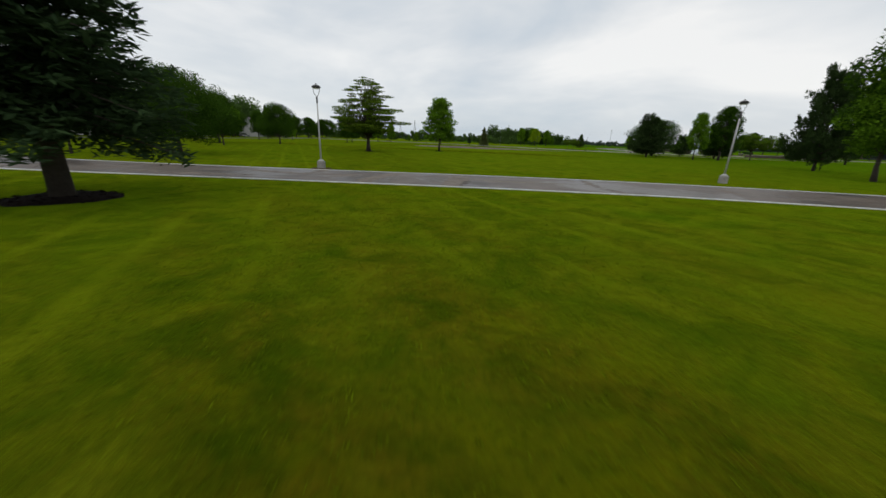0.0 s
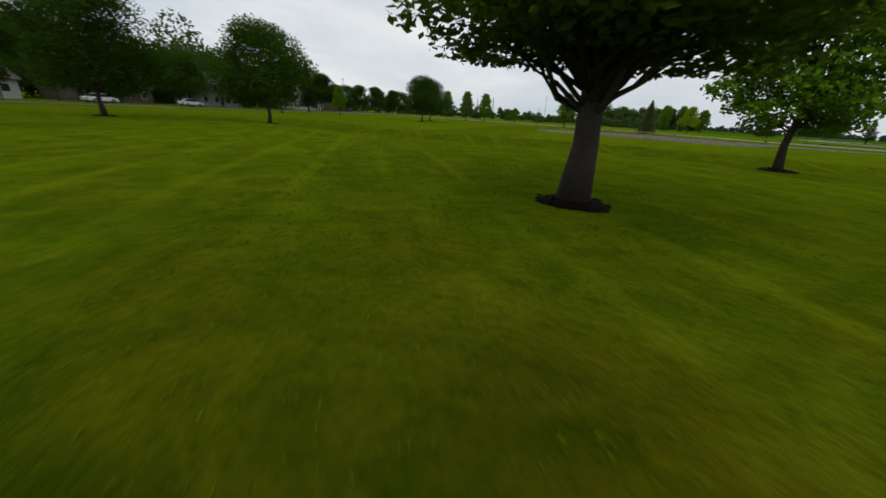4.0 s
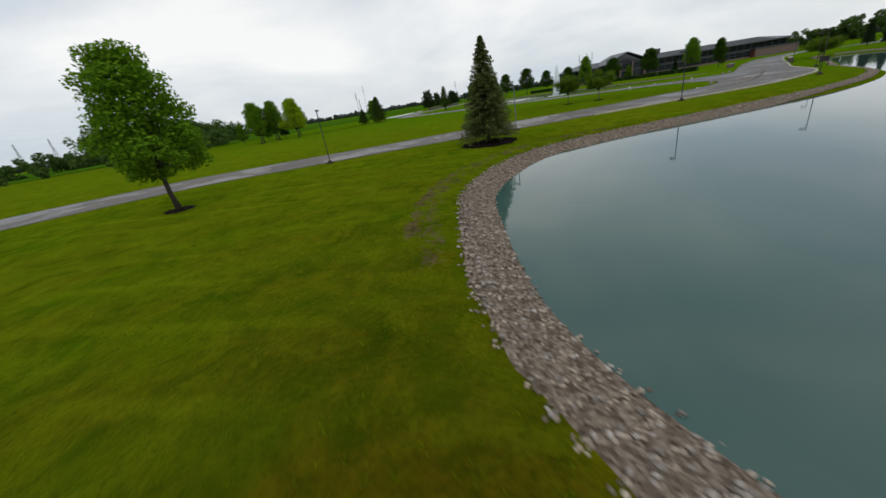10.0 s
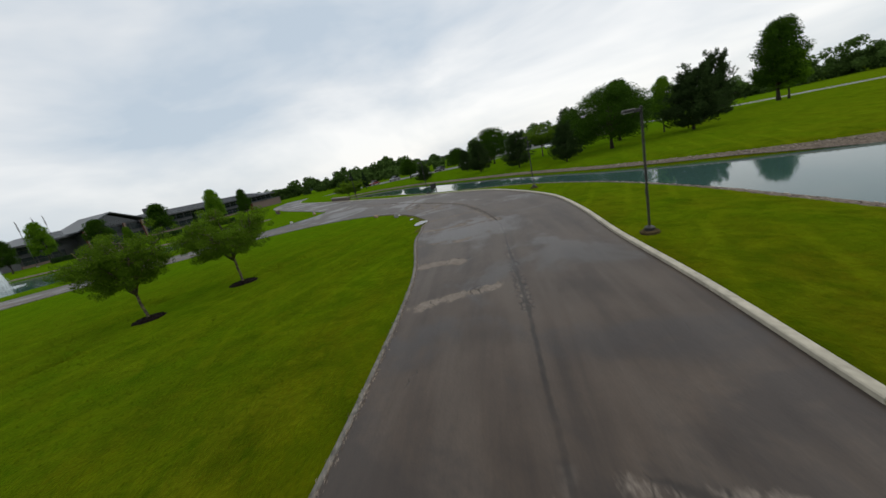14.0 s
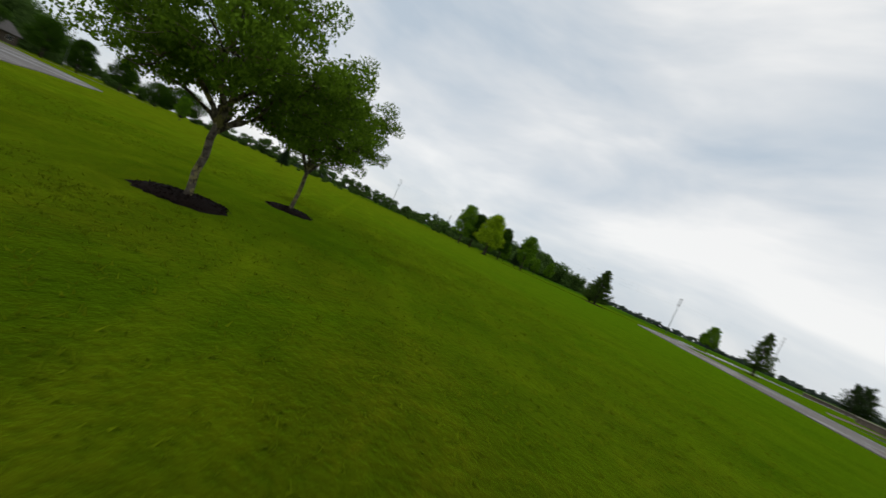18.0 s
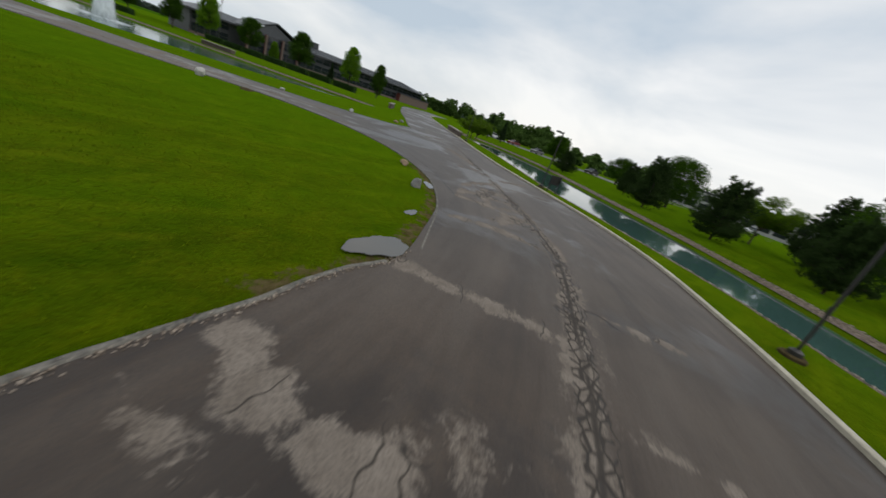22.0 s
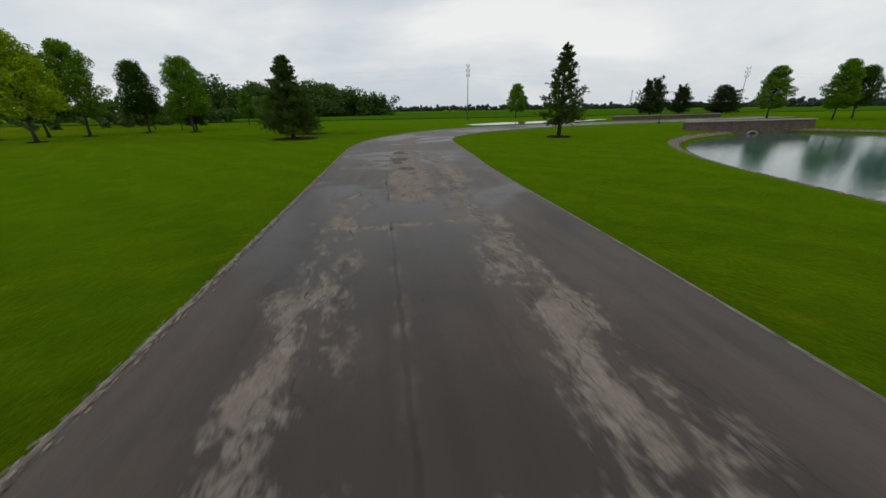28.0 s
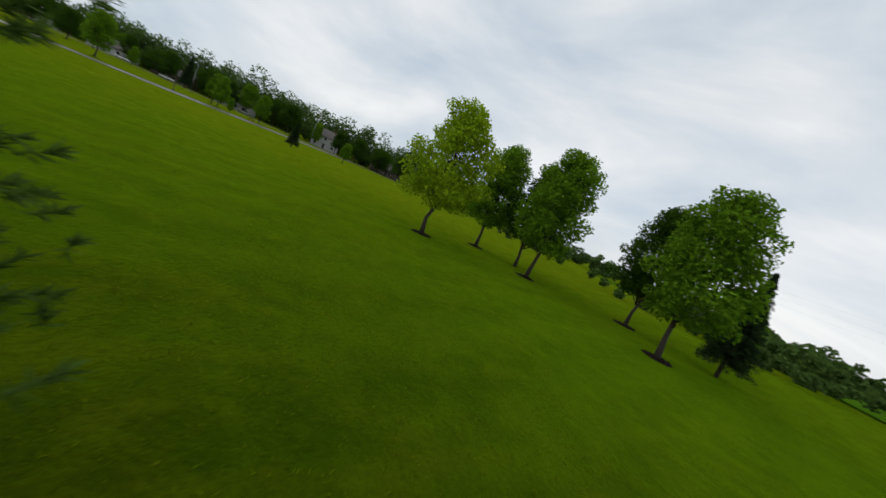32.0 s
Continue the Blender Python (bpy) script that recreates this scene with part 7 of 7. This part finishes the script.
# west street itself
ribbon("road_street", np.array([(-80.0, -10.0), (-76.0, 82.0), (-73.0, 160.0), (-82.0, 230.0)]), np.array([(-74.5, -10.0), (-70.5, 82.0), (-67.5, 160.0), (-76.5, 232.0)]), 0.02, 4, "pale grey street along the west lawn", M_ROAD_IN)


# ---------------------------------------------------------------- puddles
def puddle(x, y, rx, ry, turn, label, seed, z=None):
    rng = np.random.default_rng(seed)
    n = 36
    a = np.linspace(0, 2 * math.pi, n, endpoint=False)
    w = 1 + 0.13 * np.sin(2 * a + seed) + 0.10 * np.sin(3 * a + 2 * seed) + 0.06 * np.sin(7 * a) + rng.normal(size=n) * 0.02
    v = [(0, 0, 0)] + [(rx * c * math.cos(t), ry * c * math.sin(t), 0) for t, c in zip(a, w)]
    me = raw_mesh("puddle", v, [(0, 1 + i, 1 + (i + 1) % n) for i in range(n)], M_PUDDLE)
    return tagged(part("puddle", me, None, pose(x, y, (on_ground(x, y) if z is None else z) + 0.014, 0, 0, turn)), label, "puddle", "puddles", "structure")


puddle(106.5, 222.3, 13.5, 3.6, 11, "broad bright puddle on the grass by the bend", 1)
puddle(121.0, 226.0, 5.0, 1.2, 20, "long bright puddle on the grass", 2)
puddle(42.75, 124.95, 0.70, 0.42, -45, "shallow puddle at the lawn's corner", 3, 0.04)
puddle(45.5, 123.85, 0.34, 0.12, -30, "shallow puddle at the lawn's corner", 4)
puddle(49.5, 122.5, 0.50, 0.18, -6, "puddle between two boulders", 6)


# ---------------------------------------------------------------- marks on the drives
def strip(name, pts, width, z, mat, label, seed=0, ragged=0.0):
    """A thin painted or patched strip lying on the asphalt."""
    rng = np.random.default_rng(seed)
    c = spline(pts, 0.35)
    nr = normals2(c)
    h = width / 2 * (1 + ragged * rng.uniform(-1, 1, (len(c), 2)))
    v = np.stack([np.c_[c - nr * h[:, :1], np.full(len(c), z)], np.c_[c + nr * h[:, 1:], np.full(len(c), z)]], 1).reshape(-1, 3)
    i = np.arange(len(c) - 1)[:, None] * 2
    f = np.concatenate([i + 1, i + 3, i + 2, i], 1)
    return tagged(part(name, raw_mesh(name, v, f, mat)), label, "road marking", "", "structure")


strip("lane_line", [(1.9, 20.65), (4.2, 20.55), (6.4, 20.4)], 0.08, 0.047, M_YELLOW, "short faded yellow centre line", 21, 0.35)
wear(entrance, [(0.8, 1.5, [(1.35, 19.7), (1.2, 18.6), (1.1, 17.9)]), (0.5, 0.9, [(-14.5, 20.2), (-12.5, 20.6)]), (0.4, 0.9, [(-9.8, 19.6), (-8.6, 19.4)])], 2)
for x, y, turn in ((74.9, 194.7, 70), (78.8, 199.1, 60), (80.2, 201.0, 50), (81.0, 201.9, 80), (83.4, 204.0, 40), (10.6, 146.8, 45)):
    tagged(part("survey_mark", Shape().box(-0.11, -0.025, 0, 0.11, 0.025, 0.006).mesh("survey_mark", M_BLUE), None, pose(x, y, 0.044, 0, 0, turn)), "small teal survey paint mark on the asphalt", "survey mark", "survey marks")
part("lamp_apron", Shape().lathe([(0.7, -0.02), (0.65, 0.03), (0.2, 0.04)], 22, pose(-9.1, 24.75, on_ground(-9.1, 24.75))).mesh("lamp_apron", M_DIRT))
tagged(bpy.data.objects["lamp_apron"], "bare soil apron round the lamp plinth", "bare soil", "", "structure")


# small things on the west lawn
def bench(x, y, turn):
    ob = thing("picnic_table", pose(x, y, on_ground(x, y), 0, 0, turn), "red wooden picnic table beside the west path", "picnic table")
    for i in range(5):
        part("top_board", Shape().box(-0.9, -0.37 + i * 0.15, 0.72, 0.9, -0.24 + i * 0.15, 0.76, 0.008).mesh("top_board", M_REDCAR), ob)
    for s in (-1, 1):
        part("seat_board", Shape().box(-0.9, s * 0.68 - 0.13, 0.43, 0.9, s * 0.68 + 0.13, 0.47, 0.008).mesh("seat_board", M_REDCAR), ob)
        fr = Shape()
        fr.tube([(s * 0.6, -0.8, 0), (s * 0.6, -0.25, 0.72)], [0.04, 0.04], 4).tube([(s * 0.6, 0.8, 0), (s * 0.6, 0.25, 0.72)], [0.04, 0.04], 4).box(s * 0.6 - 0.03, -0.8, 0.38, s * 0.6 + 0.03, 0.8, 0.43)
        part("leg_frame", fr.mesh("leg_frame", M_REDCAR), ob)


bench(-30.0, 165.0, 20)


# ---------------------------------------------------------------- cobbles on the pond's bank
def cobble_mesh(seed, n_sub=1):
    bm = bmesh.new()
    bmesh.ops.create_icosphere(bm, subdivisions=n_sub, radius=1.0)
    rng = np.random.default_rng(seed)
    v = np.array([p.co[:] for p in bm.verts])
    v *= rng.uniform(0.75, 1.15, (len(v), 1)) * np.array([1.0, rng.uniform(0.6, 0.9), rng.uniform(0.45, 0.65)])
    f = np.array([[q.index for q in face.verts] for face in bm.faces])
    bm.free()
    return v, f


def bank_spots(ring, out, keep, density, seed):
    """Random places over the gravel lining where keep(x, y) holds."""
    rng = np.random.default_rng(seed)
    p = ring[keep(ring[:, 0], ring[:, 1])]
    o = out[keep(ring[:, 0], ring[:, 1])]
    n = int(len(p) * 0.5 * 1.35 * density)
    i = rng.integers(0, len(p), n)
    s = rng.uniform(-1.45, -0.05, n) * margin(p[i][:, 0])
    q = p[i] + o[i] * s[:, None] + rng.uniform(-0.12, 0.12, (n, 2))
    return np.c_[q, bank(s) + 0.035], rng


COB = [cobble_mesh(i) for i in range(6)]


def cobbles(name, parent, spots, rng, lo, hi, mat):
    V, F, o = [], [], 0
    for p in spots:
        v, f = COB[rng.integers(0, 6)]
        a = rng.uniform(0, 6.28)
        R = np.array([[math.cos(a), -math.sin(a), 0], [math.sin(a), math.cos(a), 0], [0, 0, 1]])
        V.append((v * rng.uniform(lo, hi)) @ R.T + p)
        F.append(f + o)
        o += len(v)
    tagged(part(name, raw_mesh(name, np.vstack(V), np.vstack(F), mat), parent), "loose pale cobbles", "", "", "stuff")


def nearby(x, y):
    return (x < 13) & (y > 107)


spots, rng = bank_spots(POND, pond_out, nearby, 140, 1)
near_spots = spots[(spots[:, 0] > -13.5) & (spots[:, 0] < -1) & (spots[:, 1] > 122)][:300]
cobbles("cobble_bed", pond_bank, spots, rng, 0.022, 0.055, M_PEBBLE)
spots, rng = bank_spots(POND, pond_out, lambda x, y: ~nearby(x, y), 22, 2)
cobbles("cobble_bed", pond_bank, spots, rng, 0.03, 0.065, M_PEBBLE)
spots, rng = bank_spots(POOL, pool_out, lambda x, y: x > 0, 5, 3)
cobbles("cobble_bed", pool_bank, spots, rng, 0.04, 0.08, M_PEBBLE)
k = Nodes("bank_cobble", 0.85, 0, 0.3)
k.color(k.ramp(k.random(), (0.0, (0.16, 0.14, 0.12)), (0.5, (0.30, 0.265, 0.23)), (1.0, (0.44, 0.40, 0.36))))
k.bump(k.noise(20, 3), 0.3, 0.01)
M_COBBLE = k.m
cob_me = [raw_mesh("cobble", v * 0.052, f, M_COBBLE) for v, f in COB]
rng = np.random.default_rng(9)
for p in near_spots:
    s = rng.uniform(0.7, 1.25)
    part("cobble", cob_me[rng.integers(0, 6)], pond_bank, pose(*(float(c) for c in p + (0, 0, 0.03)), 0, 0, rng.uniform(0, 360)) @ Matrix.Diagonal((s, s, s, 1)))


def crumbs(line, lo, hi, label, seed):
    """Loose pale stones broken from a drive's flush edge."""
    rng = np.random.default_rng(seed)
    line = line[(line[:, 0] > lo) & (line[:, 0] < hi)]
    n = len(line) * 70
    i = rng.integers(0, len(line) - 1, n)
    q = line[i] + (line[i + 1] - line[i]) * rng.uniform(0, 1, (n, 1)) + rng.normal(size=(n, 2)) * 0.045
    V, F, o = [], [], 0
    for x, y in q:
        v, f = COB[rng.integers(0, 6)]
        V.append(v * rng.uniform(0.008, 0.022) + (x, y, 0.042))
        F.append(f + o)
        o += len(v)
    tagged(part("edge_gravel", raw_mesh("edge_gravel", np.vstack(V), np.vstack(F), M_PEBBLE)), label, "gravel", "", "stuff")


crumbs(NE_EDGE, 12, 43, "loose pale gravel along the drive's crumbling edge", 12)
crumbs(BR_W, 56, 75, "loose pale gravel along the side drive's edge", 13)


# ---------------------------------------------------------------- grass blades on the lawns that the way crosses
def inside(x, y, poly):
    return signed_distance(x, y, poly) < 0.12


def grass(name, line, half, per_m2, label, seed):
    rng = np.random.default_rng(seed)
    c = spline(line, 0.5)
    nr = normals2(c)
    n = int(len(c) * 0.5 * 2 * half * per_m2)
    i = rng.integers(0, len(c), n)
    p = c[i] + nr[i] * rng.uniform(-half, half, (n, 1)) + rng.uniform(-0.3, 0.3, (n, 2))
    ok = signed_distance(p[:, 0], p[:, 1], POND) > 0.15
    for a, b in ((NE_EDGE, SW_EDGE), (BR_W, BR_E), (R0_N, R0_S)):
        ok &= signed_distance(p[:, 0], p[:, 1], np.vstack([a, b[::-1]])) > 0.22
    tuft = np.sin(p[:, 0] * 1.7 + seed) * np.sin(p[:, 1] * 1.3) + np.sin(p[:, 0] * 0.6 + 2) * np.sin(p[:, 1] * 0.7 + 1)
    ok &= tuft + rng.normal(size=n) * 1.2 > -1.4
    p = p[ok]
    n = len(p)
    z = ground_z(p[:, 0], p[:, 1])
    base = np.repeat(np.c_[p, z - 0.005], 3, 0) + np.c_[rng.normal(size=(3 * n, 2)) * 0.025, np.zeros(3 * n)]
    a = rng.uniform(0, 6.28, 3 * n)
    h = rng.uniform(0.014, 0.036, 3 * n) * rng.uniform(1.0, 1.7, 3 * n)
    w = rng.uniform(0.008, 0.016, 3 * n)
    side = np.c_[np.cos(a), np.sin(a), np.zeros(3 * n)] * w[:, None]
    tip = base + np.c_[rng.normal(size=(3 * n, 2)) * 0.03, h]
    v = np.stack([base - side, base + side, tip], 1).reshape(-1, 3)
    return tagged(part(name, raw_mesh(name, v, np.arange(9 * n).reshape(-1, 3), M_BLADE)), label, "grass", "", "stuff")


M_BLADE = leafy("grass_blades", (0.048, 0.072, 0.0014), (0.100, 0.138, 0.0028), 0.8)
grass("grass", [(0, -2), (-1, 10), (-5, 30), (-13, 50), (-19, 70), (-19, 85), (-16, 105), (-15, 118), (-11, 130), (-3, 138), (8, 142)], 4.5, 34, "fine uneven grass blades on the west lawn", 1)
grass("grass", [(33, 136), (40, 146), (50, 141), (47, 131), (38, 130)], 4.5, 34, "fine uneven grass blades round the crabapples", 2)
grass("grass", [(78, 206), (74, 210), (68, 206), (60, 206), (50, 206)], 4.5, 34, "fine uneven grass blades among the pines", 3)
